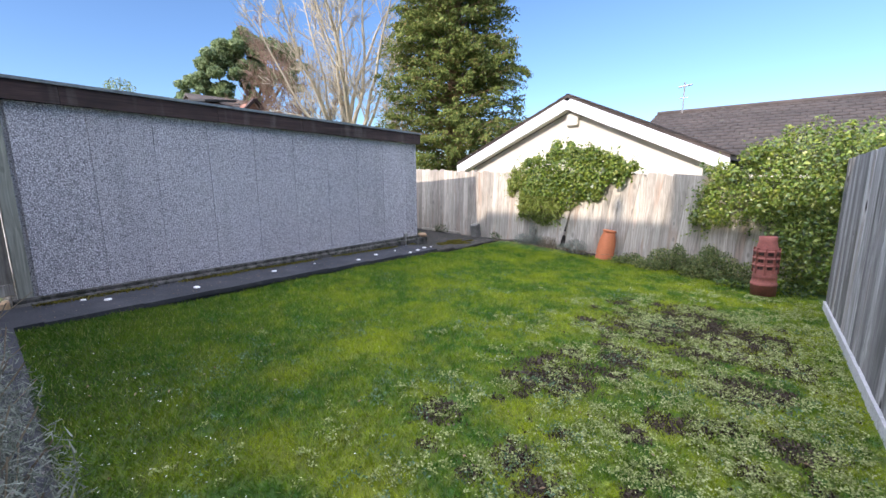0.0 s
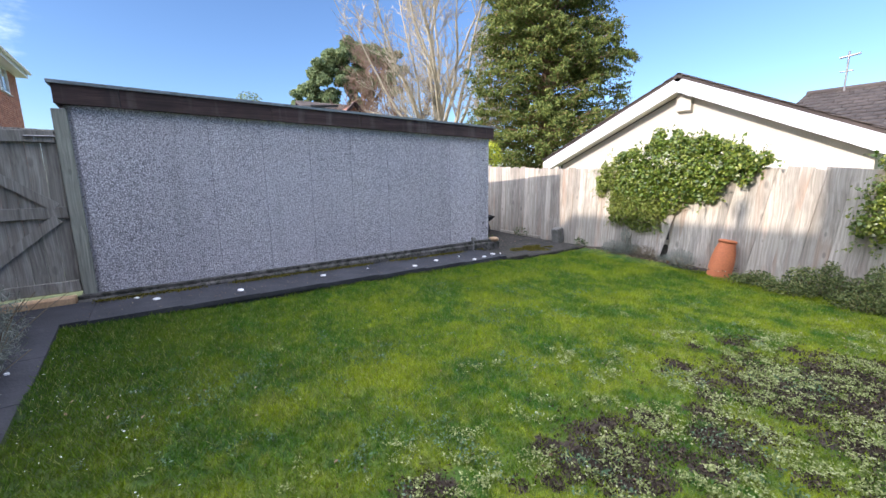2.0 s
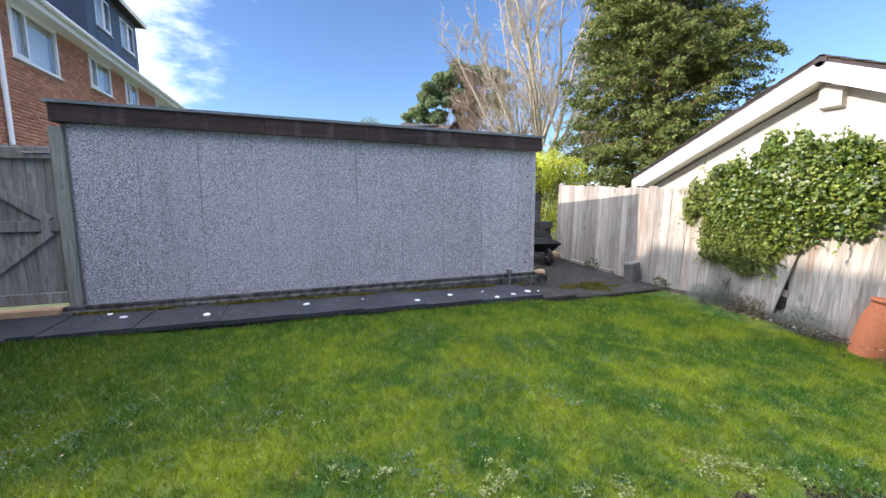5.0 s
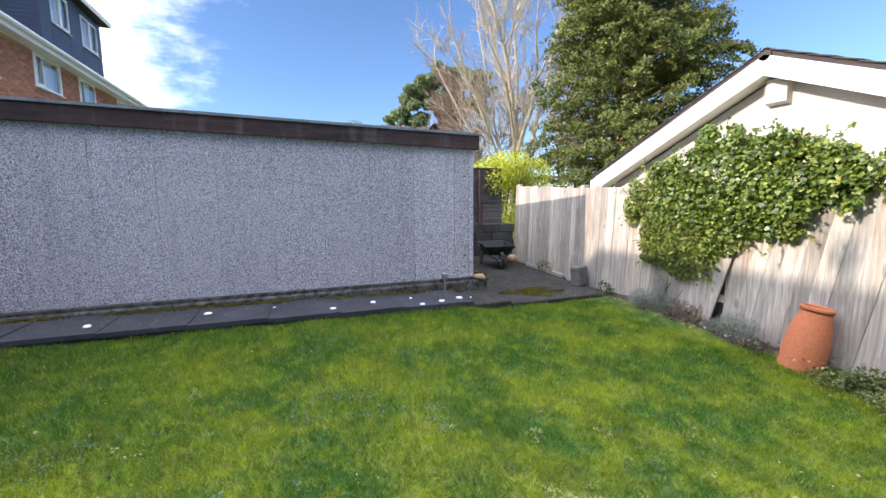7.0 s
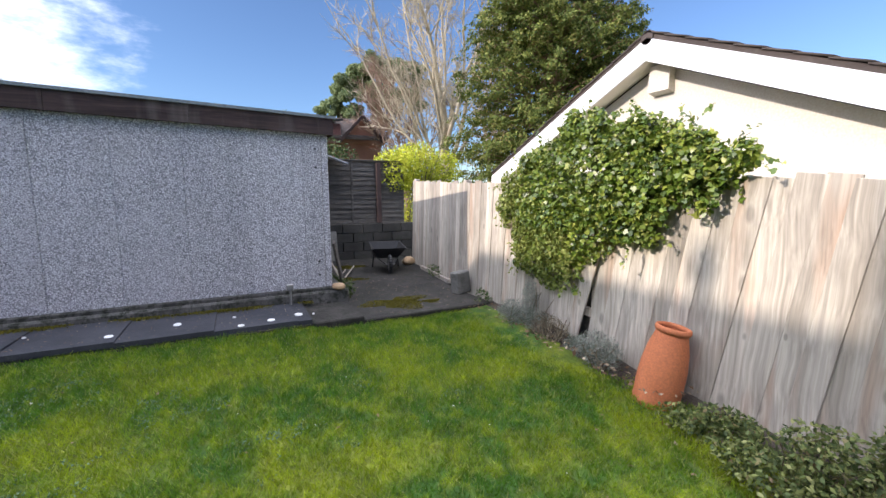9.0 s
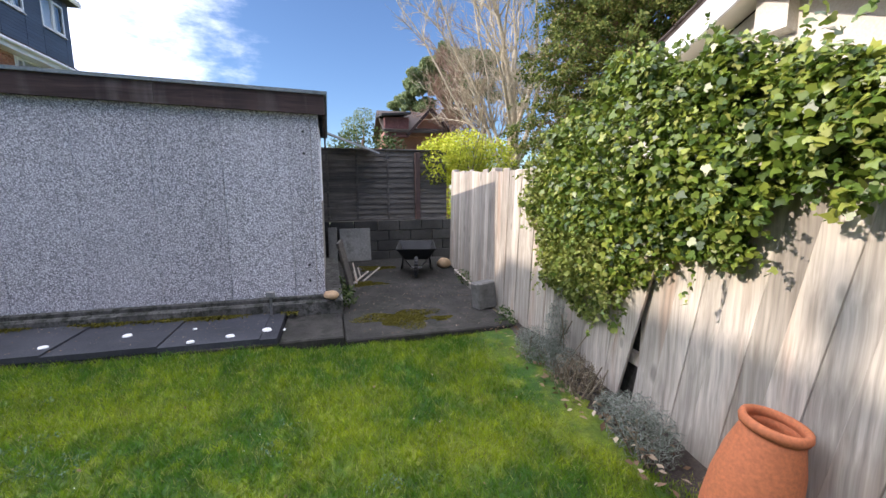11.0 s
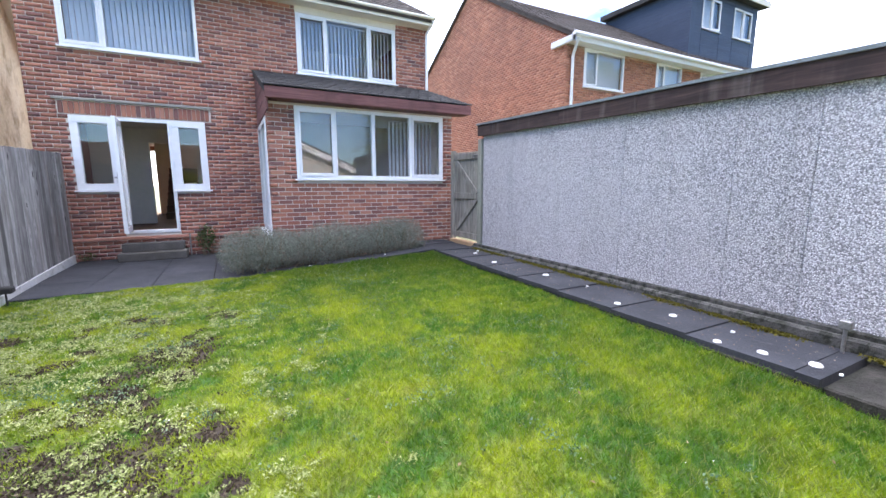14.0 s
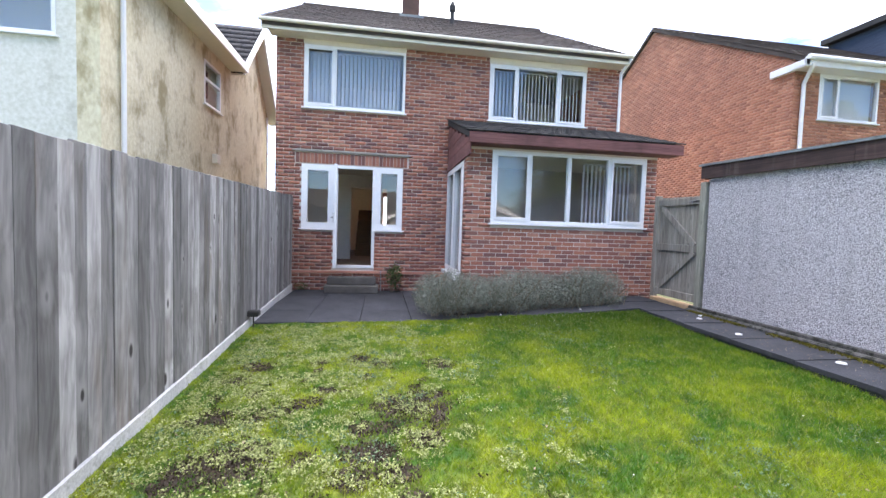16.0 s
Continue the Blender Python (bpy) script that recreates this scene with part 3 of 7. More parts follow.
def window(name, parent, axis, face, u0, u1, z0, z1, splits=(), sill=True, rails=(), bar=0.055, out=1, opener=(), depth=0.07):
    """A white casement window: frame, mullions, panes, sill. axis 'x': in a wall along x with its outer face at y=face, looking to out."""
    def b3(bm, a, c, d, e, f, g, bev=0.004):
        # u range, depth range outwards, z range
        lo, hi = face + out * d, face + out * e
        if axis == "x":
            box(bm, a, lo, f, c, hi, g, bev)
        else:
            box(bm, lo, a, f, hi, c, g, bev)
    bm = bmesh.new()
    b3(bm, u0, u1, -depth, 0.012, z1 - bar, z1)
    b3(bm, u0, u1, -depth, 0.012, z0, z0 + bar)
    b3(bm, u0, u0 + bar, -depth + 0.002, 0.010, z0 + bar, z1 - bar)
    b3(bm, u1 - bar, u1, -depth + 0.002, 0.010, z0 + bar, z1 - bar)
    w = part(name, bm, M_UPVC, parent, "white plastic window frame")
    cuts = [u0 + bar * 0.6, *splits, u1 - bar * 0.6]
    for s in splits:
        bm = bmesh.new()
        b3(bm, s - bar * 0.6, s + bar * 0.6, -depth + 0.004, 0.008, z0 + bar, z1 - bar)
        part("mullion", bm, M_UPVC, w)
    for i, (a, c) in enumerate(zip(cuts, cuts[1:])):
        if i in opener:
            bm = bmesh.new()
            q = 0.045
            b3(bm, a + 0.02, c - 0.02, 0.008, 0.03, z1 - bar - q, z1 - bar + 0.01)
            b3(bm, a + 0.02, c - 0.02, 0.008, 0.03, z0 + bar - 0.01, z0 + bar + q)
            b3(bm, a + 0.02, a + 0.02 + q, 0.008, 0.028, z0 + bar + q, z1 - bar - q)
            b3(bm, c - 0.02 - q, c - 0.02, 0.008, 0.028, z0 + bar + q, z1 - bar - q)
            part("sash", bm, M_UPVC, w)
        bm = bmesh.new()
        b3(bm, a + 0.005, c - 0.005, -0.04, -0.034, z0 + bar * 0.7, z1 - bar * 0.7, 0)
        pane = part("pane", bm, M_GLASS, w)
        pane.visible_shadow = False
    if sill:
        bm = bmesh.new()
        b3(bm, u0 - 0.04, u1 + 0.04, -0.02, 0.06, z0 - 0.03, z0 - 0.003)
        part("window_sill", bm, M_UPVC, w)
    return w


# ---- ground, lawn, path ----
def lawn_z(x, y):
    z = float(np.interp(x, [-5.2, -4.0, -3.0, -2.0, 0.0, 0.9], [0.115, 0.055, 0.01, -0.02, -0.03, -0.03]))
    rise = max(0.0, 2.0 - y) / 2 * float(np.interp(x, [-5.0, -3.0, -1.3, 0.5], [0.085, 0.1, 0.055, 0.03]))
    dip = 0.055 * min(1.0, max(0.0, (y - 5.75) / 0.25)) * min(1.0, max(0.0, (-4.6 - x) / 0.45))
    return z + rise - dip - 0.013 * max(0.0, y - 3.0)


def bed_drop(x):
    """The bed lies lower towards the chimney pot's corner."""
    return 0.06 * min(1.0, max(0.0, (x + 3.4) / 0.6))


def path_z(y):
    return float(np.interp(y, [-1.0, 0.9, 2.7, 4.1, 5.8], [0.25, 0.225, 0.205, 0.18, 0.15]))


def fence_x(y):
    return 0.745 - 0.045 * y if y > 0 else 0.745 - 0.035 * y


BARE = [(-0.95, 4.6, 0.5), (-0.6, 4.75, 0.55), (-0.3, 4.7, 0.5), (-0.7, 5.1, 0.4), (-1.26, 2.83, 0.28), (-1.65, 1.87, 0.16), (-0.15, 3.5, 0.26), (-1.0, 3.45, 0.15), (-0.5, 4.03, 0.2), (0.15, 2.9, 0.15)]


spots = random.Random(44)
BARE += [(spots.uniform(-1.7, 0.35), spots.uniform(1.5, 5.6), spots.uniform(0.05, 0.15)) for _ in range(80)]


def bareness(x, y):
    return max(math.exp(-((x - a) ** 2 + (y - b) ** 2) / (r * r)) for a, b, r in BARE)


LX0, LX1, LY0, LY1 = -5.14, 0.95, 0.1, 8.2
bm = bmesh.new()
NX, NY = 75, 105
grid = [[None] * (NY + 1) for _ in range(NX + 1)]
for i in range(NX + 1):
    for j in range(NY + 1):
        x, y = LX0 + (LX1 - LX0) * i / NX, LY0 + (LY1 - LY0) * j / NY
        z = lawn_z(x, y) + 0.018 * (noise.noise((x * 2.2, y * 2.2, 0))) + 0.008 * noise.noise((x * 7, y * 7, 3))
        if y > 7.4:
            z += 0.05 * min(1, (y - 7.4) / 0.5) - bed_drop(x)
        grid[i][j] = bm.verts.new((x, y, z))
for i in range(NX):
    for j in range(NY):
        bm.faces.new((grid[i][j], grid[i + 1][j], grid[i + 1][j + 1], grid[i][j + 1]))
edge = [e for e in bm.edges if e.is_boundary]
down = bmesh.ops.extrude_edge_only(bm, edges=edge)
for v in [g for g in down["geom"] if isinstance(g, bmesh.types.BMVert)]:
    v.co.z = -0.3
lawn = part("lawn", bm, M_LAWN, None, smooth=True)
tagged(lawn, "mossy worn lawn with yellow-green patches and bare scuffs", "lawn", kind="structure")
att = lawn.data.attributes.new("bare", "FLOAT", "POINT")
att.data.foreach_set("value", [bareness(v.co.x, v.co.y) for v in lawn.data.vertices])

bm = bmesh.new()
bmesh.ops.create_grid(bm, x_segments=24, y_segments=24, size=900)
bmesh.ops.translate(bm, verts=bm.verts, vec=(0, 0, -0.32))
tagged(part("ground", bm, M_FIELD), "rough ground around the houses", "ground", kind="structure")

# path of dark slabs beside the garage and across to the patio
path = thing("path", "dark grey slab path with pale pebbles on it", "path", (-5.5, 2.5, -0.3), kind="structure")
bm = bmesh.new()
prism(bm, [(-5.9, -1.2, -0.3), (-5.9, 5.78, -0.3), (-5.9, 5.78, 0.14), (-5.9, 0.9, 0.215), (-5.9, -1.2, 0.24)], (0.77, 0, 0))
part("path_bed", bm, M_SLAB, path)
rng = random.Random(5)
y = -1.2
while y < 5.7:
    y2 = min(y + 0.76, 5.78)
    bm = bmesh.new()
    zz = path_z((y + y2) / 2) + rng.uniform(-0.0008, 0.0008)
    box(bm, -5.87, y + 0.0008, zz - 0.05, -5.11 + rng.uniform(-0.005, 0.005), y2 - 0.0008, zz, 0.0012)
    part("slab", bm, M_SLAB, path)
    y = y2
boxed("path_edge", (-5.14, -0.2, -0.1, -5.1, 5.78, 0.11), M_CONC, path, "", 0.01)

# concrete apron behind the garage
apron = thing("concrete_apron", "cracked concrete apron with moss patches behind the garage", "paving", (-7, 7, -0.3), kind="structure")
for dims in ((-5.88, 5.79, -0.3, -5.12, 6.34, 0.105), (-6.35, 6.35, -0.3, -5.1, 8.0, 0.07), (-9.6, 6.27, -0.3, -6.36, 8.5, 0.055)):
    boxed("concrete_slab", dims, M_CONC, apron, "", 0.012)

# patio by the house
patio = thing("patio", "dark grey slab patio outside the doors", "patio", (-1, -1.5, -0.3), kind="structure")
for i in range(4):
    for j in range(4):
        x1, y0 = 0.78 - 0.76 * i, -2.98 + 0.745 * j
        bm = bmesh.new()
        box(bm, x1 - 0.75, y0, -0.1, x1, y0 + (0.735 if j < 3 else 0.84), 0.006 * j + rng.uniform(-0.004, 0.004), 0.008)
        part("slab", bm, M_SLAB, patio)
boxed("patio_bed", (-2.4, -3.0, -0.3, 0.85, 0.0, -0.03), M_CONC, patio, "", 0)
for i in range(4):
    x1 = -2.27 - 0.715 * i
    za, zb = 0.03 + 0.052 * i, 0.03 + 0.052 * (i + 1)
    bm = bmesh.new()
    prism(bm, [(x1, -0.3, za), (x1 - 0.705, -0.3, zb), (x1 - 0.705, -0.3, zb - 0.06), (x1, -0.3, za - 0.06)], (0, 0.42, 0))
    part("slab", bm, M_SLAB, patio)
boxed("cross_path_bed", (-5.12, -0.28, -0.3, -2.3, 0.1, 0.0), M_CONC, patio, "", 0)
boxed("bed_soil", (-5.85, -0.94, -0.3, -2.2, -0.31, 0.06), M_SOIL, patio, "bare soil bed", 0)

# ---- garage ----
GX = -6.01
garage = thing("garage", "grey pebbledash sectional garage with a flat felt roof", "garage", (-7.4, 3.2, 0.2))
boxed("plinth", (-8.8, 0.16, -0.3, -5.88, 6.36, 0.255), M_PLINTH, garage, "mossy concrete plinth", 0.02)
boxed("plinth_step", (-5.99, 0.17, 0.2, -5.93, 6.33, 0.3), M_PLINTH, garage, "", 0.012)
bm = bmesh.new()
wall(bm, "y", -6.11, -6.052, 0.31, 6.078, 0.25, 2.3)
part("side_wall", bm, M_DASH, garage)
boxed("side_wall", (-8.7, 0.31, 0.25, -8.64, 6.078, 2.3), M_DASH, garage, "", 0)
boxed("end_wall", (-8.7, 0.28, 0.25, -6.13, 0.308, 2.3), M_DASH, garage, "", 0)
bm = bmesh.new()
wall(bm, "x", 6.082, 6.172, -8.7, -6.02, 0.25, 2.28, [(-7.5, -6.55, 1.28, 2.12)])
part("end_wall", bm, M_ENDWALL, garage, "pale rendered end wall")
panel_y = [0.37 + 0.612 * i for i in range(-1, 11)]
for a, b in zip(panel_y, panel_y[1:]):
    a, b = max(a, 0.34), min(b, 6.098)
    if b - a < 0.05:
        continue
    bm = bmesh.new()
    t = rng.uniform(-0.002, 0.002)
    box(bm, -6.05, a + 0.0016, 0.285, GX + t, b - 0.0016, 2.3, 0.003)
    part("panel", bm, M_DASH, garage)
bm = bmesh.new()
box(bm, -6.06, 6.1, 0.27, -6.012, 6.182, 2.2, 0.01)
part("corner_post", bm, M_DASH, garage)
for z in (2.0, 1.78, 0.62, 0.45):
    bm = bmesh.new()
    rod(bm, (GX - 0.004, 6.03, z), (GX + 0.012, 6.03, z), 0.014, seg=8)
    part("bolt", bm, M_BLACK, garage)
# fascia in lengths, sagging a little to the far end
def roof_z(y):
    return 2.52 - 0.024 * y


cuts = [0.25, 0.79, 2.35, 3.6, 4.75, 6.25]
for a, b in zip(cuts, cuts[1:]):
    bm = bmesh.new()
    prism(bm, [(-5.955, a + 0.002, roof_z(a) - 0.205), (-5.955, b - 0.002, roof_z(b) - 0.205), (-5.955, b - 0.002, roof_z(b) - 0.012), (-5.955, a + 0.002, roof_z(a) - 0.012)], (-0.035, 0, 0))
    part("fascia_board", bm, M_FASCIA, garage, "weathered dark brown fascia board")
bm = bmesh.new()
prism(bm, [(-5.992, 6.225, roof_z(6.24) - 0.2), (-8.9, 6.225, 2.1), (-8.9, 6.225, 2.3), (-5.992, 6.225, roof_z(6.24) - 0.012)], (0, 0.025, 0))
part("fascia_board", bm, M_FASCIA, garage)
bm = bmesh.new()
prism(bm, [(-5.992, 0.25, roof_z(0.25) - 0.2), (-8.9, 0.25, 2.24), (-8.9, 0.25, 2.44), (-5.992, 0.25, roof_z(0.25) - 0.012)], (0, 0.025, 0))
part("fascia_board", bm, M_FASCIA, garage)
bm = bmesh.new()
prism(bm, [(-5.935, 0.22, roof_z(0.22) - 0.012), (-8.95, 0.22, 2.44), (-8.95, 0.22, 2.47), (-5.935, 0.22, roof_z(0.22) + 0.02)], (0, 6.06, -0.1455))
part("felt_roof", bm, M_FELT, garage, "green-grey felt roof edge")
# added panel, not a known part: keeps sun off the strip behind the garage
boxed("side_panel", (-9.56, 6.1, 0.0, -8.705, 6.14, 2.15), M_LAP, garage, "added dark panel that stops sun through the gap", 0.004)
window("window", garage, "x", 6.172, -7.5, -6.55, 1.28, 2.12, (-7.18, -6.86), False, bar=0.04)
bm = bmesh.new()
prism(bm, [(-8.92, 6.2, 2.4), (-9.55, 6.2, 2.46), (-9.55, 7.2, 2.12), (-8.92, 7.16, 2.05)], (0, 0, 0.03))
part("lean_to_sheet", bm, M_POST, garage, "grey corrugated lean-to sheet")

# ---- side gate ----
gate = thing("garden_gate", "weathered ledged and braced timber side gate", "gate", (-6.05, -0.35, 0.26))
for i in range(8):
    a = -0.77 + i * 0.1225
    boxed("board", (-6.07, a, 0.33, -6.05, a + 0.119, 2.08 - 0.004 * i), M_GATE, gate, "", 0.003)
for z in (1.98, 1.2, 0.4):
    boxed("ledge", (-6.048, -0.77, z - 0.06, -6.015, 0.205, z + 0.06), M_GATE, gate, "", 0.005)
for p, q in (((-6.03, -0.68, 1.9), (-6.03, 0.12, 1.26)), ((-6.03, -0.68, 0.48), (-6.03, 0.12, 1.14))):
    bm = bmesh.new()
    beam(bm, p, q, 0.035, 0.09)
    part("brace", bm, M_GATE, gate)
boxed("post", (-6.1, 0.215, 0.2, -5.985, 0.335, 2.26), M_POSTWOOD, gate, "greenish grey timber gate post", 0.008)
boxed("post", (-6.1, -0.87, 0.2, -6.0, -0.785, 2.12), M_GATE, gate, "", 0.006)
bm = bmesh.new()
rod(bm, (-6.005, -0.02, 1.98), (-6.005, 0.24, 1.98), 0.009)
rod(bm, (-6.005, 0.05, 1.98), (-6.0, 0.05, 1.92), 0.008)
part("bolt", bm, M_STEEL, gate, "galvanised sliding bolt")
boxed("threshold", (-6.1, -0.8, 0.16, -5.95, 0.15, 0.29), M_TAN, gate, "pale timber threshold", 0.01)

# ---- main house ----
house = thing("house", "red brick two-storey house with white windows", "house", (-2.6, -6.8, 0))
HOLES = [(-1.46, 0.65, 3.85, 5.14), (-5.63, -3.33, 3.85, 5.1), (0.0, 0.67, 1.32, 2.67), (-0.87, 0.0, 0.48, 2.67), (-1.46, -0.87, 1.32, 2.67)]
bm = bmesh.new()
wall(bm, "x", -3.28, -3.0, -6.5, 1.2, -0.3, 5.45, HOLES)
rear = part("wall", bm, M_MORTAR, house, "red brick rear wall")
bm = bmesh.new()
wall(bm, "x", -10.88, -10.6, -6.5, 1.2, -0.3, 5.45, [(-2.2, -1.1, 0.5, 2.6), (0.1, 0.85, 0.5, 2.6)])
part("wall", bm, M_BRICKS, house)
for x in (0.92, -6.5):
    bm = bmesh.new()
    top = 7.72 if x > 0 else 5.6
    prism(bm, [(x, -3.285, -0.3), (x, -3.285, 5.45), (x, -6.9, top), (x, -10.59, 5.45), (x, -10.59, -0.3)], (0.28, 0, 0))
    part("gable_wall", bm, M_BRICKS, house)
RIDGE_Y, RIDGE_Z = -6.9, 7.85
bm = bmesh.new()
for ya, za in ((-2.66, 5.42), (-11.2, 5.42)):
    prism(bm, [(1.4, ya, za), (1.4, RIDGE_Y, RIDGE_Z), (-5.9, RIDGE_Y, RIDGE_Z), (-6.45, ya, za)], (0, 0, -0.12))
prism(bm, [(-6.45, -2.66, 5.42), (-5.9, RIDGE_Y, RIDGE_Z), (-6.45, -11.2, 5.42)], (0.1, 0, -0.02))
roof = part("roof", bm, M_TILE, house, "brown concrete tile roof")
slope = Vector((0, RIDGE_Y + 2.66, RIDGE_Z - 5.42))
tiles(roof, (1.42, -2.62, 5.42), (-1, 0, 0), slope, 26, 16, 0.302, slope.length / 16, M_TILE, trim=0.6)
bm = bmesh.new()
rod(bm, (1.42, RIDGE_Y, RIDGE_Z), (-5.92, RIDGE_Y, RIDGE_Z), 0.1, seg=10)
part("ridge_tiles", bm, M_TILE, roof)
boxed("fascia", (-6.5, -2.72, 5.24, 1.42, -2.68, 5.42), M_CREAM, house, "cream painted fascia", 0.005)
boxed("soffit", (-6.48, -3.0, 5.24, 1.3, -2.72, 5.26), M_CREAM, house, "", 0)
bm = bmesh.new()
rod(bm, (1.45, -2.63, 5.4), (-6.54, -2.63, 5.4), 0.04, seg=10)
part("gutter", bm, M_CREAM, house, "cream half-round gutter")
for h in HOLES[:2]:
    boxed("head_panel", (h[0] - 0.01, -3.05, h[3] + 0.003, h[1] + 0.01, -2.985, 5.24), M_CREAM, house, "cream board above the window", 0.003)
window("window", house, "x", -3.0, -1.46, 0.65, 3.85, 5.14, (0.02,), True, opener=(1,))
window("window", house, "x", -3.0, -5.63, -3.33, 3.85, 5.1, (-4.95, -3.97), True, opener=(0, 2))
window("window", house, "x", -3.0, 0.0, 0.67, 1.32, 2.67, (), True, bar=0.125)
window("window", house, "x", -3.0, -1.46, -0.87, 1.32, 2.67, (), True, bar=0.125)
bm = bmesh.new()
for d in ((-0.87, 0.48, 0.0, 0.54), (-0.87, 2.61, 0.0, 2.67), (-0.87, 0.54, -0.81, 2.61), (-0.06, 0.54, 0.0, 2.61)):
    box(bm, d[0], -3.08, d[1], d[2], -2.985, d[3], 0.004)
part("door_frame", bm, M_UPVC, house, "white plastic door frame")
# the open leaf, swung out over the step
leaf_m = pose(-0.06, -2.975, 0.55, 0, 0, 94)
bm = bmesh.new()
for d in ((0, 0, 0.74, 0.1), (0, 1.95, 0.74, 2.05), (0, 0.1, 0.1, 1.95), (0.64, 0.1, 0.74, 1.95)):
    box(bm, d[0], -0.03, d[1], d[2], 0.03, d[3], 0.004)
bmesh.ops.transform(bm, matrix=leaf_m, verts=bm.verts)
leaf = part("door", bm, M_UPVC, house, "white glazed door standing open")
bm = bmesh.new()
box(bm, 0.09, -0.004, 0.09, 0.65, 0.004, 1.96)
bmesh.ops.transform(bm, matrix=leaf_m, verts=bm.verts)
part("pane", bm, M_GLASS, leaf).visible_shadow = False
bm = bmesh.new()
rod(bm, (0.69, -0.03, 1.0), (0.69, -0.08, 1.0), 0.012)
rod(bm, (0.69, -0.075, 1.0), (0.58, -0.075, 1.0), 0.01)
box(bm, 0.672, -0.04, 0.9, 0.708, -0.028, 1.1, 0.003)
bmesh.ops.transform(bm, matrix=leaf_m, verts=bm.verts)
part("handle", bm, M_STEEL, leaf, "chrome lever handle")
# soldier course and drip ledge above the doors
for i in range(31):
    u = 0.79 - i * 0.0755
    boxed("soldier_brick", (u - 0.0665, -3.01, 2.695, u, -2.985, 2.91), M_BRICK, house, "", 0.003)
boxed("drip_ledge", (-1.62, -3.02, 2.93, 0.86, -2.95, 2.965), M_BLOCK, house, "thin weathered ledge", 0.004)
boxed("plinth_course", (-2.44, -3.01, 0.36, 1.2, -2.97, 0.42), M_BRICK, house, "", 0.005)
# steps
for dims in ((-0.98, -2.965, 0.0, 0.12, -2.5, 0.15), (-0.93, -2.965, 0.15, 0.08, -2.72, 0.31)):
    boxed("step", dims, M_STEP, house, "worn concrete step", 0.012)
# downpipe on the right corner, chimney and flue
bm = bmesh.new()
rod(bm, (-6.42, -2.9, 3.2), (-6.42, -2.9, 5.1), 0.034)
rod(bm, (-6.42, -2.9, 5.1), (-6.5, -2.64, 5.36), 0.034)
part("downpipe", bm, M_UPVC, house, "white rainwater pipe")
boxed("chimney", (-2.0, -7.15, 7.2, -1.5, -6.6, 8.75), M_SOOTBRICK, house, "sooty brick chimney stack", 0.01)
boxed("chimney_flashing", (-2.12, -6.62, 7.5, -1.4, -6.45, 7.72), M_FELT, house, "lead flashing", 0.01)
bm = bmesh.new()
lathe(bm, [(0.06, 0), (0.06, 0.55), (0.09, 0.55), (0.09, 0.68), (0.03, 0.82), (0.01, 0.83)], (-2.85, -5.6, 6.95), 12)
part("flue", bm, M_BLACK, house, "slim flue pipe")
# rooms behind the glass
bm = bmesh.new()
box(bm, 0.92, -10.6, 0.44, -2.3, -3.28, 0.5)
part("hall_floor", bm, M_CARPET, house)
bm = bmesh.new()
wall(bm, "x", -5.3, -5.2, -2.3, 0.92, 0.5, 2.75, [(-1.15, -0.2, 0.5, 2.42)])
box(bm, -2.4, -10.6, 0.5, -2.3, -3.28, 2.75)
box(bm, 0.92, -7.0, 2.75, -6.2, -3.28, 2.85)
box(bm, 0.92, -10.6, 5.25, -6.2, -3.28, 5.31)
box(bm, 0.92, -10.6, 2.75, -6.2, -7.0, 2.85)
box(bm, 0.92, -6.0, 2.85, -6.2, -5.9, 5.24)
box(bm, -2.4, -5.9, 2.85, -2.3, -3.28, 5.24)
box(bm, 0.2, -9.4, 0.5, -1.05, -9.3, 2.75)
part("room_wall", bm, M_ROOM, house)
for i in range(8):
    boxed("stair", (-1.0, -9.28, 0.5 + 0.18 * i, -0.25, -6.5 - 0.24 * i, 0.5 + 0.18 * (i + 1)), M_CARPET, house, "carpeted stair", 0.01)
def blinds(x0, x1, y, z0, z1, step=0.088, turn=35):
    b = thing("vertical_blind", "pale vertical slat blind hanging behind the window", "blind", ((x0 + x1) / 2, y, z1))
    boxed("headrail", (x0, y - 0.025, z1 - 0.03, x1, y + 0.025, z1), M_UPVC, b, "", 0.003)
    u = x0 + step / 2
    mesh = None
    while u < x1:
        if mesh is None:
            bm = bmesh.new()
            box(bm, -0.044, -0.001, z0 - z1, 0.044, 0.001, -0.03)
            mesh = bpy.data.meshes.new("slat")
            bm.to_mesh(mesh)
            bm.free()
            mesh.materials.append(M_BLIND)
        s = new("slat", mesh)
        s.parent = b
        s.matrix_basis = pose(u - (x0 + x1) / 2, 0, 0, 0, 0, turn + rng.uniform(-3, 3))
        u += step


blinds(-1.36, 0.58, -3.2, 3.92, 5.08, 0.085, 46)
blinds(-5.55, -3.4, -3.2, 3.92, 5.04, 0.085, 46)

# ---- kitchen extension ----
KW = (-5.85, -2.9, 1.53, 2.8)
bm = bmesh.new()
wall(bm, "x", -1.23, -0.95, -6.06, -2.46, -0.3, 2.84, [KW])
front = part("extension_wall", bm, M_MORTAR, house, "red brick extension wall")
bm = bmesh.new()
wall(bm, "y", -6.06, -5.8, -3.0, -1.23, -0.3, 2.84)
wall(bm, "y", -2.72, -2.46, -3.0, -1.23, -0.3, 2.66, [(-2.97, -1.23, 0.5, 2.66)])
part("extension_wall", bm, M_MORTAR, house)
bm = bmesh.new()
wall(bm, "x", -3.4, -3.29, -5.8, -2.4, 0.5, 2.75)
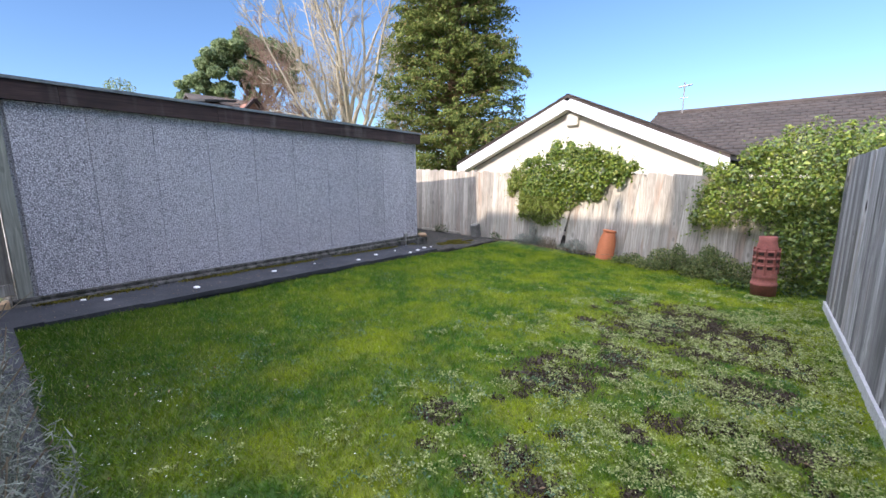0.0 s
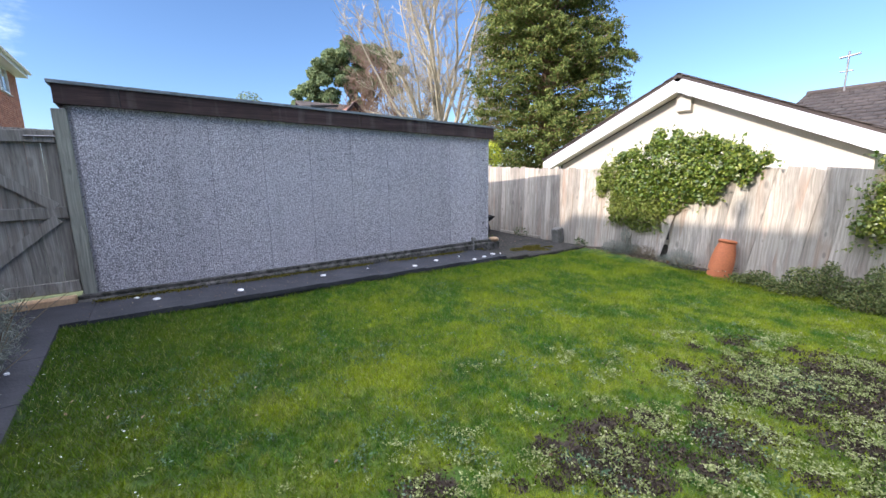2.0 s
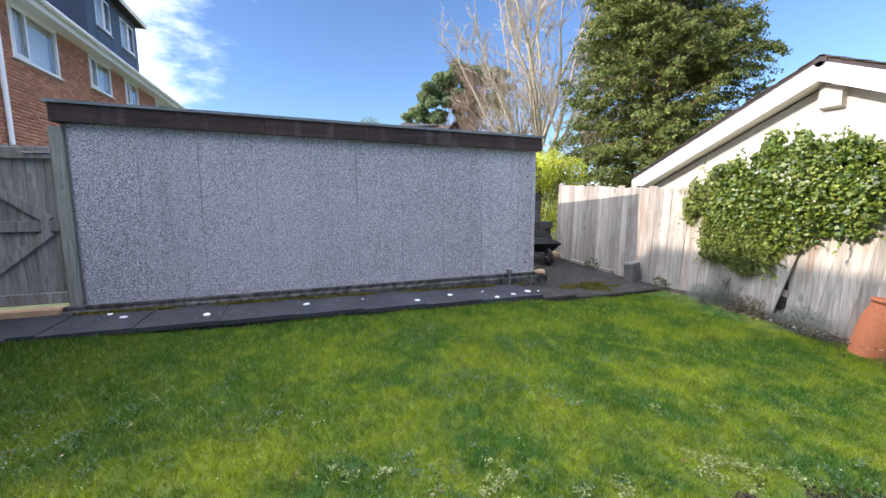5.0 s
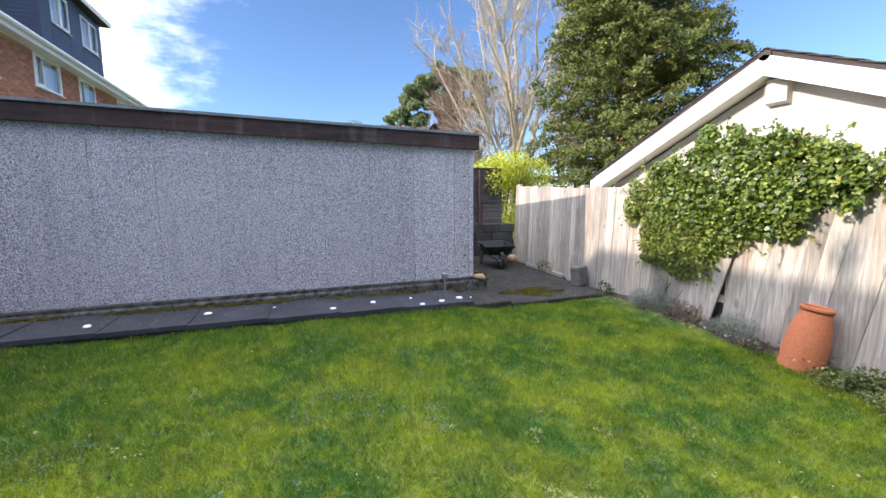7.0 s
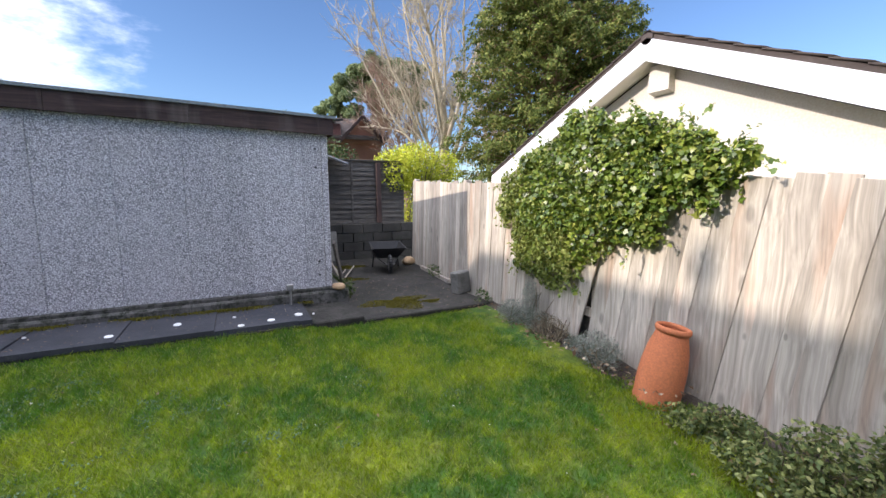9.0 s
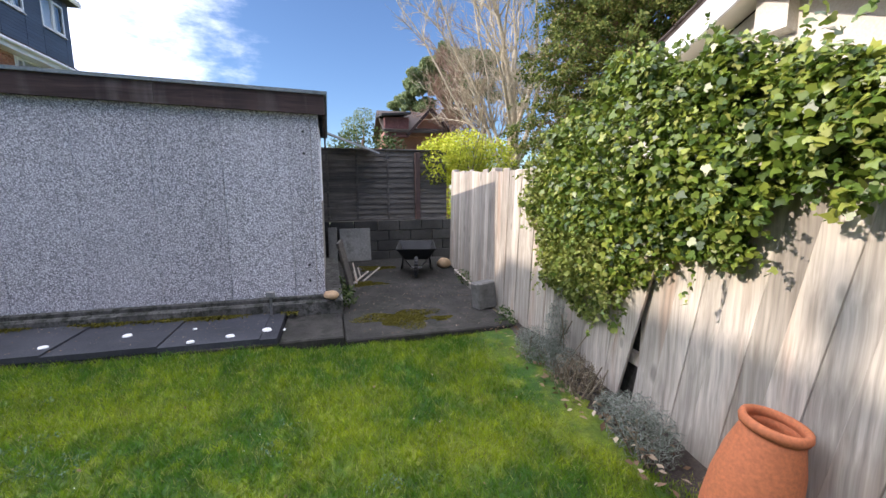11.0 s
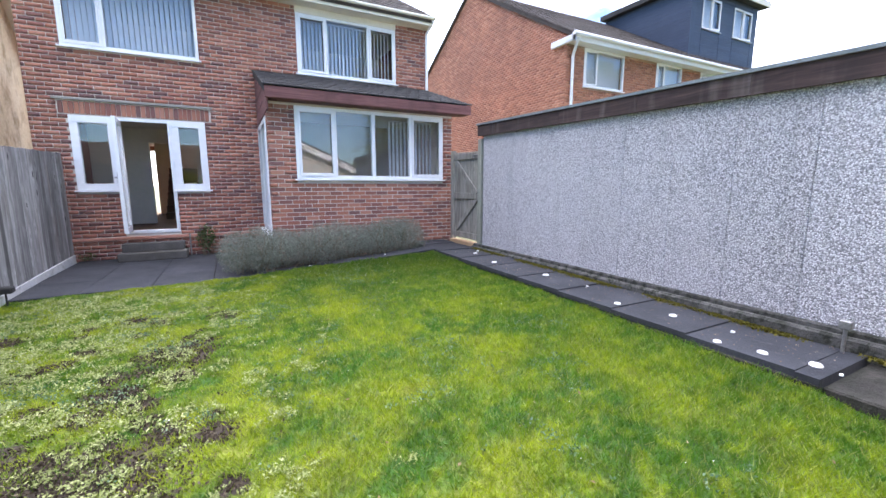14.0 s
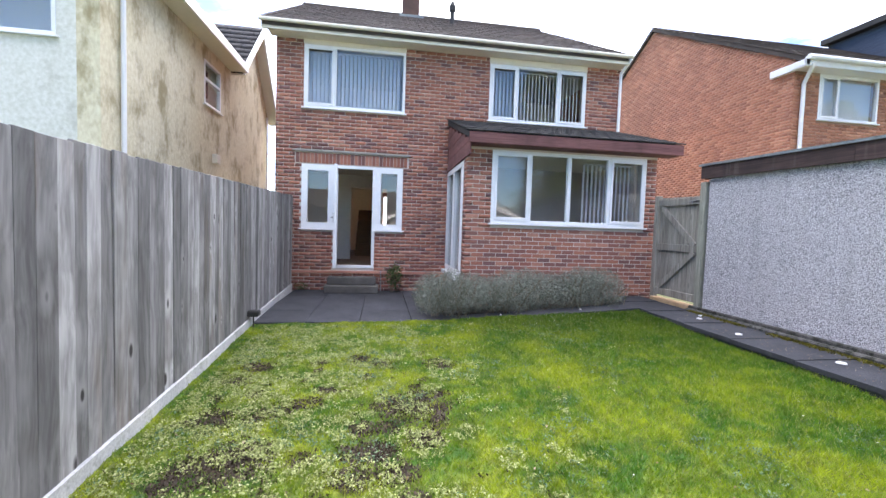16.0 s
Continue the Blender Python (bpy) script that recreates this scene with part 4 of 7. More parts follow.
box(bm, -5.8, -3.0, 2.8, -2.72, -1.23, 2.83)
part("kitchen_wall", bm, M_ROOM, house)
boxed("kitchen_floor", (-5.8, -3.0, 0.4, -2.72, -1.23, 0.5), M_CREAM, house, "", 0)
window("window", house, "x", -0.95, *KW, (-5.12, -4.34, -3.6), True, opener=(0, 3), bar=0.06)
window("patio_door", house, "y", -2.46, -2.96, -1.24, 0.52, 2.64, (-2.1,), False, opener=(0, 1), bar=0.07)
boxed("door_sill", (-2.5, -2.96, 0.45, -2.36, -1.2, 0.51), M_UPVC, house, "white door sill", 0.006)
blinds(-5.78, -4.8, -1.32, 1.6, 2.72, 0.085, 38)
bm = bmesh.new()
prism(bm, [(-2.42, -0.68, 3.03), (-2.42, -3.0, 3.78), (-2.42, -3.0, 3.68), (-2.42, -0.68, 2.93)], (-3.95, 0, 0))
eroof = part("extension_roof", bm, M_DARKTILE, house, "dark slate lean-to roof")
eslope = Vector((0, -3.0 + 0.66, 0.757))
tiles(eroof, (-2.4, -0.66, 3.03), (-1, 0, 0), eslope, 16, 9, 0.25, eslope.length / 9, M_DARKTILE, thick=0.022)
boxed("barge_board", (-6.37, -0.7, 2.85, -2.42, -0.665, 3.03), M_MAROON, house, "peeling maroon fascia board", 0.005)
boxed("soffit", (-6.3, -0.95, 2.84, -2.46, -0.7, 2.86), M_MAROON, house, "", 0)
for i in range(9):
    z = 2.66 + i * 0.115
    yb = -0.68 - (z + 0.06 - 2.93) / 0.31
    if z < 2.85:
        yb = -0.72
    boxed("cladding_board", (-2.47, -3.0, z, -2.435 - 0.004 * (i % 2), min(yb, -0.72), z + 0.112), M_MAROON, house, "maroon stained cladding", 0.003)

# ---- right-hand boundary fence ----
def board_mesh(name, w, h, t, material):
    bm = bmesh.new()
    box(bm, -w / 2, -t / 2, 0, w / 2, t / 2, h, 0.003)
    me = bpy.data.meshes.new(name)
    bmesh.ops.recalc_face_normals(bm, faces=bm.faces)
    bm.to_mesh(me)
    bm.free()
    me.materials.append(material)
    return me


rf = thing("close_board_fence", "tall grey weathered close-board fence on gravel boards", "fence", (0.7, 1.8, 0))
BOARDS = [board_mesh("board", w, 1.775, 0.018, M_GREYWOOD) for w in (0.125, 0.14, 0.155, 0.175)]
y = -2.96
while y < 6.6:
    h = 1.9 - 0.03 * y
    k = rng.randrange(4)
    step = (0.11, 0.125, 0.14, 0.16)[k]
    ob = new("board", BOARDS[k])
    ob.parent = rf
    z0 = 0.1 - 0.012 * y
    ob.matrix_basis = Matrix.Translation(Vector((fence_x(y) + rng.uniform(-0.003, 0.003), y, z0)) - ORIGIN[rf]) @ pose(0, 0, 0, rng.uniform(-0.3, 0.3), 0, 90 + 2.5 + rng.uniform(-1, 1.5)) @ Matrix.Diagonal((1, 1, (h - z0 + rng.uniform(-0.006, 0.006)) / 1.775, 1))
    y += step
y = -2.95
while y < 6.5:
    y2 = min(y + 1.6, 6.58)
    bm = bmesh.new()
    prism(bm, [(fence_x(y) - 0.03, y, -0.2), (fence_x(y2) - 0.03, y2, -0.25), (fence_x(y2) - 0.03, y2, 0.1 - 0.012 * y2), (fence_x(y) - 0.03, y, 0.1 - 0.012 * y)], (0.05, 0, 0))
    part("gravel_board", bm, M_GRAVELBOARD, rf, "pale concrete gravel board")
    for z in (0.4, 1.0, 1.6):
        bm = bmesh.new()
        beam(bm, (fence_x(y) + 0.045, y, z), (fence_x(y2) + 0.045, y2, z - 0.03), 0.05, 0.08)
        part("rail", bm, M_GREYWOOD, rf)
    boxed("post", (fence_x(y2) + 0.02, y2 - 0.05, -0.25, fence_x(y2) + 0.12, y2 + 0.05, 1.86 - 0.03 * y2), M_GREYWOOD, rf, "", 0.006)
    y = y2

# ---- far boundary fence ----
def ff_y(x):
    return 8.08 if x > -5.9 else 8.08 + (-5.9 - x) * 0.11


def ff_top(x):
    return float(np.interp(x, [-8.6, -6.0, -2.3, 1.0], [1.74, 1.63, 1.57, 1.42]))


ff = thing("picket_fence", "weathered pale vertical-board fence with split and leaning boards", "fence", (-4, 8.1, -0.1))
WID = [board_mesh("board", w, 1.6, 0.02, M_PALEWOOD) for w in (0.155, 0.148, 0.162)]
x = -8.52
k = 0
while x < 1.2:
    ob = new("board", WID[k % 3])
    ob.parent = ff
    z0 = lawn_z(x, 8) + 0.03
    lean = float(np.interp(x, [-6.2, -4.6, -3.4, -2.4, -1.4, 0.5], [0.8, 4.5, 9.0, 9.0, 5.5, 2.0])) + rng.uniform(-0.4, 0.4)
    if abs(x + 3.62) < 0.075:
        lean += 6.8
    ob.matrix_basis = Matrix.Translation(Vector((x - (0.12 if abs(x + 3.62) < 0.075 else 0.0), ff_y(x) - (0.022 if abs(x + 3.62) < 0.075 else 0.0) + (k % 2) * 0.008 + rng.uniform(-0.002, 0.002), z0)) - ORIGIN[ff]) @ pose(0, 0, 0, -1.0, lean, rng.uniform(-0.8, 0.8)) @ Matrix.Diagonal((1, 1, (ff_top(x) - z0 + rng.uniform(-0.025, 0.02)) / 1.6, 1))
    x += 0.144
    k += 1
# added dark sheet standing in for the shade inside the split
boxed("backing_board", (-3.85, 8.15, -0.2, -3.1, 8.17, 1.3), M_LAP, ff, "added board that keeps the split dark", 0.003)
for x in (-8.5, -6.0, -3.5, -1.0):
    boxed("post", (x - 0.05, ff_y(x) + 0.03, -0.3, x + 0.05, ff_y(x) + 0.13, ff_top(x) + 0.03), M_PALEWOOD, ff, "", 0.008)
for z in (0.35, 1.2):
    bm = bmesh.new()
    beam(bm, (-8.5, ff_y(-8.5) + 0.05, z), (-5.9, ff_y(-5.9) + 0.05, z), 0.04, 0.08)
    beam(bm, (-5.9, ff_y(-5.9) + 0.05, z), (1.2, 8.13, z - 0.1), 0.04, 0.08)
    part("rail", bm, M_PALEWOOD, ff)

# ---- back boundary: block wall with lap panels ----
bw = thing("block_wall", "dark weathered concrete block retaining wall", "wall", (-9.6, 7.5, 0), kind="structure")
for j in range(4):
    yy = 5.6 + (j % 2) * 0.22
    while yy < 8.7:
        boxed("block", (-9.75, yy + 0.005, 0.03 + j * 0.2, -9.55 + rng.uniform(-0.008, 0.008), yy + 0.435, 0.222 + j * 0.2), M_DARKBLOCK, bw, "", 0.008)
        yy += 0.445
boxed("wall_core", (-9.74, 5.6, -0.3, -9.6, 8.9, 0.76), M_DARKBLOCK, bw, "", 0)
lap = thing("lap_fence_panel", "dark lapped timber fence panel on the block wall", "fence", (-9.6, 7, 0.84))
for j in range(13):
    z = 0.85 + j * 0.102
    bm = bmesh.new()
    prism(bm, [(-9.62, 5.6, z), (-9.645, 5.6, z + 0.125), (-9.655, 5.6, z + 0.125), (-9.635, 5.6, z)], (0, 3.0, 0))
    part("slat", bm, M_LAP, lap)
for yy in (5.65, 6.25, 6.8, 7.4):
    boxed("batten", (-9.62, yy - 0.02, 0.84, -9.6, yy + 0.02, 2.18), M_LAP, lap, "", 0.003)
boxed("base_rail", (-9.7, 5.6, 0.8, -9.6, 8.6, 0.862), M_LAP, lap, "", 0.004)
boxed("cap", (-9.68, 5.6, 2.18, -9.59, 8.6, 2.21), M_LAP, lap, "", 0.004)
boxed("post", (-9.63, 7.93, 0.84, -9.53, 8.03, 2.15), M_LAPPOST, lap, "reddish timber post", 0.006)

# ---- neighbour's house ----
nh = thing("neighbour_house", "red brick house with navy-clad dormer and white windows", "house", (-17, -8.2, 0))
NHOLES = [(-13.4, -11.62, 4.4, 5.5), (-16.4, -15.0, 4.62, 5.52), (-18.7, -17.5, 4.62, 5.52), (-21.9, -20.6, 4.62, 5.52)]
bm = bmesh.new()
wall(bm, "x", -3.0, -2.72, -23.2, -10.9, -0.3, 5.75, NHOLES)
nrear = part("wall", bm, M_NEARMORTAR, nh, "red brick rear wall")
bm = bmesh.new()
prism(bm, [(-10.9, -2.72, -0.3), (-10.9, -2.72, 5.75), (-10.9, -8.2, 8.95), (-10.9, -13.7, 5.75), (-10.9, -13.7, -0.3)], (-0.28, 0, 0))
ngable = part("gable_wall", bm, M_NEARMORTAR, nh, "red brick gable wall")
bm = bmesh.new()
prism(bm, [(-23.2, -2.72, -0.3), (-23.2, -2.72, 5.75), (-23.2, -8.2, 8.95), (-23.2, -13.7, 5.75), (-23.2, -13.7, -0.3)], (0.28, 0, 0))
part("gable_wall", bm, M_BRICKS, nh)
boxed("wall", (-22.9, -13.7, -0.3, -11.2, -13.5, 5.75), M_BRICKS, nh, "", 0)
bm = bmesh.new()
for ya in (-2.4, -14.0):
    prism(bm, [(-10.82, ya, 5.72), (-10.82, -8.2, 9.1), (-10.82, -8.2, 8.97), (-10.82, ya, 5.6)], (-12.5, 0, 0))
nroof = part("roof", bm, M_TILE, nh, "brown tiled roof")
nslope = Vector((0, -8.2 + 2.4, 9.1 - 5.72))
tiles(nroof, (-10.8, -2.4, 5.72), (-1, 0, 0), nslope, 41, 20, 0.305, nslope.length / 20, M_TILE)
boxed("fascia", (-23.4, -2.42, 5.52, -10.8, -2.38, 5.72), M_UPVC, nh, "white fascia", 0.005)
boxed("soffit", (-23.4, -2.75, 5.52, -10.8, -2.42, 5.54), M_UPVC, nh, "", 0)
bm = bmesh.new()
rod(bm, (-23.4, -2.32, 5.7), (-10.8, -2.32, 5.7), 0.06)
part("gutter", bm, M_UPVC, nh, "white gutter")
boxed("box_end", (-10.9, -3.3, 5.5, -10.8, -2.38, 5.68), M_UPVC, nh, "white boxed eave end", 0.01)
bm = bmesh.new()
rod(bm, (-11.1, -2.66, 0), (-11.1, -2.66, 5.2), 0.045)
rod(bm, (-11.1, -2.66, 5.2), (-10.98, -2.34, 5.6), 0.045)
part("downpipe", bm, M_UPVC, nh, "white rainwater pipe")
for h in NHOLES:
    window("window", nh, "x", -2.72, h[0], h[1], h[2], h[3], (h[1] - (h[1] - h[0]) * 0.32,), True, opener=(1,))
    boxed("head_panel", (h[0], -2.78, h[3] + 0.003, h[1], -2.7, 5.52), M_UPVC, nh, "", 0.003)
    boxed("curtain", (h[0], -2.92, h[2] - 0.2, h[1], -2.9, h[3] + 0.2), M_BLIND, nh, "pale net curtain", 0)
# dormer
bm = bmesh.new()
prism(bm, [(-18.6, -4.0, 6.4), (-18.6, -4.0, 9.2), (-18.6, -8.2, 9.2), (-18.6, -8.2, 8.6)], (-0.15, 0, 0))
wall(bm, "x", -4.15, -4.0, -23.4, -18.75, 6.5, 9.2, [(-20.6, -19.35, 7.75, 8.95), (-23.0, -21.6, 7.72, 8.92)])
prism(bm, [(-23.4, -4.0, 6.4), (-23.4, -4.0, 9.2), (-23.4, -8.2, 9.2), (-23.4, -8.2, 8.6)], (0.15, 0, 0))
dorm = part("dormer", bm, M_NAVY, nh, "navy weatherboarded dormer")
for i in range(20):
    z = 6.66 + i * 0.128
    yb = -4.0 - max(0.0, (z + 0.13 - 6.6)) / 0.583 - 0.35
    for a, b in ((-18.78, -19.33), (-20.62, -21.58), (-23.02, -23.4)):
        boxed("cladding_board", (a, -4.0, z, b, -3.975, z + 0.124), M_NAVY, dorm, "", 0.004)
    if not 7.68 < z < 8.9:
        for a, b in ((-19.35, -20.6), (-21.6, -23.0)):
            boxed("cladding_board", (a, -4.0, z, b, -3.975, z + 0.124), M_NAVY, dorm, "", 0.004)
    boxed("cladding_board", (-18.6, -3.99, z, -18.573, max(yb, -8.2), z + 0.124), M_NAVY, dorm, "", 0.004)
boxed("corner_trim", (-18.77, -4.0, 6.5, -18.56, -3.96, 9.2), M_NAVY, dorm, "", 0.005)
for h in ((-20.6, -19.35, 7.75, 8.95), (-23.0, -21.6, 7.72, 8.92)):
    window("window", nh, "x", -3.97, h[0], h[1], h[2], h[3], ((h[0] + h[1]) / 2,), True, opener=(0,))
    boxed("curtain", (h[0] - 0.05, -4.24, h[2] - 0.1, h[1] + 0.05, -4.22, h[3] + 0.1), M_BLIND, nh, "pale net curtain", 0)
boxed("dormer_roof", (-23.7, -8.3, 9.2, -18.3, -3.65, 9.42), M_DARKTILE, nh, "flat dormer roof", 0.01)
boxed("dormer_fascia", (-23.7, -3.65, 9.18, -18.3, -3.61, 9.36), M_CREAM, nh, "", 0.005)

# ---- rendered house beyond the close-board fence ----
lh = thing("rendered_house", "tall cream rendered house with stained walls", "house", (6, -5, 0))
LX = 3.0
bm = bmesh.new()
wall(bm, "x", -0.9, -0.6, LX + 0.3, 9.0, -0.3, 5.6, [(3.55, 6.5, 3.92, 5.1)])
part("wall", bm, M_PALERENDER, lh, "pale cream rendered rear wall")
bm = bmesh.new()
wall(bm, "y", LX, LX + 0.3, -9.2, -0.6, -0.3, 5.6, [(-5.0, -4.05, 4.05, 5.05)])
prism(bm, [(LX, -5.8, 5.603), (LX, -9.2, 5.603), (LX, -7.5, 7.15)], (0.3, 0, 0))
part("wall", bm, M_OLDRENDER, lh, "stained yellowish rendered side wall")
boxed("wall", (8.7, -9.2, -0.3, 9.0, -0.905, 5.6), M_PALERENDER, lh, "", 0)
boxed("wall", (LX + 0.305, -9.2, -0.3, 8.695, -8.9, 5.6), M_PALERENDER, lh, "", 0)
bm = bmesh.new()
prism(bm, [(LX - 0.38, -0.25, 5.5), (LX + 3, -0.25, 7.3), (LX + 6.4, -0.25, 5.5), (LX + 6.4, -0.25, 5.4), (LX + 3, -0.25, 7.2), (LX - 0.38, -0.25, 5.4)], (0, -5.6, 0))
prism(bm, [(LX - 0.3, -5.7, 5.45), (LX - 0.3, -7.5, 7.3), (LX - 0.3, -9.4, 5.0), (LX - 0.3, -9.4, 4.88), (LX - 0.3, -7.5, 7.18), (LX - 0.3, -5.7, 5.33)], (5, 0, 0))
lroof = part("roof", bm, M_DARKTILE, lh, "dark tiled roof")
tiles(lroof, (LX - 0.3, -5.7, 5.45), (1, 0, 0), (0, -1.8, 1.85), 14, 9, 0.33, 2.58 / 9, M_DARKTILE, thick=0.03)
boxed("fascia", (LX - 0.42, -5.75, 5.36, LX - 0.38, -0.25, 5.56), M_UPVC, lh, "white fascia", 0.005)
boxed("soffit", (LX - 0.38, -5.75, 5.36, LX, -0.6, 5.38), M_CREAM, lh, "", 0)
bm = bmesh.new()
for p, q in (((LX - 0.32, -5.7, 5.38), (LX - 0.32, -7.5, 7.22)), ((LX - 0.32, -7.5, 7.22), (LX - 0.32, -9.4, 4.93))):
    beam(bm, p, q, 0.04, 0.18)
part("barge_board", bm, M_UPVC, lh, "white bargeboard")
bm = bmesh.new()
for p, q in (((-5.7, 5.31), (-7.5, 7.16)), ((-7.5, 7.16), (-9.4, 4.86))):
    prism(bm, [(LX - 0.3, p[0], p[1]), (LX - 0.3, q[0], q[1]), (LX - 0.3, q[0], q[1] - 0.03), (LX - 0.3, p[0], p[1] - 0.03)], (0.3, 0, 0))
part("gable_soffit", bm, M_CREAM, lh)
window("window", lh, "y", LX, -5.0, -4.05, 4.05, 5.05, (), True, out=-1)
boxed("transom", (LX - 0.015, -4.95, 4.6, LX + 0.05, -4.1, 4.66), M_UPVC, lh, "", 0.004)
window("window", lh, "x", -0.6, 3.55, 6.5, 3.92, 5.1, (5.0,), True)
boxed("curtain", (3.3, -1.4, 3.8, 6.6, -1.38, 5.2), M_BLIND, lh, "dim curtain", 0)
for yy, zt in ((-1.05, 5.4), (-9.0, 5.0)):
    bm = bmesh.new()
    rod(bm, (LX - 0.05, yy, 0), (LX - 0.05, yy, zt), 0.036)
    part("downpipe", bm, M_UPVC, lh, "white rainwater pipe")
boxed("vent_box", (LX - 0.12, -4.7, 2.78, LX, -4.5, 3.0), M_CREAM, lh, "small wall vent cowl", 0.01)

# ---- bungalow behind the far fence ----
bg_house = thing("bungalow", "white rendered bungalow with brown tiled roof", "house", (-4.5, 13, -0.6))
AX, AZ = -4.42, 3.37
bm = bmesh.new()
prism(bm, [(-7.4, 10.1, -0.6), (-1.5, 10.1, -0.6), (-1.5, 10.1, 1.78), (AX, 10.1, 3.09), (-7.4, 10.1, 1.73)], (0, 0.28, 0))
part("gable_wall", bm, M_RENDER, bg_house, "bright white rendered gable wall")
bm = bmesh.new()
wall(bm, "y", -7.4, -7.12, 10.38, 22, -0.6, 1.75)
wall(bm, "y", -1.78, -1.5, 10.38, 13.5, -0.6, 1.75)
wall(bm, "x", 13.5, 13.78, -1.78, 9.0, -0.6, 1.75)
part("wall", bm, M_RENDER, bg_house)
SLOPES = {-1: 0.455, 1: 0.45}
SL = 0.45
bm = bmesh.new()
for sx in (-1, 1):
    ex, SL = AX + sx * 3.4, SLOPES[sx]
    prism(bm, [(AX, 9.82, AZ + 0.06), (ex, 9.82, AZ + 0.06 - 3.4 * SL), (ex, 9.82, AZ - 0.03 - 3.4 * SL), (AX, 9.82, AZ - 0.03)], (0, 8.4, 0))
prism(bm, [(AX, 13.2, 1.75), (9.5, 13.2, 1.75), (9.5, 18.2, 3.82), (AX, 18.2, 3.82)], (0, 0, -0.1))
prism(bm, [(AX, 23.2, 1.75), (9.5, 23.2, 1.75), (9.5, 18.2, 3.82), (AX, 18.2, 3.82)], (0, 0, -0.1))
broof = part("roof", bm, M_TILE, bg_house, "brown lichen-spotted tile roof")
SL = 0.45
tiles(broof, (AX + 3.42, 9.8, AZ + 0.06 - 3.42 * SL), (0, 1, 0), (-3.42, 0, 3.42 * SL), 28, 13, 0.3, 3.42 * math.hypot(1, SL) / 13, M_TILE)
SL = 0.455
tiles(broof, (AX - 3.42, 9.8, AZ + 0.06 - 3.42 * SL), (0, 1, 0), (3.42, 0, 3.42 * SL), 28, 13, 0.3, 3.42 * math.hypot(1, SL) / 13, M_TILE, seed=8)
tiles(broof, (-4.45, 13.2, 1.75), (1, 0, 0), (0, 5.0, 2.07), 46, 18, 0.3, math.hypot(5, 2.07) / 18, M_TILE, seed=9)
bm = bmesh.new()
rod(bm, (AX, 9.8, AZ + 0.0), (AX, 18.2, AZ + 0.0), 0.085)
rod(bm, (AX, 18.2, 3.84), (9.5, 18.2, 3.84), 0.1)
part("ridge_tiles", bm, M_TILE, broof)
bm = bmesh.new()
for sx in (-1, 1):
    ex, SL = AX + sx * 3.4, SLOPES[sx]
    prism(bm, [(AX, 9.8, AZ), (ex, 9.8, AZ - 3.4 * SL), (ex, 9.8, AZ - 0.27 - 3.4 * SL), (AX, 9.8, AZ - 0.27)], (0, 0.03, 0))
part("barge_board", bm, M_UPVC, bg_house, "wide white bargeboard")
bm = bmesh.new()
for sx in (-1, 1):
    ex, SL = AX + sx * 3.4, SLOPES[sx]
    prism(bm, [(AX, 9.83, AZ - 0.24), (ex, 9.83, AZ - 0.24 - 3.4 * SL), (ex, 9.83, AZ - 0.26 - 3.4 * SL), (AX, 9.83, AZ - 0.26)], (0, 0.27, 0))
part("soffit", bm, M_CREAM, bg_house)
bm = bmesh.new()
prism(bm, [(-4.49, 9.98, 2.74), (-4.21, 9.98, 2.74), (-4.21, 9.98, 3.06), (-4.49, 9.98, 3.06)], (0, 0.12, -0.03))
part("vent_box", bm, M_RENDER, bg_house, "boxed wall vent below the apex")
bm = bmesh.new()
rod(bm, (-3.55, 18.1, 3.8), (-3.55, 18.1, 4.9), 0.025)
rod(bm, (-3.75, 18.1, 4.75), (-3.3, 18.1, 4.8), 0.03)
rod(bm, (-3.7, 18.1, 4.35), (-3.4, 18.1, 4.35), 0.02)
part("aerial", bm, M_STEEL, bg_house, "small television aerial")



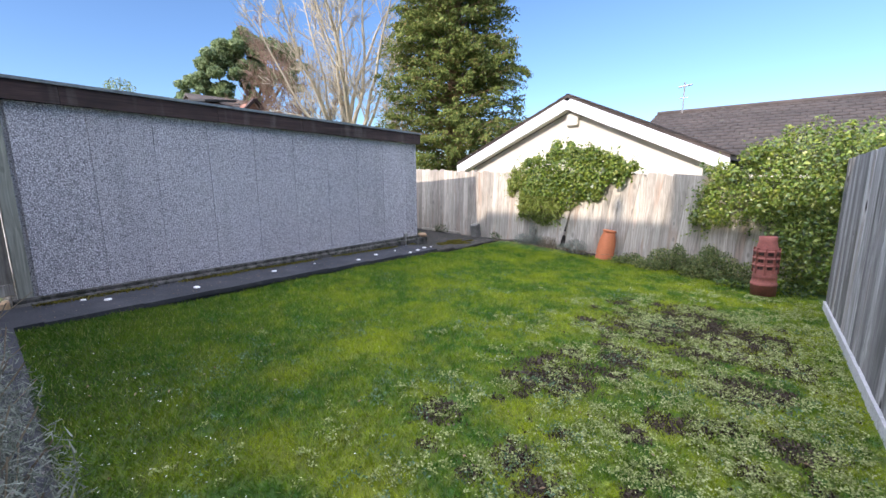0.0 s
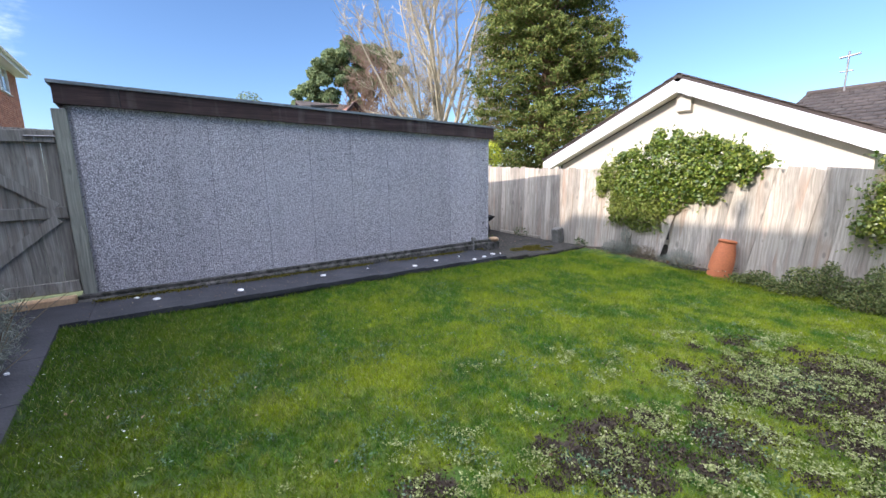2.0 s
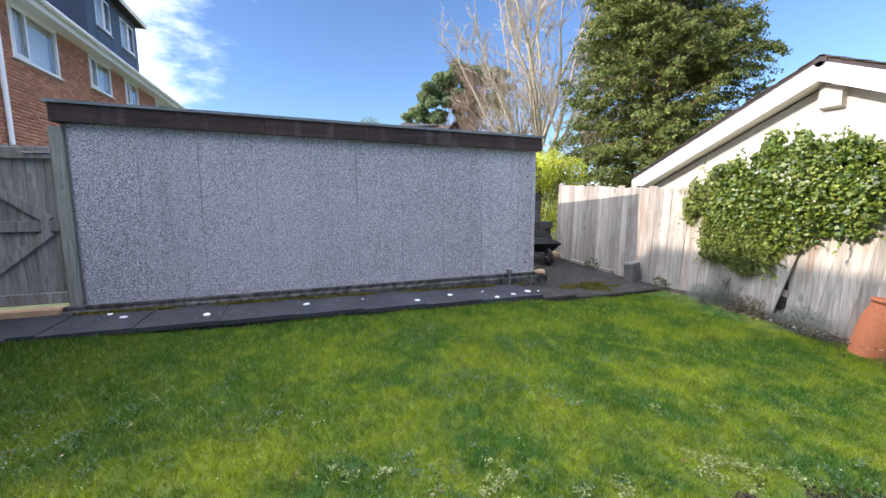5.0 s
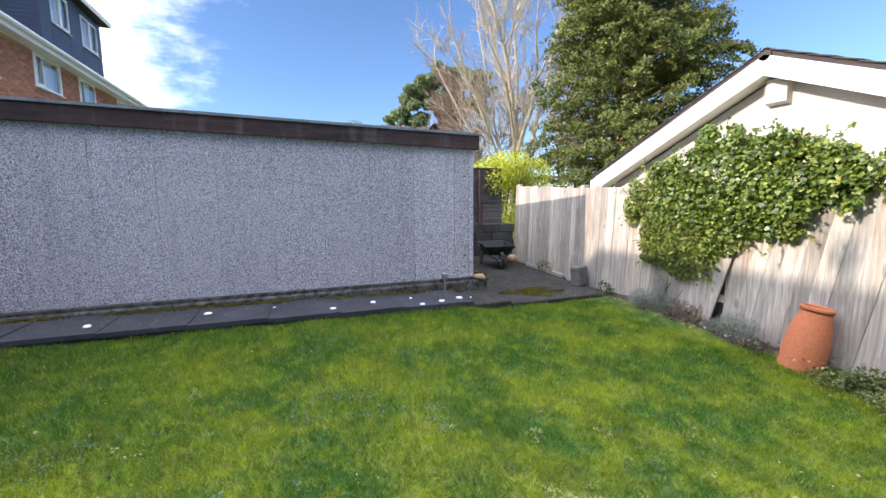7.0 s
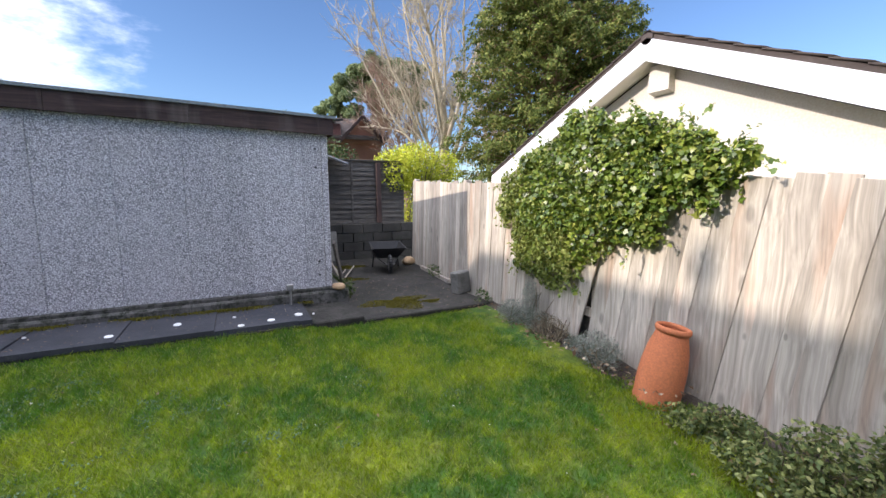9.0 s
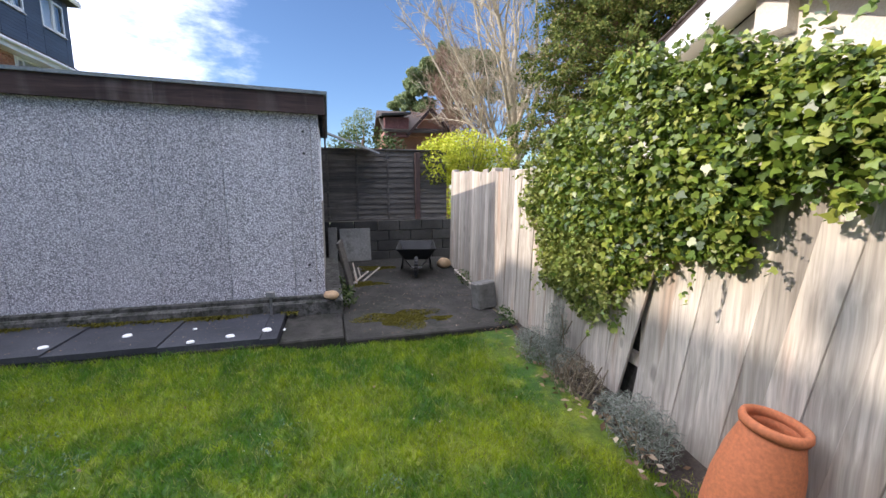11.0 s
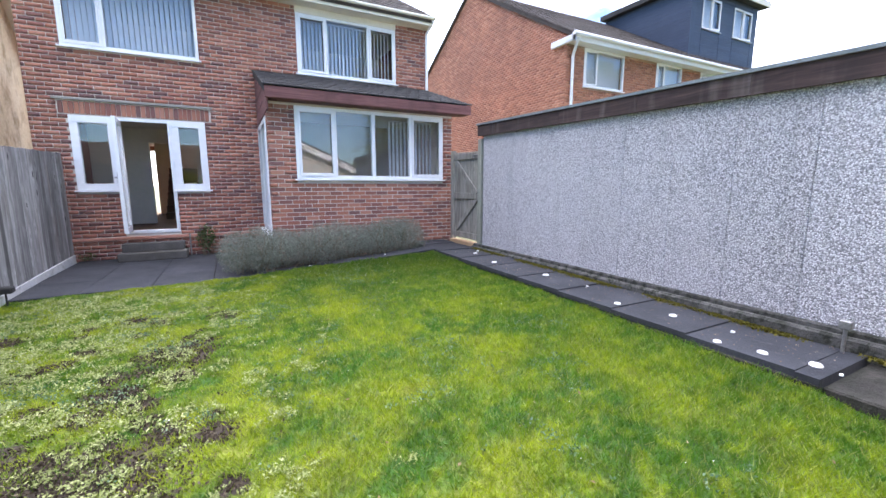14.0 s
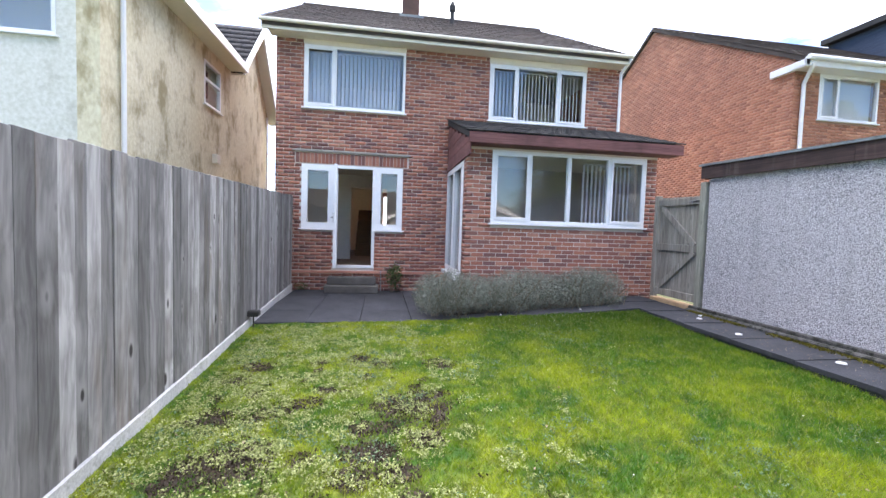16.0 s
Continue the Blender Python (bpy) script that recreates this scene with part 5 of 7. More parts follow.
# ---- foliage helpers ----
def scatter(name, centres, outward, size, material, parent, shape="leaf", label="", seed=1, droop=0.3, facing=0.5):
    """Many small leaves as one joined mesh: a centre and an outward direction for each."""
    g = np.random.default_rng(seed)
    c, o = np.asarray(centres, dtype=float), np.asarray(outward, dtype=float)
    n = len(c)
    nrm = o * facing + g.normal(size=(n, 3)) * (1 - facing) + np.array((0, 0, 0.25))
    nrm /= np.linalg.norm(nrm, axis=1, keepdims=True) + 1e-9
    t = np.cross(nrm, g.normal(size=(n, 3)))
    t[:, 2] -= droop
    t -= nrm * np.sum(t * nrm, 1, keepdims=True)
    t /= np.linalg.norm(t, axis=1, keepdims=True) + 1e-9
    s = np.cross(nrm, t)
    L = (np.asarray(size) * g.uniform(0.6, 1.25, n))[:, None]
    if shape == "ivy":
        k = [(-0.36, 0.0), (-0.46, -0.2), (-0.3, -0.42), (-0.02, -0.5), (0.1, -0.24), (0.58, 0.0), (0.1, 0.24), (-0.02, 0.5), (-0.3, 0.42), (-0.46, 0.2)]
        up = [0.02, -0.02, -0.08, -0.12, 0.0, -0.12, 0.0, -0.12, -0.08, -0.02]
    elif shape == "needle":
        k = [(-0.5, -0.045), (0.5, 0.0), (-0.5, 0.045)]
        up = [0, 0, 0]
    elif shape == "spray":
        k = [(-0.5, 0.0), (-0.1, -0.26), (0.55, 0.0), (-0.1, 0.26)]
        up = [0, 0.03, -0.15, 0.03]
    else:
        k = [(-0.5, 0.0), (0.0, -0.27), (0.5, 0.0), (0.0, 0.27)]
        up = [0, 0.06, -0.05, 0.06]
    v = np.stack([c + L * (a * t + b * s + u * nrm) for (a, b), u in zip(k, up)], 1).reshape(-1, 3)
    f = np.arange(n * len(k)).reshape(n, len(k))
    return arrays(name, v, f, material, parent, label, "stuff")


def tubes(rows, sides=5):
    """Joined tapered tubes: each a list of (point, radius)."""
    vs, fs = [], []
    base = 0
    for line in rows:
        pts = [Vector(p) for p, r in line]
        for i, (p, r) in enumerate(line):
            d = (pts[min(i + 1, len(pts) - 1)] - pts[max(i - 1, 0)]).normalized()
            a = d.orthogonal().normalized()
            b = d.cross(a)
            for j in range(sides):
                w = 2 * math.pi * j / sides
                vs.append(pts[i] + (a * math.cos(w) + b * math.sin(w)) * r)
        for i in range(len(line) - 1):
            for j in range(sides):
                k = (j + 1) % sides
                fs.append((base + i * sides + j, base + i * sides + k, base + (i + 1) * sides + k, base + (i + 1) * sides + j))
        base += len(line) * sides
    return np.array([tuple(v) for v in vs]), np.array(fs)


def limb(rng, start, way, length, r, bend=0.12, steps=6, rise=0.0):
    line, p, d = [], Vector(start), Vector(way).normalized()
    for i in range(steps + 1):
        line.append((p.copy(), max(0.004, r * (1 - 0.85 * i / steps))))
        d = (d + Vector((rng.uniform(-bend, bend), rng.uniform(-bend, bend), rng.uniform(-bend, bend) + rise))).normalized()
        p = p + d * (length / steps)
    return line


M_IVY = leaf_material("ivy_leaf", [(0.0, (0.035, 0.07, 0.012)), (0.35, (0.1, 0.17, 0.022)), (0.7, (0.2, 0.27, 0.036)), (0.93, (0.33, 0.38, 0.06)), (1.0, (0.45, 0.45, 0.11))], 0.34, 0.5, 0.3)
M_IVYPALE = leaf_material("ivy_pale_leaf", [(0.0, (0.1, 0.15, 0.03)), (0.5, (0.22, 0.26, 0.05)), (1.0, (0.36, 0.36, 0.11))], 0.55, 0.25, 0.25)
M_GOLD = leaf_material("golden_privet_leaf", [(0.0, (0.26, 0.32, 0.02)), (0.5, (0.5, 0.54, 0.04)), (1.0, (0.7, 0.66, 0.08))], 0.5, 0.3, 0.3)
M_CONIFER = leaf_material("cypress_spray", [(0.0, (0.05, 0.08, 0.02)), (0.5, (0.16, 0.2, 0.045)), (0.9, (0.3, 0.32, 0.085)), (1.0, (0.28, 0.18, 0.08))], 0.7, 0.2, 0.2)
M_PINE = leaf_material("pine_needles", [(0.0, (0.11, 0.16, 0.075)), (0.6, (0.23, 0.29, 0.13)), (1.0, (0.36, 0.4, 0.2))], 0.7, 0.2, 0.2)
M_LAV = leaf_material("lavender_leaf", [(0.0, (0.1, 0.115, 0.09)), (0.45, (0.22, 0.25, 0.2)), (0.8, (0.36, 0.39, 0.34)), (1.0, (0.17, 0.125, 0.12))], 0.8, 0.2, 0.15)
M_SHRUB = leaf_material("shrub_leaf", [(0.0, (0.035, 0.065, 0.02)), (0.6, (0.08, 0.13, 0.035)), (1.0, (0.17, 0.18, 0.07))], 0.6, 0.3, 0.2)
M_OLIVE = leaf_material("olive_shrub_leaf", [(0.0, (0.04, 0.065, 0.02)), (0.4, (0.12, 0.16, 0.045)), (0.8, (0.25, 0.28, 0.085)), (0.93, (0.38, 0.39, 0.15)), (1.0, (0.2, 0.11, 0.06))], 0.6, 0.3, 0.2)
M_TWIG = leaf_material("dry_twig", [(0.0, (0.1, 0.075, 0.05)), (0.6, (0.2, 0.16, 0.11)), (1.0, (0.3, 0.26, 0.19))], 0.9, 0.1, 0.0)
M_BARK = surface("pale_bark", (0.36, 0.3, 0.21), (0.54, 0.47, 0.35), 3.0, 25.0, 0.9, 0.01, stain=(0.2, 0.165, 0.11))
M_PINEBARK = surface("pine_bark", (0.16, 0.09, 0.06), (0.26, 0.16, 0.1), 3.0, 25.0, 0.9, 0.01)
M_MOSS = leaf_material("moss", [(0.0, (0.07, 0.06, 0.015)), (0.6, (0.13, 0.12, 0.02)), (1.0, (0.2, 0.17, 0.03))], 0.9, 0.1, 0.1)
M_LITTER = leaf_material("fallen_leaf", [(0.0, (0.12, 0.07, 0.04)), (0.6, (0.26, 0.18, 0.11)), (1.0, (0.5, 0.42, 0.3))], 0.8, 0.2, 0.1)
M_PINKBRICK = surface("far_brick", (0.3, 0.14, 0.1), (0.36, 0.18, 0.13), 1.0, 20.0, 0.9, 0.0)


def blob_points(n, lumps, seed, shell=0.55):
    """Points in and on a cluster of ellipsoids (x, y, z, rx, ry, rz), thicker towards their skins, with outward directions."""
    g = np.random.default_rng(seed)
    w = np.array([l[3] * l[4] + l[4] * l[5] + l[3] * l[5] for l in lumps])
    pick = g.choice(len(lumps), n, p=w / w.sum())
    L = np.array(lumps)[pick]
    d = g.normal(size=(n, 3))
    d /= np.linalg.norm(d, axis=1, keepdims=True)
    r = shell + (1.08 - shell) * g.uniform(0, 1, n) ** 0.7
    return L[:, :3] + d * L[:, 3:] * r[:, None], d


# ---- ivy on the far fence ----
def ivy(name_label, lumps, n, seed, at, pale=0.25, size=0.075, singles=0, stems=(), young=None):
    ob = thing("ivy", name_label, "ivy", at)
    rl = random.Random(seed + 2)
    tufts = []
    for l in lumps:
        for i in range(6):
            w = rl.uniform(-0.6, 3.7)
            s = rl.uniform(0.06, 0.14)
            tufts.append((l[0] + l[3] * 1.02 * math.cos(w), l[1] - rl.uniform(0, 0.6) * l[4], l[2] + l[5] * 1.02 * math.sin(w), s, s * 0.7, s * rl.uniform(0.7, 1.6)))
    c, d = blob_points(n, list(lumps) + tufts, seed)
    # hollows that show the shaded inside
    hollow = np.array([noise.noise((p[0] * 6.5, p[1] * 6.5, p[2] * 6.5)) + 0.5 * noise.noise((p[0] * 15, p[1] * 15, p[2] * 15)) for p in c])
    keep = (c[:, 2] > 0.0) & (hollow > -0.42)
    c, d = c[keep], d[keep]
    d = d * 0.55 + np.array((0, -0.6, 0.35))
    # loose shoots past the outline
    sc, sd = [], []
    for l in lumps:
        for i in range(16):
            w, tilt = rl.uniform(-1.1, 4.2), rl.uniform(-0.7, 0.3)
            p = Vector((l[0] + l[3] * 0.95 * math.cos(w), l[1] + l[4] * tilt, l[2] + l[5] * 0.95 * math.sin(w)))
            way = Vector((math.cos(w) + rl.uniform(-0.5, 0.5), -0.25 + rl.uniform(-0.3, 0.3), math.sin(w) + rl.uniform(-0.5, 0.5))).normalized()
            for j in range(rl.randrange(5, 15)):
                p = p + way * 0.021
                way = (way + Vector((rl.uniform(-0.2, 0.2), rl.uniform(-0.2, 0.2), rl.uniform(-0.26, 0.16)))).normalized()
                sc.append((p.x + rl.uniform(-0.015, 0.015), p.y + rl.uniform(-0.015, 0.015), max(0.02, p.z)))
                sd.append((way.x * 0.3, -0.4, 0.4))
    c, d = np.concatenate([c, np.array(sc)]), np.concatenate([d, np.array(sd)])
    g = np.random.default_rng(seed + 5)
    chance = np.full(len(c), pale)
    if young is not None:
        chance = np.where(young(c), 0.9, pale * 0.7)
    late = g.uniform(0, 1, len(c)) < chance
    k = int((~late).sum())
    c, d = np.concatenate([c[~late], c[late]]), np.concatenate([d[~late], d[late]])
    scatter("leaves", c[singles:k], d[singles:k], g.uniform(0.55, 1.25, k - singles) * size, M_IVY, ob, "ivy", "glossy green ivy leaves", seed, 0.4, 0.55)
    scatter("young_leaves", c[k:], d[k:], g.uniform(0.45, 0.85, len(c) - k) * size, M_IVYPALE, ob, "ivy", "pale young ivy leaves", seed + 1)
    if singles:
        bm = bmesh.new()
        pts = [(-0.045, 0, 0), (-0.012, -0.05, -0.006), (0.012, -0.03, 0.002), (0.058, 0, -0.008), (0.012, 0.03, 0.002), (-0.012, 0.05, -0.006)]
        mid = bm.verts.new((0.0, 0, 0.006))
        vs = [bm.verts.new(p) for p in pts]
        for i in range(6):
            bm.faces.new((mid, vs[i], vs[(i + 1) % 6]))
        me = bpy.data.meshes.new("leaf")
        bm.to_mesh(me)
        bm.free()
        me.shade_smooth()
        me.materials.append(M_IVY)
        for i in range(singles):
            lf = new("leaf", me)
            lf.parent = ob
            nn = Vector(d[i]) + Vector((g.normal() * 0.4, g.normal() * 0.4, g.normal() * 0.4 + 0.2))
            s = g.uniform(0.4, 0.66)
            lf.matrix_basis = Matrix.LocRotScale(Vector(c[i]) - ORIGIN[ob], nn.to_track_quat("Z", "Y") @ Euler((0, 0, g.uniform(-2.5, -0.6))).to_quaternion(), (s, s, s))
    rr = random.Random(seed)
    rows = [limb(rr, p, q, l, 0.006, 0.25, 9) for p, q, l in stems]
    if rows:
        v, f = tubes(rows, 5)
        arrays("woody_growth", v, f, M_TWIG, ob, "woody ivy stems", "stuff")
    return ob


IVY_LUMPS = [(-4.2, 8.04, 1.42, 0.56, 0.16, 0.42), (-3.54, 8.01, 1.55, 0.7, 0.22, 0.44), (-2.92, 8.04, 1.62, 0.46, 0.16, 0.27), (-2.5, 8.06, 1.62, 0.24, 0.1, 0.14), (-4.13, 8.03, 0.95, 0.4, 0.13, 0.36), (-4.03, 8.05, 0.68, 0.28, 0.09, 0.22), (-3.75, 8.02, 1.15, 0.52, 0.18, 0.36), (-4.6, 8.07, 1.38, 0.28, 0.08, 0.36), (-3.25, 8.03, 1.28, 0.36, 0.15, 0.24), (-3.58, 8.07, 1.97, 0.26, 0.13, 0.14), (-4.35, 8.06, 0.8, 0.2, 0.08, 0.26), (-3.08, 8.07, 1.86, 0.24, 0.12, 0.12)]
ivy("dense green ivy clump hanging over the weathered fence", IVY_LUMPS, 52000, 21, (-3.9, 8.05, 0.0), 0.22, 0.044, 280,
    (), lambda c: ((c[:, 0] < -3.65) & (c[:, 2] < 1.1)) | (c[:, 0] < -4.5))
ivy("large mound of ivy and climber at the fence corner", [(-0.1, 7.75, 1.35, 0.75, 0.45, 0.55), (0.45, 7.5, 1.45, 0.8, 0.6, 0.58), (0.35, 7.45, 0.6, 0.5, 0.5, 0.75), (-0.75, 8.0, 1.1, 0.4, 0.2, 0.4), (0.2, 7.8, 1.82, 0.7, 0.4, 0.32), (1.1, 7.6, 1.75, 0.8, 0.6, 0.5), (-0.95, 8.02, 1.15, 0.25, 0.12, 0.5), (0.32, 7.35, 0.45, 0.4, 0.4, 0.6), (0.15, 7.5, 0.95, 0.5, 0.35, 0.5), (-1.08, 8.0, 0.85, 0.1, 0.06, 0.42)], 44000, 31, (0.2, 7.8, 0.0), 0.34, 0.042)

# ---- lavender hedge by the patio ----
def clump(name, label, category, lumps, n, size, material, at, seed, twigs=0, shape="needle", twig_material=None, low=0.02):
    ob = thing(name, label, category, at)
    c, d = blob_points(n, lumps, seed, 0.35)
    keep = c[:, 2] > low
    c, d = c[keep], d[keep]
    d = d * 0.5 + np.array((0, 0, 0.7))
    scatter("leaves", c, d, size, material, ob, shape, "", seed, droop=-0.6, facing=0.25)
    if twigs:
        rr = random.Random(seed)
        rows = []
        for i in range(twigs):
            l = rr.choice(lumps)
            p = (l[0] + rr.uniform(-0.6, 0.6) * l[3], l[1] + rr.uniform(-0.6, 0.6) * l[4], low - 0.02)
            rows.append(limb(rr, p, (rr.uniform(-0.6, 0.6), rr.uniform(-0.6, 0.6), 1), (l[2] + l[5]) * rr.uniform(0.6, 1.05), 0.007, 0.2, 4))
        v, f = tubes(rows, 4)
        arrays("woody_growth", v, f, twig_material or M_TWIG, ob, "woody brown stems", "stuff")
    return ob


hl = []
for i in range(10):
    x = -1.85 - i * 0.33
    hl.append((x, -0.46 + 0.05 * math.sin(i * 2.1) - 0.006 * i, 0.34 + 0.012 * i, 0.3, 0.58 - 0.01 * i, 0.33 + 0.055 * math.sin(i * 1.7)))
clump("lavender_hedge", "grey-green clipped lavender hedge beside the patio", "hedge", hl, 60000, 0.068, M_LAV, (-3.5, -0.62, 0.05), 41, 260, low=0.06)
clump("small_shrub", "small green shrub beside the back door", "shrub", [(-1.33, -2.8, 0.35, 0.17, 0.14, 0.28)], 420, 0.06, M_SHRUB, (-1.33, -2.8, 0.0), 42, 12, "leaf")
clump("weed", "small green weeds at the hedge's end", "plant", [(-5.25, -0.6, 0.16, 0.16, 0.16, 0.12)], 260, 0.04, M_SHRUB, (-5.25, -0.6, 0.1), 43, 0, "leaf", low=0.08)
clump("weed", "small weeds at the foot of the house wall", "plant", [(0.62, -2.85, 0.08, 0.14, 0.1, 0.1)], 120, 0.04, M_SHRUB, (0.62, -2.85, 0.0), 44, 0, "leaf")
clump("weed", "green weeds at the garage corner", "plant", [(-6.25, 6.42, 0.18, 0.22, 0.12, 0.14), (-6.9, 6.4, 0.15, 0.3, 0.12, 0.12)], 420, 0.05, M_SHRUB, (-6.4, 6.42, 0.06), 45, 0, "leaf", low=0.06)
clump("weed", "green weeds along the foot of the fence", "plant", [(-5.2, 7.95, 0.1, 0.15, 0.1, 0.14), (-7.0, 8.1, 0.14, 0.25, 0.08, 0.12)], 320, 0.045, M_SHRUB, (-5.3, 7.95, 0.0), 46, 0, "leaf", low=0.0)

# ---- planting strip under the far fence ----
bm = bmesh.new()
n = 60
lo, hi = [], []
for i in range(n + 1):
    x = -5.15 + 5.0 * i / n
    y = 7.76 + 0.07 * math.sin(x * 2.3) + 0.05 * math.sin(x * 7.1) - 0.15 * max(0, (x + 2.4))
    lo.append(bm.verts.new((x, y, lawn_z(x, y) + 0.01 - bed_drop(x))))
    hi.append((bm.verts.new((x, (y + 8.1) / 2, lawn_z(x, 8) + 0.075 - bed_drop(x) + 0.015 * math.sin(x * 9))), bm.verts.new((x, 8.12, lawn_z(x, 8) + 0.07 - bed_drop(x)))))
for i in range(n):
    bm.faces.new((lo[i], lo[i + 1], hi[i + 1][0], hi[i][0]))
    bm.faces.new((hi[i][0], hi[i + 1][0], hi[i + 1][1], hi[i][1]))
tagged(part("soil_bed", bm, M_SOIL, None, smooth=True), "narrow bare soil bed under the fence", "soil", kind="structure")
clump("lavender_bush", "grey-green lavender bush at the fence foot", "shrub", [(-4.38, 7.85, 0.13, 0.24, 0.15, 0.16), (-4.22, 7.93, 0.3, 0.1, 0.08, 0.26), (-4.05, 7.88, 0.12, 0.14, 0.12, 0.13)], 6500, 0.045, M_LAV, (-4.7, 7.8, 0.0), 51, 16, low=0.0)
clump("dry_shrub", "sparse dry brown shrub at the fence foot", "shrub", [(-3.85, 7.86, 0.06, 0.26, 0.14, 0.19)], 1500, 0.06, M_TWIG, (-4.15, 7.8, 0.0), 52, 35, low=0.0)
clump("lavender_bush", "small grey lavender bush beside the terracotta forcer", "shrub", [(-3.22, 7.86, 0.09, 0.24, 0.14, 0.17), (-3.5, 7.9, 0.05, 0.12, 0.1, 0.1)], 4600, 0.045, M_LAV, (-3.35, 7.8, -0.02), 53, 16, low=-0.02)
clump("low_shrub", "low mixed green and grey shrubs along the fence", "shrub", [(-2.1, 7.76, 0.0, 0.22, 0.15, 0.13), (-1.6, 7.72, 0.08, 0.24, 0.18, 0.2), (-1.2, 7.72, 0.06, 0.26, 0.2, 0.16), (-0.8, 7.62, 0.1, 0.28, 0.22, 0.24), (-0.4, 7.5, 0.04, 0.24, 0.18, 0.18), (-1.4, 7.86, 0.2, 0.12, 0.1, 0.16), (-0.95, 7.86, 0.22, 0.14, 0.1, 0.18)], 10000, 0.036, M_OLIVE, (-1.4, 7.6, -0.1), 54, 130, "leaf", low=-0.11)
clump("low_shrub", "low grey-green sage-like shrub in the border", "shrub", [(-1.75, 7.52, 0.0, 0.3, 0.16, 0.11), (-1.0, 7.37, 0.0, 0.34, 0.14, 0.12), (-2.3, 7.68, -0.03, 0.2, 0.12, 0.09)], 3400, 0.036, M_OLIVE, (-1.4, 7.4, -0.1), 55, 60, "leaf", low=-0.11)
clump("weed", "bright low weeds beside the chimney pot", "plant", [(-0.55, 7.0, 0.0, 0.25, 0.12, 0.09), (0.15, 7.0, 0.0, 0.2, 0.14, 0.1)], 420, 0.05, M_SHRUB, (-0.3, 7.0, -0.07), 56, 0, "leaf", low=-0.08)

# ---- terracotta forcer and chimney pot ----
forcer = thing("rhubarb_forcer", "orange terracotta rhubarb forcer leaning against the fence", "pot")
bm = bmesh.new()
lathe(bm, [(0.19, 0.0), (0.215, 0.0), (0.218, 0.03), (0.212, 0.05), (0.218, 0.18), (0.212, 0.32), (0.188, 0.46), (0.152, 0.57), (0.142, 0.605), (0.125, 0.605), (0.135, 0.57), (0.17, 0.46), (0.19, 0.3), (0.195, 0.1), (0.19, 0.0)], seg=40)
part("body", bm, M_TERRA, forcer, smooth=True)
bm = bmesh.new()
lathe(bm, [(0.142, 0.598), (0.158, 0.603), (0.166, 0.622), (0.16, 0.642), (0.14, 0.647), (0.126, 0.635), (0.126, 0.6), (0.142, 0.598)], seg=40)
part("rim", bm, M_TERRA, forcer, "rolled terracotta rim", True)
forcer.matrix_basis = pose(-2.65, 7.84, -0.1, -7, 6, 0) @ Matrix.Diagonal((0.74, 0.74, 0.93, 1))
chim = thing("chimney_pot", "weathered red louvred chimney pot standing on the lawn", "pot")
bm = bmesh.new()
lathe(bm, [(0.13, 0.0), (0.165, 0.0), (0.167, 0.13), (0.175, 0.135), (0.175, 0.16), (0.162, 0.17), (0.158, 0.24), (0.165, 0.25), (0.158, 0.27), (0.15, 0.3), (0.143, 0.62), (0.125, 0.69), (0.115, 0.72), (0.118, 0.79), (0.1, 0.79), (0.095, 0.6), (0.11, 0.3), (0.13, 0.0)], seg=36)
part("body", bm, M_OLDTERRA, chim, smooth=True)
for row in range(3):
    z = 0.345 + row * 0.095
    for a in range(8):
        w = radians(45 * a + 22)
        bm = bmesh.new()
        prism(bm, [(0.13, -0.055, z + 0.075), (0.13, 0.055, z + 0.075), (0.166, 0.05, z + 0.055), (0.166, -0.05, z + 0.055)], (0, 0, 0.012))
        bmesh.ops.rotate(bm, verts=bm.verts, cent=(0, 0, 0), matrix=Matrix.Rotation(w, 3, "Z"))
        part("louvre", bm, M_OLDTERRA, chim)
        # dark plate on the closed body: the slot's inner shade as colour
        bm = bmesh.new()
        box(bm, 0.1455, -0.036, z + 0.012, 0.151, 0.036, z + 0.055)
        bmesh.ops.rotate(bm, verts=bm.verts, cent=(0, 0, 0), matrix=Matrix.Rotation(w, 3, "Z"))
        part("slot", bm, M_SLOT, chim, "dark plate for the shade inside a vent slot")
for a in range(8):
    bm = bmesh.new()
    box(bm, 0.14, -0.009, 0.3, 0.17, 0.009, 0.645, 0.003)
    bmesh.ops.rotate(bm, verts=bm.verts, cent=(0, 0, 0), matrix=Matrix.Rotation(radians(45 * a), 3, "Z"))
    part("rib", bm, M_OLDTERRA, chim)
chim.matrix_basis = pose(-0.17, 6.88, -0.075, 0, -1.5, 0) @ Matrix.Diagonal((0.86, 0.86, 1, 1))

# ---- wheelbarrow and leftovers behind the garage ----
barrow = thing("wheelbarrow", "black metal wheelbarrow parked on the concrete", "wheelbarrow")
bm = bmesh.new()
top = [(-0.36, -0.42, 0.5), (0.36, -0.42, 0.5), (0.34, 0.42, 0.56), (-0.34, 0.42, 0.56)]
bot = [(-0.2, -0.22, 0.28), (0.2, -0.22, 0.28), (0.24, 0.3, 0.28), (-0.24, 0.3, 0.28)]
inn = [(x * 0.95, y * 0.95, z - 0.004) for x, y, z in top]
inb = [(x * 0.94, y * 0.94, z + 0.015) for x, y, z in bot]
T, B, I, J = ([bm.verts.new(p) for p in q] for q in (top, bot, inn, inb))
for i in range(4):
    j = (i + 1) % 4
    bm.faces.new((B[i], B[j], T[j], T[i]))
    bm.faces.new((T[i], T[j], I[j], I[i]))
    bm.faces.new((I[i], I[j], J[j], J[i]))
bm.faces.new(B)
bm.faces.new(J)
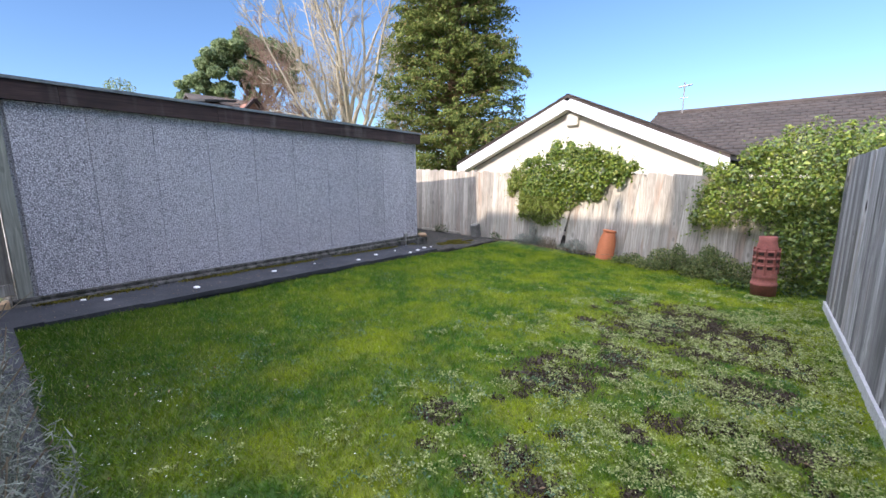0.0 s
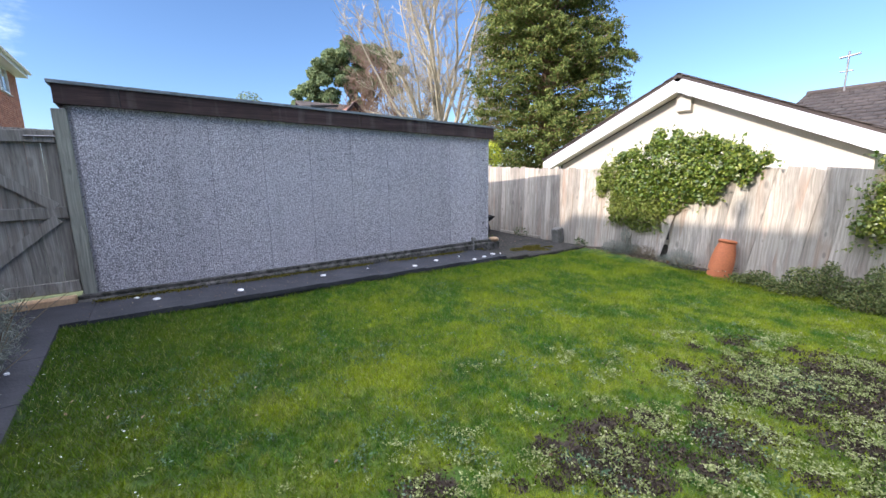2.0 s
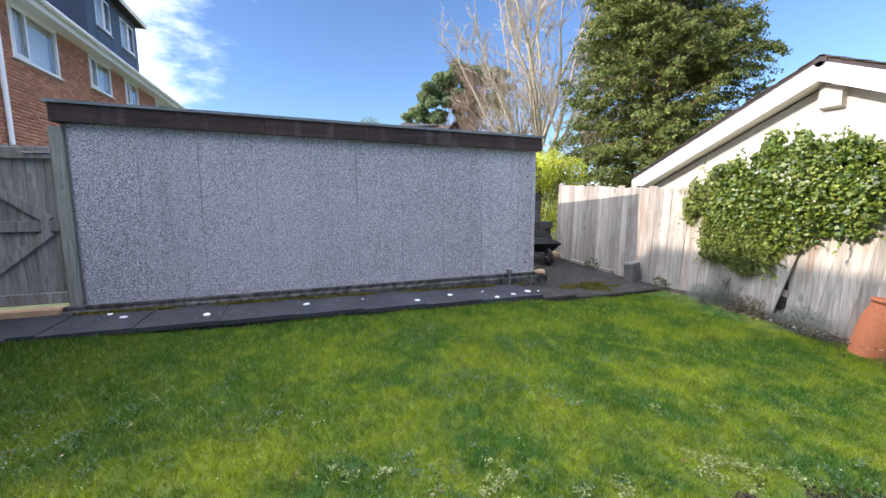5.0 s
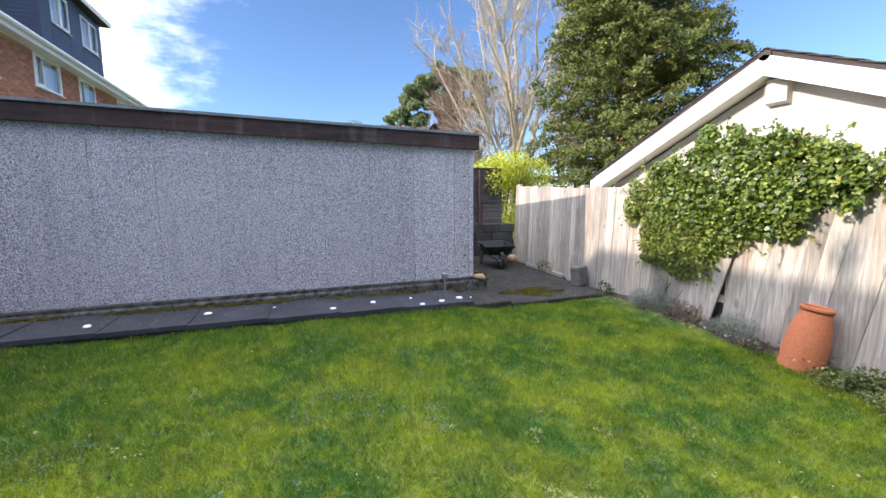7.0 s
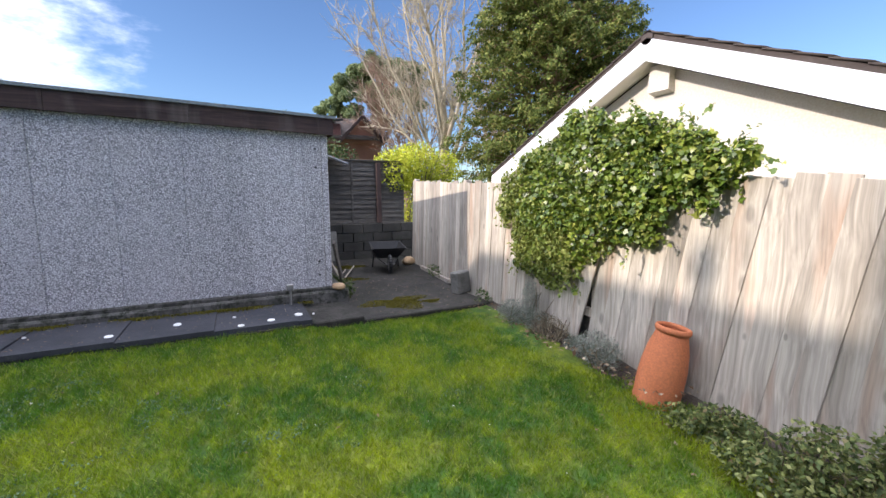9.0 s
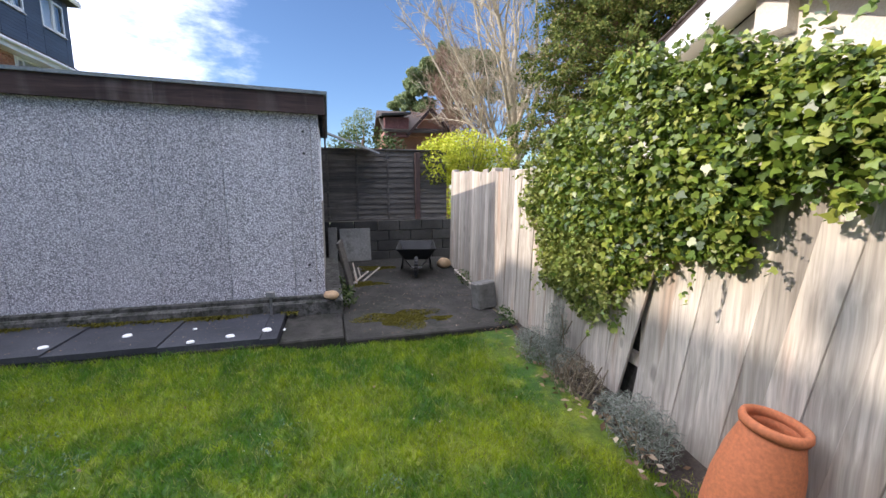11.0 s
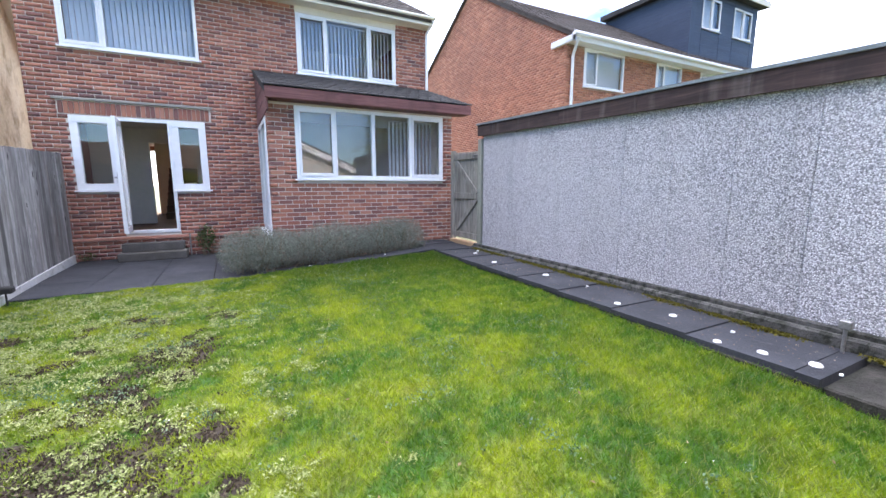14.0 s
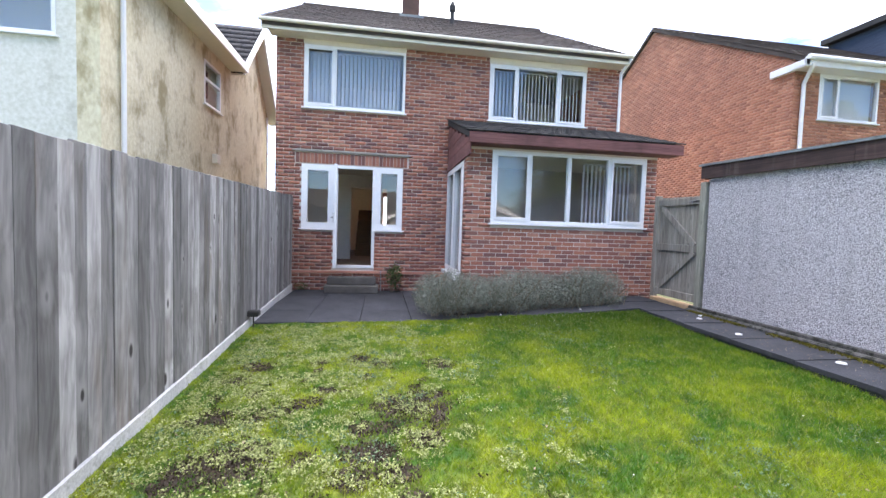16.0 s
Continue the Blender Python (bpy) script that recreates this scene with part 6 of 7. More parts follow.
part("tray", bm, M_BLACK, barrow, "dented black tray")
for sx in (-1, 1):
    v, f = tubes([[((sx * 0.07, -0.52, 0.19), 0.016), ((sx * 0.2, -0.2, 0.27), 0.016), ((sx * 0.27, 0.45, 0.36), 0.016), ((sx * 0.28, 0.85, 0.52), 0.016)]], 8)
    arrays("handle_rail", v, f, M_BLACK, barrow)
    v, f = tubes([[((sx * 0.25, 0.2, 0.3), 0.014), ((sx * 0.29, 0.3, 0.012), 0.014), ((sx * 0.27, 0.42, 0.012), 0.014), ((sx * 0.26, 0.5, 0.36), 0.014)]], 8)
    arrays("leg", v, f, M_BLACK, barrow)
bm = bmesh.new()
for i in range(20):
    a, b = 2 * math.pi * i / 20, 2 * math.pi * (i + 1) / 20
    rod(bm, (0, -0.52 + 0.155 * math.cos(a), 0.195 + 0.155 * math.sin(a)), (0, -0.52 + 0.155 * math.cos(b), 0.195 + 0.155 * math.sin(b)), 0.038, seg=8)
wheel = part("wheel", bm, M_BLACK, barrow, "black pneumatic tyre", True)
bm = bmesh.new()
rod(bm, (-0.03, -0.52, 0.195), (0.03, -0.52, 0.195), 0.11, seg=18)
rod(bm, (-0.09, -0.52, 0.195), (0.09, -0.52, 0.195), 0.012, seg=8)
part("rim", bm, M_STEEL, wheel, "rusty steel rim")
barrow.matrix_basis = pose(-8.05, 7.62, 0.055, 0, 0, 78) @ Matrix.Diagonal((0.88, 0.88, 0.88, 1))

def lump_mesh(bm, r, seed, squash=0.8):
    bmesh.ops.create_icosphere(bm, subdivisions=3, radius=r)
    for v in bm.verts:
        v.co *= 1 + 0.16 * noise.noise(v.co * (1.6 / r) + Vector((seed, 0, 0)))
        v.co.z *= squash


def stone(name, label, r, at, material, seed, squash=0.6, turn=0, stretch=1.0):
    bm = bmesh.new()
    lump_mesh(bm, r, seed, squash)
    for v in bm.verts:
        v.co.x *= stretch
    ob = part(name, bm, material, None, smooth=True)
    ob.matrix_basis = pose(*at, 0, 0, turn)
    return tagged(ob, label, "stone")


stone("stone", "rounded tan stone on the garage plinth", 0.075, (-5.93, 6.24, 0.295), M_TAN, 3, 0.6, 20, 1.4)
stone("stone", "reddish tan stone by the end of the fence", 0.12, (-8.35, 8.18, 0.13), M_TAN, 5, 0.8, 40)
b = boxed("concrete_lump", (-0.085, -0.12, 0, 0.085, 0.12, 0.31), M_BLOCK, None, "rough upright concrete lump beside the fence", 0.018)
tagged(b, "", "block")
b.matrix_basis = pose(-5.74, 7.93, 0.065, 4, -4, 12)
for k, (dims, m, lab) in enumerate((((0, -0.29, 0, 0.035, 0.29, 0.63), pose(-9.42, 6.72, 0.06, 0, -9, 3), "old pale panel leaning on the block wall"), ((0, -0.08, 0, 0.05, 0.08, 0.66), pose(-9.38, 6.3, 0.06, 0, -7, -3), "short grey post leaning on the block wall"), ((0, -0.085, 0, 0.035, 0.085, 0.75), pose(-6.85, 6.5, 0.055, 14, -8, 70), "grey plank leaning on the garage end"))):
    b = boxed("timber_sheet" if k == 0 else "loose_plank", dims, M_BLOCK if k < 2 else M_LAP, None, lab, 0.006)
    tagged(b, "", "panel" if k == 0 else "plank")
    b.matrix_basis = m
rr = random.Random(77)
for i in range(5):
    bm = bmesh.new()
    a = Vector((-7.5 + rr.uniform(-0.3, 0.2), 6.55 + rr.uniform(-0.1, 0.2), 0.07))
    q = a + Vector((rr.uniform(-0.7, -0.3), rr.uniform(-0.1, 0.35), rr.uniform(0.02, 0.3)))
    beam(bm, a, q, 0.018, 0.018)
    tagged(part("stick", bm, M_PALEWOOD), "thin pale stick lying behind the garage", "stick", "sticks behind the garage")
bm = bmesh.new()
beam(bm, (-6.4, 8.08, 0.09), (-7.8, 8.22, 0.09), 0.05, 0.06)
tagged(part("loose_plank", bm, M_PALEWOOD), "grey timber rail lying along the fence foot", "plank")
stake = thing("ground_stake", "short grey metal stake beside the path", "stake", (-5.83, 5.65, 0.15))
bm = bmesh.new()
rod(bm, (-5.83, 5.65, 0.1), (-5.83, 5.65, 0.38), 0.014)
part("shaft", bm, M_STEEL, stake)
boxed("head", (-5.86, 5.61, 0.33, -5.8, 5.69, 0.4), M_STEEL, stake, "", 0.008)
# moss on the apron
for x, y, r, seed in ((-5.62, 6.93, 0.52, 1), (-5.5, 7.35, 0.14, 2), (-8.6, 7.0, 0.4, 3), (-7.4, 6.75, 0.3, 4)):
    g = np.random.default_rng(seed)
    nn = int(9000 * r)
    w, q = g.uniform(0, 2 * np.pi, nn), g.uniform(0, 1, nn) ** 0.7
    edge = r * (0.75 + 0.25 * np.sin(3 * w + seed) + 0.12 * np.sin(7 * w))
    zb = 0.07 if x > -6.35 else 0.055
    c = np.stack([x + 0.72 * q * edge * np.cos(w), y + q * edge * np.sin(w), zb + 0.012 * (1 - q)], 1)
    ob = thing("moss_patch", "olive-brown moss cushion on the concrete", "moss", (x, y, zb))
    scatter("moss", c, np.tile((0, 0, 1.0), (nn, 1)), 0.022, M_MOSS, ob, "leaf", "", seed, 0.0, 0.3)
g = np.random.default_rng(12)
nn = 9000
yy = g.uniform(0.3, 5.9, nn)
keep = np.array([noise.noise((q * 1.7, 0, 2)) for q in yy]) + g.uniform(-0.3, 0.3, nn) > -0.05
yy = yy[keep]
c = np.stack([-5.875 + np.abs(g.normal(size=len(yy))) * 0.05, yy, np.interp(yy, [-1.0, 0.9, 2.7, 4.1, 5.8], [0.25, 0.225, 0.205, 0.18, 0.15]) + 0.008], 1)
ob = thing("moss_strip", "dark moss and grit along the plinth foot", "moss", (-5.86, 3, 0.2))
scatter("moss", c, np.tile((0, 0, 1.0), (len(c), 1)), 0.03, M_MOSS, ob, "leaf", "", 13, 0.0, 0.3)
c = np.stack([g.uniform(-9.3, -5.15, 520), g.uniform(6.4, 8.0, 520), np.full(520, 0.075)], 1)
c[:, 2] = np.where(c[:, 0] > -6.35, 0.078, 0.062)
grit = scatter("apron_debris", c, np.tile((0, 0, 1.0), (len(c), 1)), 0.024, M_LITTER, None, "leaf", "grit and leaf crumbs on the concrete apron", 23, 0.0, 0.8)
tagged(grit, "", "leaves")
# white pebbles along the path
for x, y, r in ((-5.34, 5.67, 0.05), (-5.24, 5.39, 0.036), (-5.16, 5.11, 0.034), (-5.5, 5.05, 0.018), (-5.45, 4.55, 0.042), (-5.29, 4.05, 0.042), (-5.55, 3.4, 0.018), (-5.5, 2.72, 0.042), (-5.38, 1.68, 0.042), (-5.55, 0.86, 0.042), (-5.72, 0.68, 0.03), (-4.2, -0.05, 0.02), (-2.9, -0.1, 0.02), (-5.3, 5.82, 0.014)):
    bm = bmesh.new()
    bmesh.ops.create_cone(bm, cap_ends=True, segments=14, radius1=r * 0.85, radius2=r * 0.7, depth=0.012)
    for v in bm.verts:
        v.co.x *= 1.15 + 0.1 * math.sin(x * 50)
    ob = part("pebble", bm, M_STONE, None)
    zz = path_z(y) if x < -5 else 0.03 + 0.052 * (-2.27 - x) / 0.715
    ob.matrix_basis = pose(x, y, zz + 0.009, 0, 0, x * 500 % 180)
    tagged(ob, "flat white pebble lying on the path", "pebble", "pebbles on the path")
# garden spotlight by the patio
spot = thing("garden_spotlight", "small black garden spotlight at the fence foot", "light", (0.68, 0.25, 0))
bm = bmesh.new()
rod(bm, (0.66, 0.25, -0.05), (0.66, 0.25, 0.15), 0.01)
part("spike", bm, M_BLACK, spot)
bm = bmesh.new()
box(bm, 0.58, 0.2, 0.14, 0.74, 0.32, 0.22, 0.015)
part("lamp_head", bm, M_BLACK, spot)
pipe = thing("standpipe", "thin grey pipe beside the back step", "pipe", (-0.98, -2.86, 0))
bm = bmesh.new()
rod(bm, (-1.03, -2.86, 0), (-1.03, -2.86, 0.45), 0.015)
part("pipe", bm, M_STEEL, pipe)

# ---- trees ----
def bare_tree(label, at, height, spread, seed, stems, material, counts=(9, 8, 5), fork=3.2, girth=0.3, lean=(0.0, 0.0)):
    """A leafless tree: one trunk, a fan of limbs from the fork, and three orders of ever finer twigs."""
    rr = random.Random(seed)
    tree = thing("bare_tree", label, "tree", at)
    base = Vector(at)
    top = base + Vector((0.1, 0.05, fork * 1.5))
    trunk = [(base, girth * 1.15), (base + Vector((0.04, 0, fork * 0.5)), girth * 0.9), (base + Vector((0.02, 0.03, fork)), girth * 0.75), (top, girth * 0.5)]
    limbs = []
    for i in range(stems):
        w = 2 * math.pi * (i * 0.618) + rr.uniform(-0.3, 0.3)
        tilt = spread * (0.06 + 0.94 * (i / (stems - 1)) ** 1.1)
        start = base.lerp(top, rr.uniform(0.3, 0.98))
        limbs.append(limb(rr, start, (math.cos(w) * tilt + lean[0], math.sin(w) * tilt + lean[1], 1), height * rr.uniform(0.72, 1.0) * (1 - 0.25 * tilt), girth * rr.uniform(0.24, 0.44), 0.16, 12, 0.05))
    v, f = tubes([trunk] + limbs, 8)
    arrays("trunk", v, f, material, tree, "forking trunk and limbs", "", True)
    rows, level = [], limbs
    for order, count in enumerate(counts):
        nxt = []
        for line in level:
            reach = (line[-1][0] - line[0][0]).length
            for i in range(count):
                k = rr.uniform(0.22, 0.97)
                a = min(len(line) - 2, int(k * (len(line) - 1)))
                p, r = line[a]
                d = (line[a + 1][0] - p).normalized()
                side = d.orthogonal().normalized()
                side.rotate(Matrix.Rotation(rr.uniform(0, 2 * math.pi), 3, d))
                length = max(0.5, reach * (0.36, 0.42, 0.5)[order] * rr.uniform(0.5, 1.2) * (1.15 - 0.5 * k))
                nxt.append(limb(rr, p, d * 0.55 + side * 0.5 + Vector((0, 0, 0.12)), length, max((0.03, 0.018, 0.012)[order], r * 0.5), 0.16, (6, 5, 4)[order], 0.03))
        rows += nxt
        level = nxt
    v, f = tubes(rows, 3)
    arrays("crown", v, f, material, tree, "fine leafless twigs", "stuff")
    return tree


bare_tree("tall leafless tree with pale many-stemmed limbs", (-19.7, 14.7, -0.3), 13.0, 0.66, 61, 15, M_BARK, (9, 7, 4), 3.8, 0.32)
M_RUSSET = surface("russet_twig", (0.22, 0.14, 0.1), (0.32, 0.22, 0.16), 2.0, 20.0, 0.9, 0.0)
bare_tree("russet leafless shrub-like tree behind the garden", (-24.5, 14.6, -0.3), 10.4, 0.95, 62, 15, M_RUSSET, (8, 7, 5), 1.6, 0.16, (-0.2, -0.12))
bare_tree("small grey leafless tree", (-17.3, 15.9, -0.3), 7.5, 0.4, 63, 8, M_BARK, (7, 6, 4), 2.0, 0.12)
bare_tree("distant leafless tree over the garage roof", (-40, 3.6, -0.3), 6.2, 0.6, 64, 8, M_RUSSET, (6, 6, 3), 2.0, 0.14)


def conifer(label, at, height, radius, seed, boughs, sprays):
    """A dense cypress: tiers of boughs that rise and then droop at the tip, each with flat feathered fans."""
    rr = random.Random(seed)
    g = np.random.default_rng(seed)
    tree = thing("conifer", label, "tree", at)
    base = Vector(at)
    v, f = tubes([[(base, 0.35), (base + Vector((0, 0, height * 0.5)), 0.2), (base + Vector((0, 0, height)), 0.02)]], 8)
    arrays("trunk", v, f, M_PINEBARK, tree)
    rows, cs, ds = [], [], []
    for i in range(boughs):
        k = rr.random() ** 0.9
        z = 0.3 + k * (height - 0.5)
        length = radius * (1 - k) ** 0.68 * min(1.0, 0.72 + k * 1.6) * rr.uniform(0.72, 1.05)
        w = rr.uniform(0, 2 * math.pi)
        line = limb(rr, base + Vector((0, 0, z - 0.25 * length)), (math.cos(w), math.sin(w), 0.4), length * 1.05, 0.035, 0.07, 6, -0.06)
        rows.append(line)
        for j in range(12):
            t = rr.uniform(0.12, 1.0) ** 0.8
            a = min(5, int(t * 6))
            p = line[a][0].lerp(line[a + 1][0], min(1.0, t * 6 - a))
            d = (line[a + 1][0] - line[a][0]).normalized()
            turn = rr.choice((-1, 1)) * rr.uniform(0.15, 0.95)
            way = Vector((d.x * math.cos(turn) - d.y * math.sin(turn), d.x * math.sin(turn) + d.y * math.cos(turn), d.z + rr.uniform(-0.3, 0.1))).normalized()
            reach = rr.uniform(0.45, 0.95) * (1.15 - 0.5 * t)
            u = g.uniform(0, 1, sprays)
            q = np.array(p) + np.outer(u * reach, np.array(way)) + g.normal(size=(sprays, 3)) * (np.array((0.075, 0.075, 0.05)) * (1.2 - 0.6 * u[:, None]))
            q[:, 2] -= 0.16 * u ** 2
            cs.append(q)
            ds.append(np.tile((way.x * 0.7, way.y * 0.7, 0.55), (sprays, 1)))
    v, f = tubes(rows, 4)
    arrays("branchwork", v, f, M_PINEBARK, tree, "", "stuff")
    scatter("foliage", np.concatenate(cs), np.concatenate(ds), 0.11, M_CONIFER, tree, "spray", "drooping green cypress sprays", seed, 0.35, 0.5)
    return tree


conifer("tall dense green conifer with drooping sprays", (-12.9, 15.9, -0.6), 18.5, 4.6, 71, 1050, 30)


def pine(label, at, height, seed, lumps, n):
    rr = random.Random(seed)
    tree = thing("pine_tree", label, "tree", at)
    base = Vector(at)
    topv = base + Vector((0.6, 0.4, height * 0.8))
    rows = [[(base, 0.4), (base + Vector((0.2, 0, height * 0.45)), 0.3), (topv, 0.12)]]
    for l in lumps[:14]:
        c = Vector(l[:3])
        k = rr.uniform(0.4, 0.85)
        s = base.lerp(topv, k)
        rows.append([(s, 0.13), (s.lerp(c, 0.5) + Vector((0, 0, -0.3)), 0.09), (c, 0.03)])
    v, f = tubes(rows, 7)
    arrays("trunk", v, f, M_PINEBARK, tree, "reddish pine trunk and limbs")
    c, d = blob_points(n, lumps, seed, 0.5)
    scatter("foliage", c, d, 0.2, M_PINE, tree, "spray", "blue-green needle clumps", seed, 0.0, 0.5)
    return tree


PX, PY = -33.0, 15.2
rr = random.Random(81)
lumps = []
for dx, dz, r in ((-4.2, 7.0, 1.0), (-3.4, 8.2, 1.3), (-2.4, 9.2, 1.5), (-1.2, 10.2, 1.6), (0.2, 10.6, 1.7), (1.5, 10.3, 1.6), (2.7, 9.8, 1.3), (-2.0, 7.4, 1.4), (-0.4, 8.6, 1.5), (1.2, 8.2, 1.5), (2.6, 8.0, 1.3), (-3.6, 6.4, 0.9), (0.2, 6.6, 1.0), (3.4, 8.8, 0.9)):
    # spread across the line of sight from the garden
    lumps.append((PX + dx * 0.42, PY + 0.4 + dx * 0.95, dz + 0.45 + 0.18 * (dx + 2), r * 0.68, r * 0.68, r * 0.42))
for l in list(lumps):
    for i in range(8):
        s = l[3] * rr.uniform(0.3, 0.6)
        lumps.append((l[0] + rr.uniform(-1.1, 1.1) * l[3], l[1] + rr.uniform(-1.1, 1.1) * l[3], l[2] + rr.uniform(-0.9, 0.7) * l[3], s, s, s * 0.7))
pine("broad Scots pine with layered needle clumps", (PX, PY, -0.3), 10.5, 82, lumps, 70000)
pine("small distant pine above the roofs", (-46, 9.6, -0.3), 9.0, 83, [(-46, 9.2, 8.2, 1.4, 1.4, 0.9), (-46, 10.2, 9.2, 1.1, 1.1, 0.8), (-46, 8.6, 7.2, 1.0, 1.0, 0.6)], 1500)

# golden bush and hedge behind the back boundary
gold = thing("golden_bush", "bright yellow-green privet bush over the fence", "bush", (-10.4, 8.9, -0.3))
gl = [(-10.2, 8.7, 2.1, 0.75, 0.6, 0.5), (-10.5, 9.3, 2.2, 0.8, 0.6, 0.55), (-9.8, 8.45, 1.95, 0.45, 0.45, 0.45), (-10.6, 9.0, 1.2, 0.8, 0.8, 1.2), (-10.3, 9.9, 2.1, 0.6, 0.5, 0.45)]
c, d = blob_points(13000, gl, 91)
d = d * 0.8 + np.array((0.2, -0.1, 0.3))
scatter("leaves", c, d, 0.075, M_GOLD, gold, "leaf", "", 91, 0.0, 0.5)
rr = random.Random(92)
rows = [limb(rr, (-10.4, 8.9, -0.3), (rr.uniform(-0.35, 0.35), rr.uniform(-0.35, 0.35), 1), 2.7, 0.03, 0.1, 6) for i in range(9)]
rows += [limb(rr, (-9.9, 9.2, 1.4), (rr.uniform(-0.1, 0.3), rr.uniform(-0.1, 0.4), 1), 1.7, 0.008, 0.12, 6) for i in range(7)]
v, f = tubes(rows, 4)
arrays("woody_growth", v, f, M_TWIG, gold, "", "stuff")
dark = thing("evergreen_bush", "dark green rounded evergreen bush behind the panels", "bush", (-12.5, 7.3, -0.3))
c, d = blob_points(4200, [(-12.5, 7.2, 2.35, 0.75, 0.75, 0.75), (-12.4, 6.7, 2.2, 0.6, 0.5, 0.65), (-12.4, 7.8, 2.25, 0.6, 0.5, 0.65), (-12.4, 7.3, 0.9, 0.8, 0.8, 1.2)], 93)
scatter("leaves", c, d, 0.1, M_SHRUB, dark, "leaf", "", 93, 0.0, 0.5)
v, f = tubes([limb(rr, (-12.5, 7.3, -0.3), (rr.uniform(-0.2, 0.2), rr.uniform(-0.2, 0.2), 1), 2.4, 0.05, 0.08, 5) for i in range(4)], 5)
arrays("woody_growth", v, f, M_TWIG, dark, "", "stuff")
back = thing("mixed_hedge", "distant mixed hedge behind the far fence", "hedge", (-14, 13, -0.3))
c, d = blob_points(9000, [(-15.5 + 1.4 * i, 12.6 + 0.9 * i + rr.uniform(-0.4, 0.4), 0.9 + rr.uniform(-0.3, 0.5), 1.1, 0.9, 1.4) for i in range(7)], 94)
scatter("leaves", c, d, 0.14, M_SHRUB, back, "leaf", "", 94, 0.0, 0.4)

# ---- house with a brown roof, far behind the garage ----
far = thing("far_house", "distant brick house with a dark brown tiled roof", "house", (-27, 11, -0.3))
bm = bmesh.new()
wall(bm, "y", -30, -26, 9.6, 13.5, -0.3, 4.9)
prism(bm, [(-25.6, 11.0, 4.6), (-25.6, 13.4, 4.6), (-25.6, 12.2, 6.0)], (-2, 0, 0))
part("wall", bm, M_PINKBRICK, far, "pinkish brick wall")
bm = bmesh.new()
prism(bm, [(-25.3, 9.4, 4.75), (-25.3, 13.9, 4.75), (-28.2, 13.9, 6.3), (-28.2, 9.4, 6.3)], (0, 0, 0.15))
prism(bm, [(-31, 9.4, 4.75), (-31, 13.9, 4.75), (-28.2, 13.9, 6.3), (-28.2, 9.4, 6.3)], (0, 0, 0.15))
part("roof", bm, M_TILE, far, "dark brown roof")
bm = bmesh.new()
beam(bm, (-25.4, 10.8, 4.6), (-25.4, 12.2, 6.12), 0.3, 0.16)
beam(bm, (-25.4, 12.2, 6.12), (-25.4, 13.6, 4.6), 0.3, 0.16)
part("barge_board", bm, M_FASCIA, far)
boxed("loft_front", (-25.7, 9.5, 4.5, -25.4, 10.9, 5.6), M_MAROON, far, "dark maroon clad loft front", 0.02)
bm = bmesh.new()
prism(bm, [(-25.1, 9.3, 5.6), (-25.1, 11.0, 5.75), (-28, 11.0, 6.1), (-28, 9.3, 5.95)], (0, 0, 0.12))
part("loft_roof", bm, M_DARKTILE, far)

# ---- grass ----
def grass():
    g = np.random.default_rng(7)
    n = 380000
    x, y = g.uniform(-5.12, 0.75, n), 0.12 + 7.85 * g.uniform(0, 1, n)
    xf = np.where(y > 0, 0.745 - 0.045 * y, 0.745)
    ok = x < xf - 0.03
    x, y = x[ok], y[ok]
    bare = np.max(np.stack([np.exp(-((x - a) ** 2 + (y - b) ** 2) / (r * r)) for a, b, r in BARE]), 0)
    patch = np.array([noise.noise((a * 5, b * 5, 0)) + 0.6 * noise.noise((a * 13, b * 13, 4)) for a, b in zip(x, y)])
    keep = g.uniform(0, 1, len(x)) > np.clip(bare * 1.1 + patch * 1.25 - 0.2, 0, 0.96)
    x, y, patch = x[keep], y[keep], patch[keep]
    z = np.interp(x, [-5.2, -4.0, -3.0, -2.0, 0.0, 0.9], [0.115, 0.055, 0.01, -0.02, -0.03, -0.03])
    z = z + np.maximum(0, 2 - y) / 2 * np.interp(x, [-5.0, -3.0, -1.3, 0.5], [0.085, 0.1, 0.055, 0.03]) - 0.013 * np.maximum(0, y - 3)
    z = z - 0.055 * np.clip((y - 5.75) / 0.25, 0, 1) * np.clip((-4.6 - x) / 0.45, 0, 1)
    z = z + np.array([0.018 * noise.noise((a * 2.2, b * 2.2, 0)) + 0.008 * noise.noise((a * 7, b * 7, 3)) for a, b in zip(x, y)])
    m = len(x)
    h = (0.022 + 0.02 * g.uniform(0, 1, m)) * (1 + 0.5 * np.clip(patch, -0.5, 1)) * np.interp(x, [-5, -3, 0], [1.35, 1.15, 0.75])
    w = g.uniform(0.0025, 0.0055, m)
    a, t = g.uniform(0, 2 * np.pi, m), g.uniform(0, 2 * np.pi, m)
    lean = h * g.uniform(0.2, 1.2, m)
    p = np.stack([x, y, z - 0.004], 1)
    side = np.stack([np.cos(a) * w, np.sin(a) * w, np.zeros(m)], 1)
    tip = p + np.stack([np.cos(t) * lean, np.sin(t) * lean, h], 1)
    v = np.stack([p - side, p + side, tip], 1).reshape(-1, 3)
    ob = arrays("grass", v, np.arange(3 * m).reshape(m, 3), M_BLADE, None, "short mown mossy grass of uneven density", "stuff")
    tagged(ob, "", "grass")


grass()


def lawn_point(g, n, x0, x1, y0, y1):
    x, y = g.uniform(x0, x1, n), g.uniform(y0, y1, n)
    z = np.array([lawn_z(a, b) + 0.018 * noise.noise((a * 2.2, b * 2.2, 0)) for a, b in zip(x, y)])
    return np.stack([x, y, z + 0.018], 1)


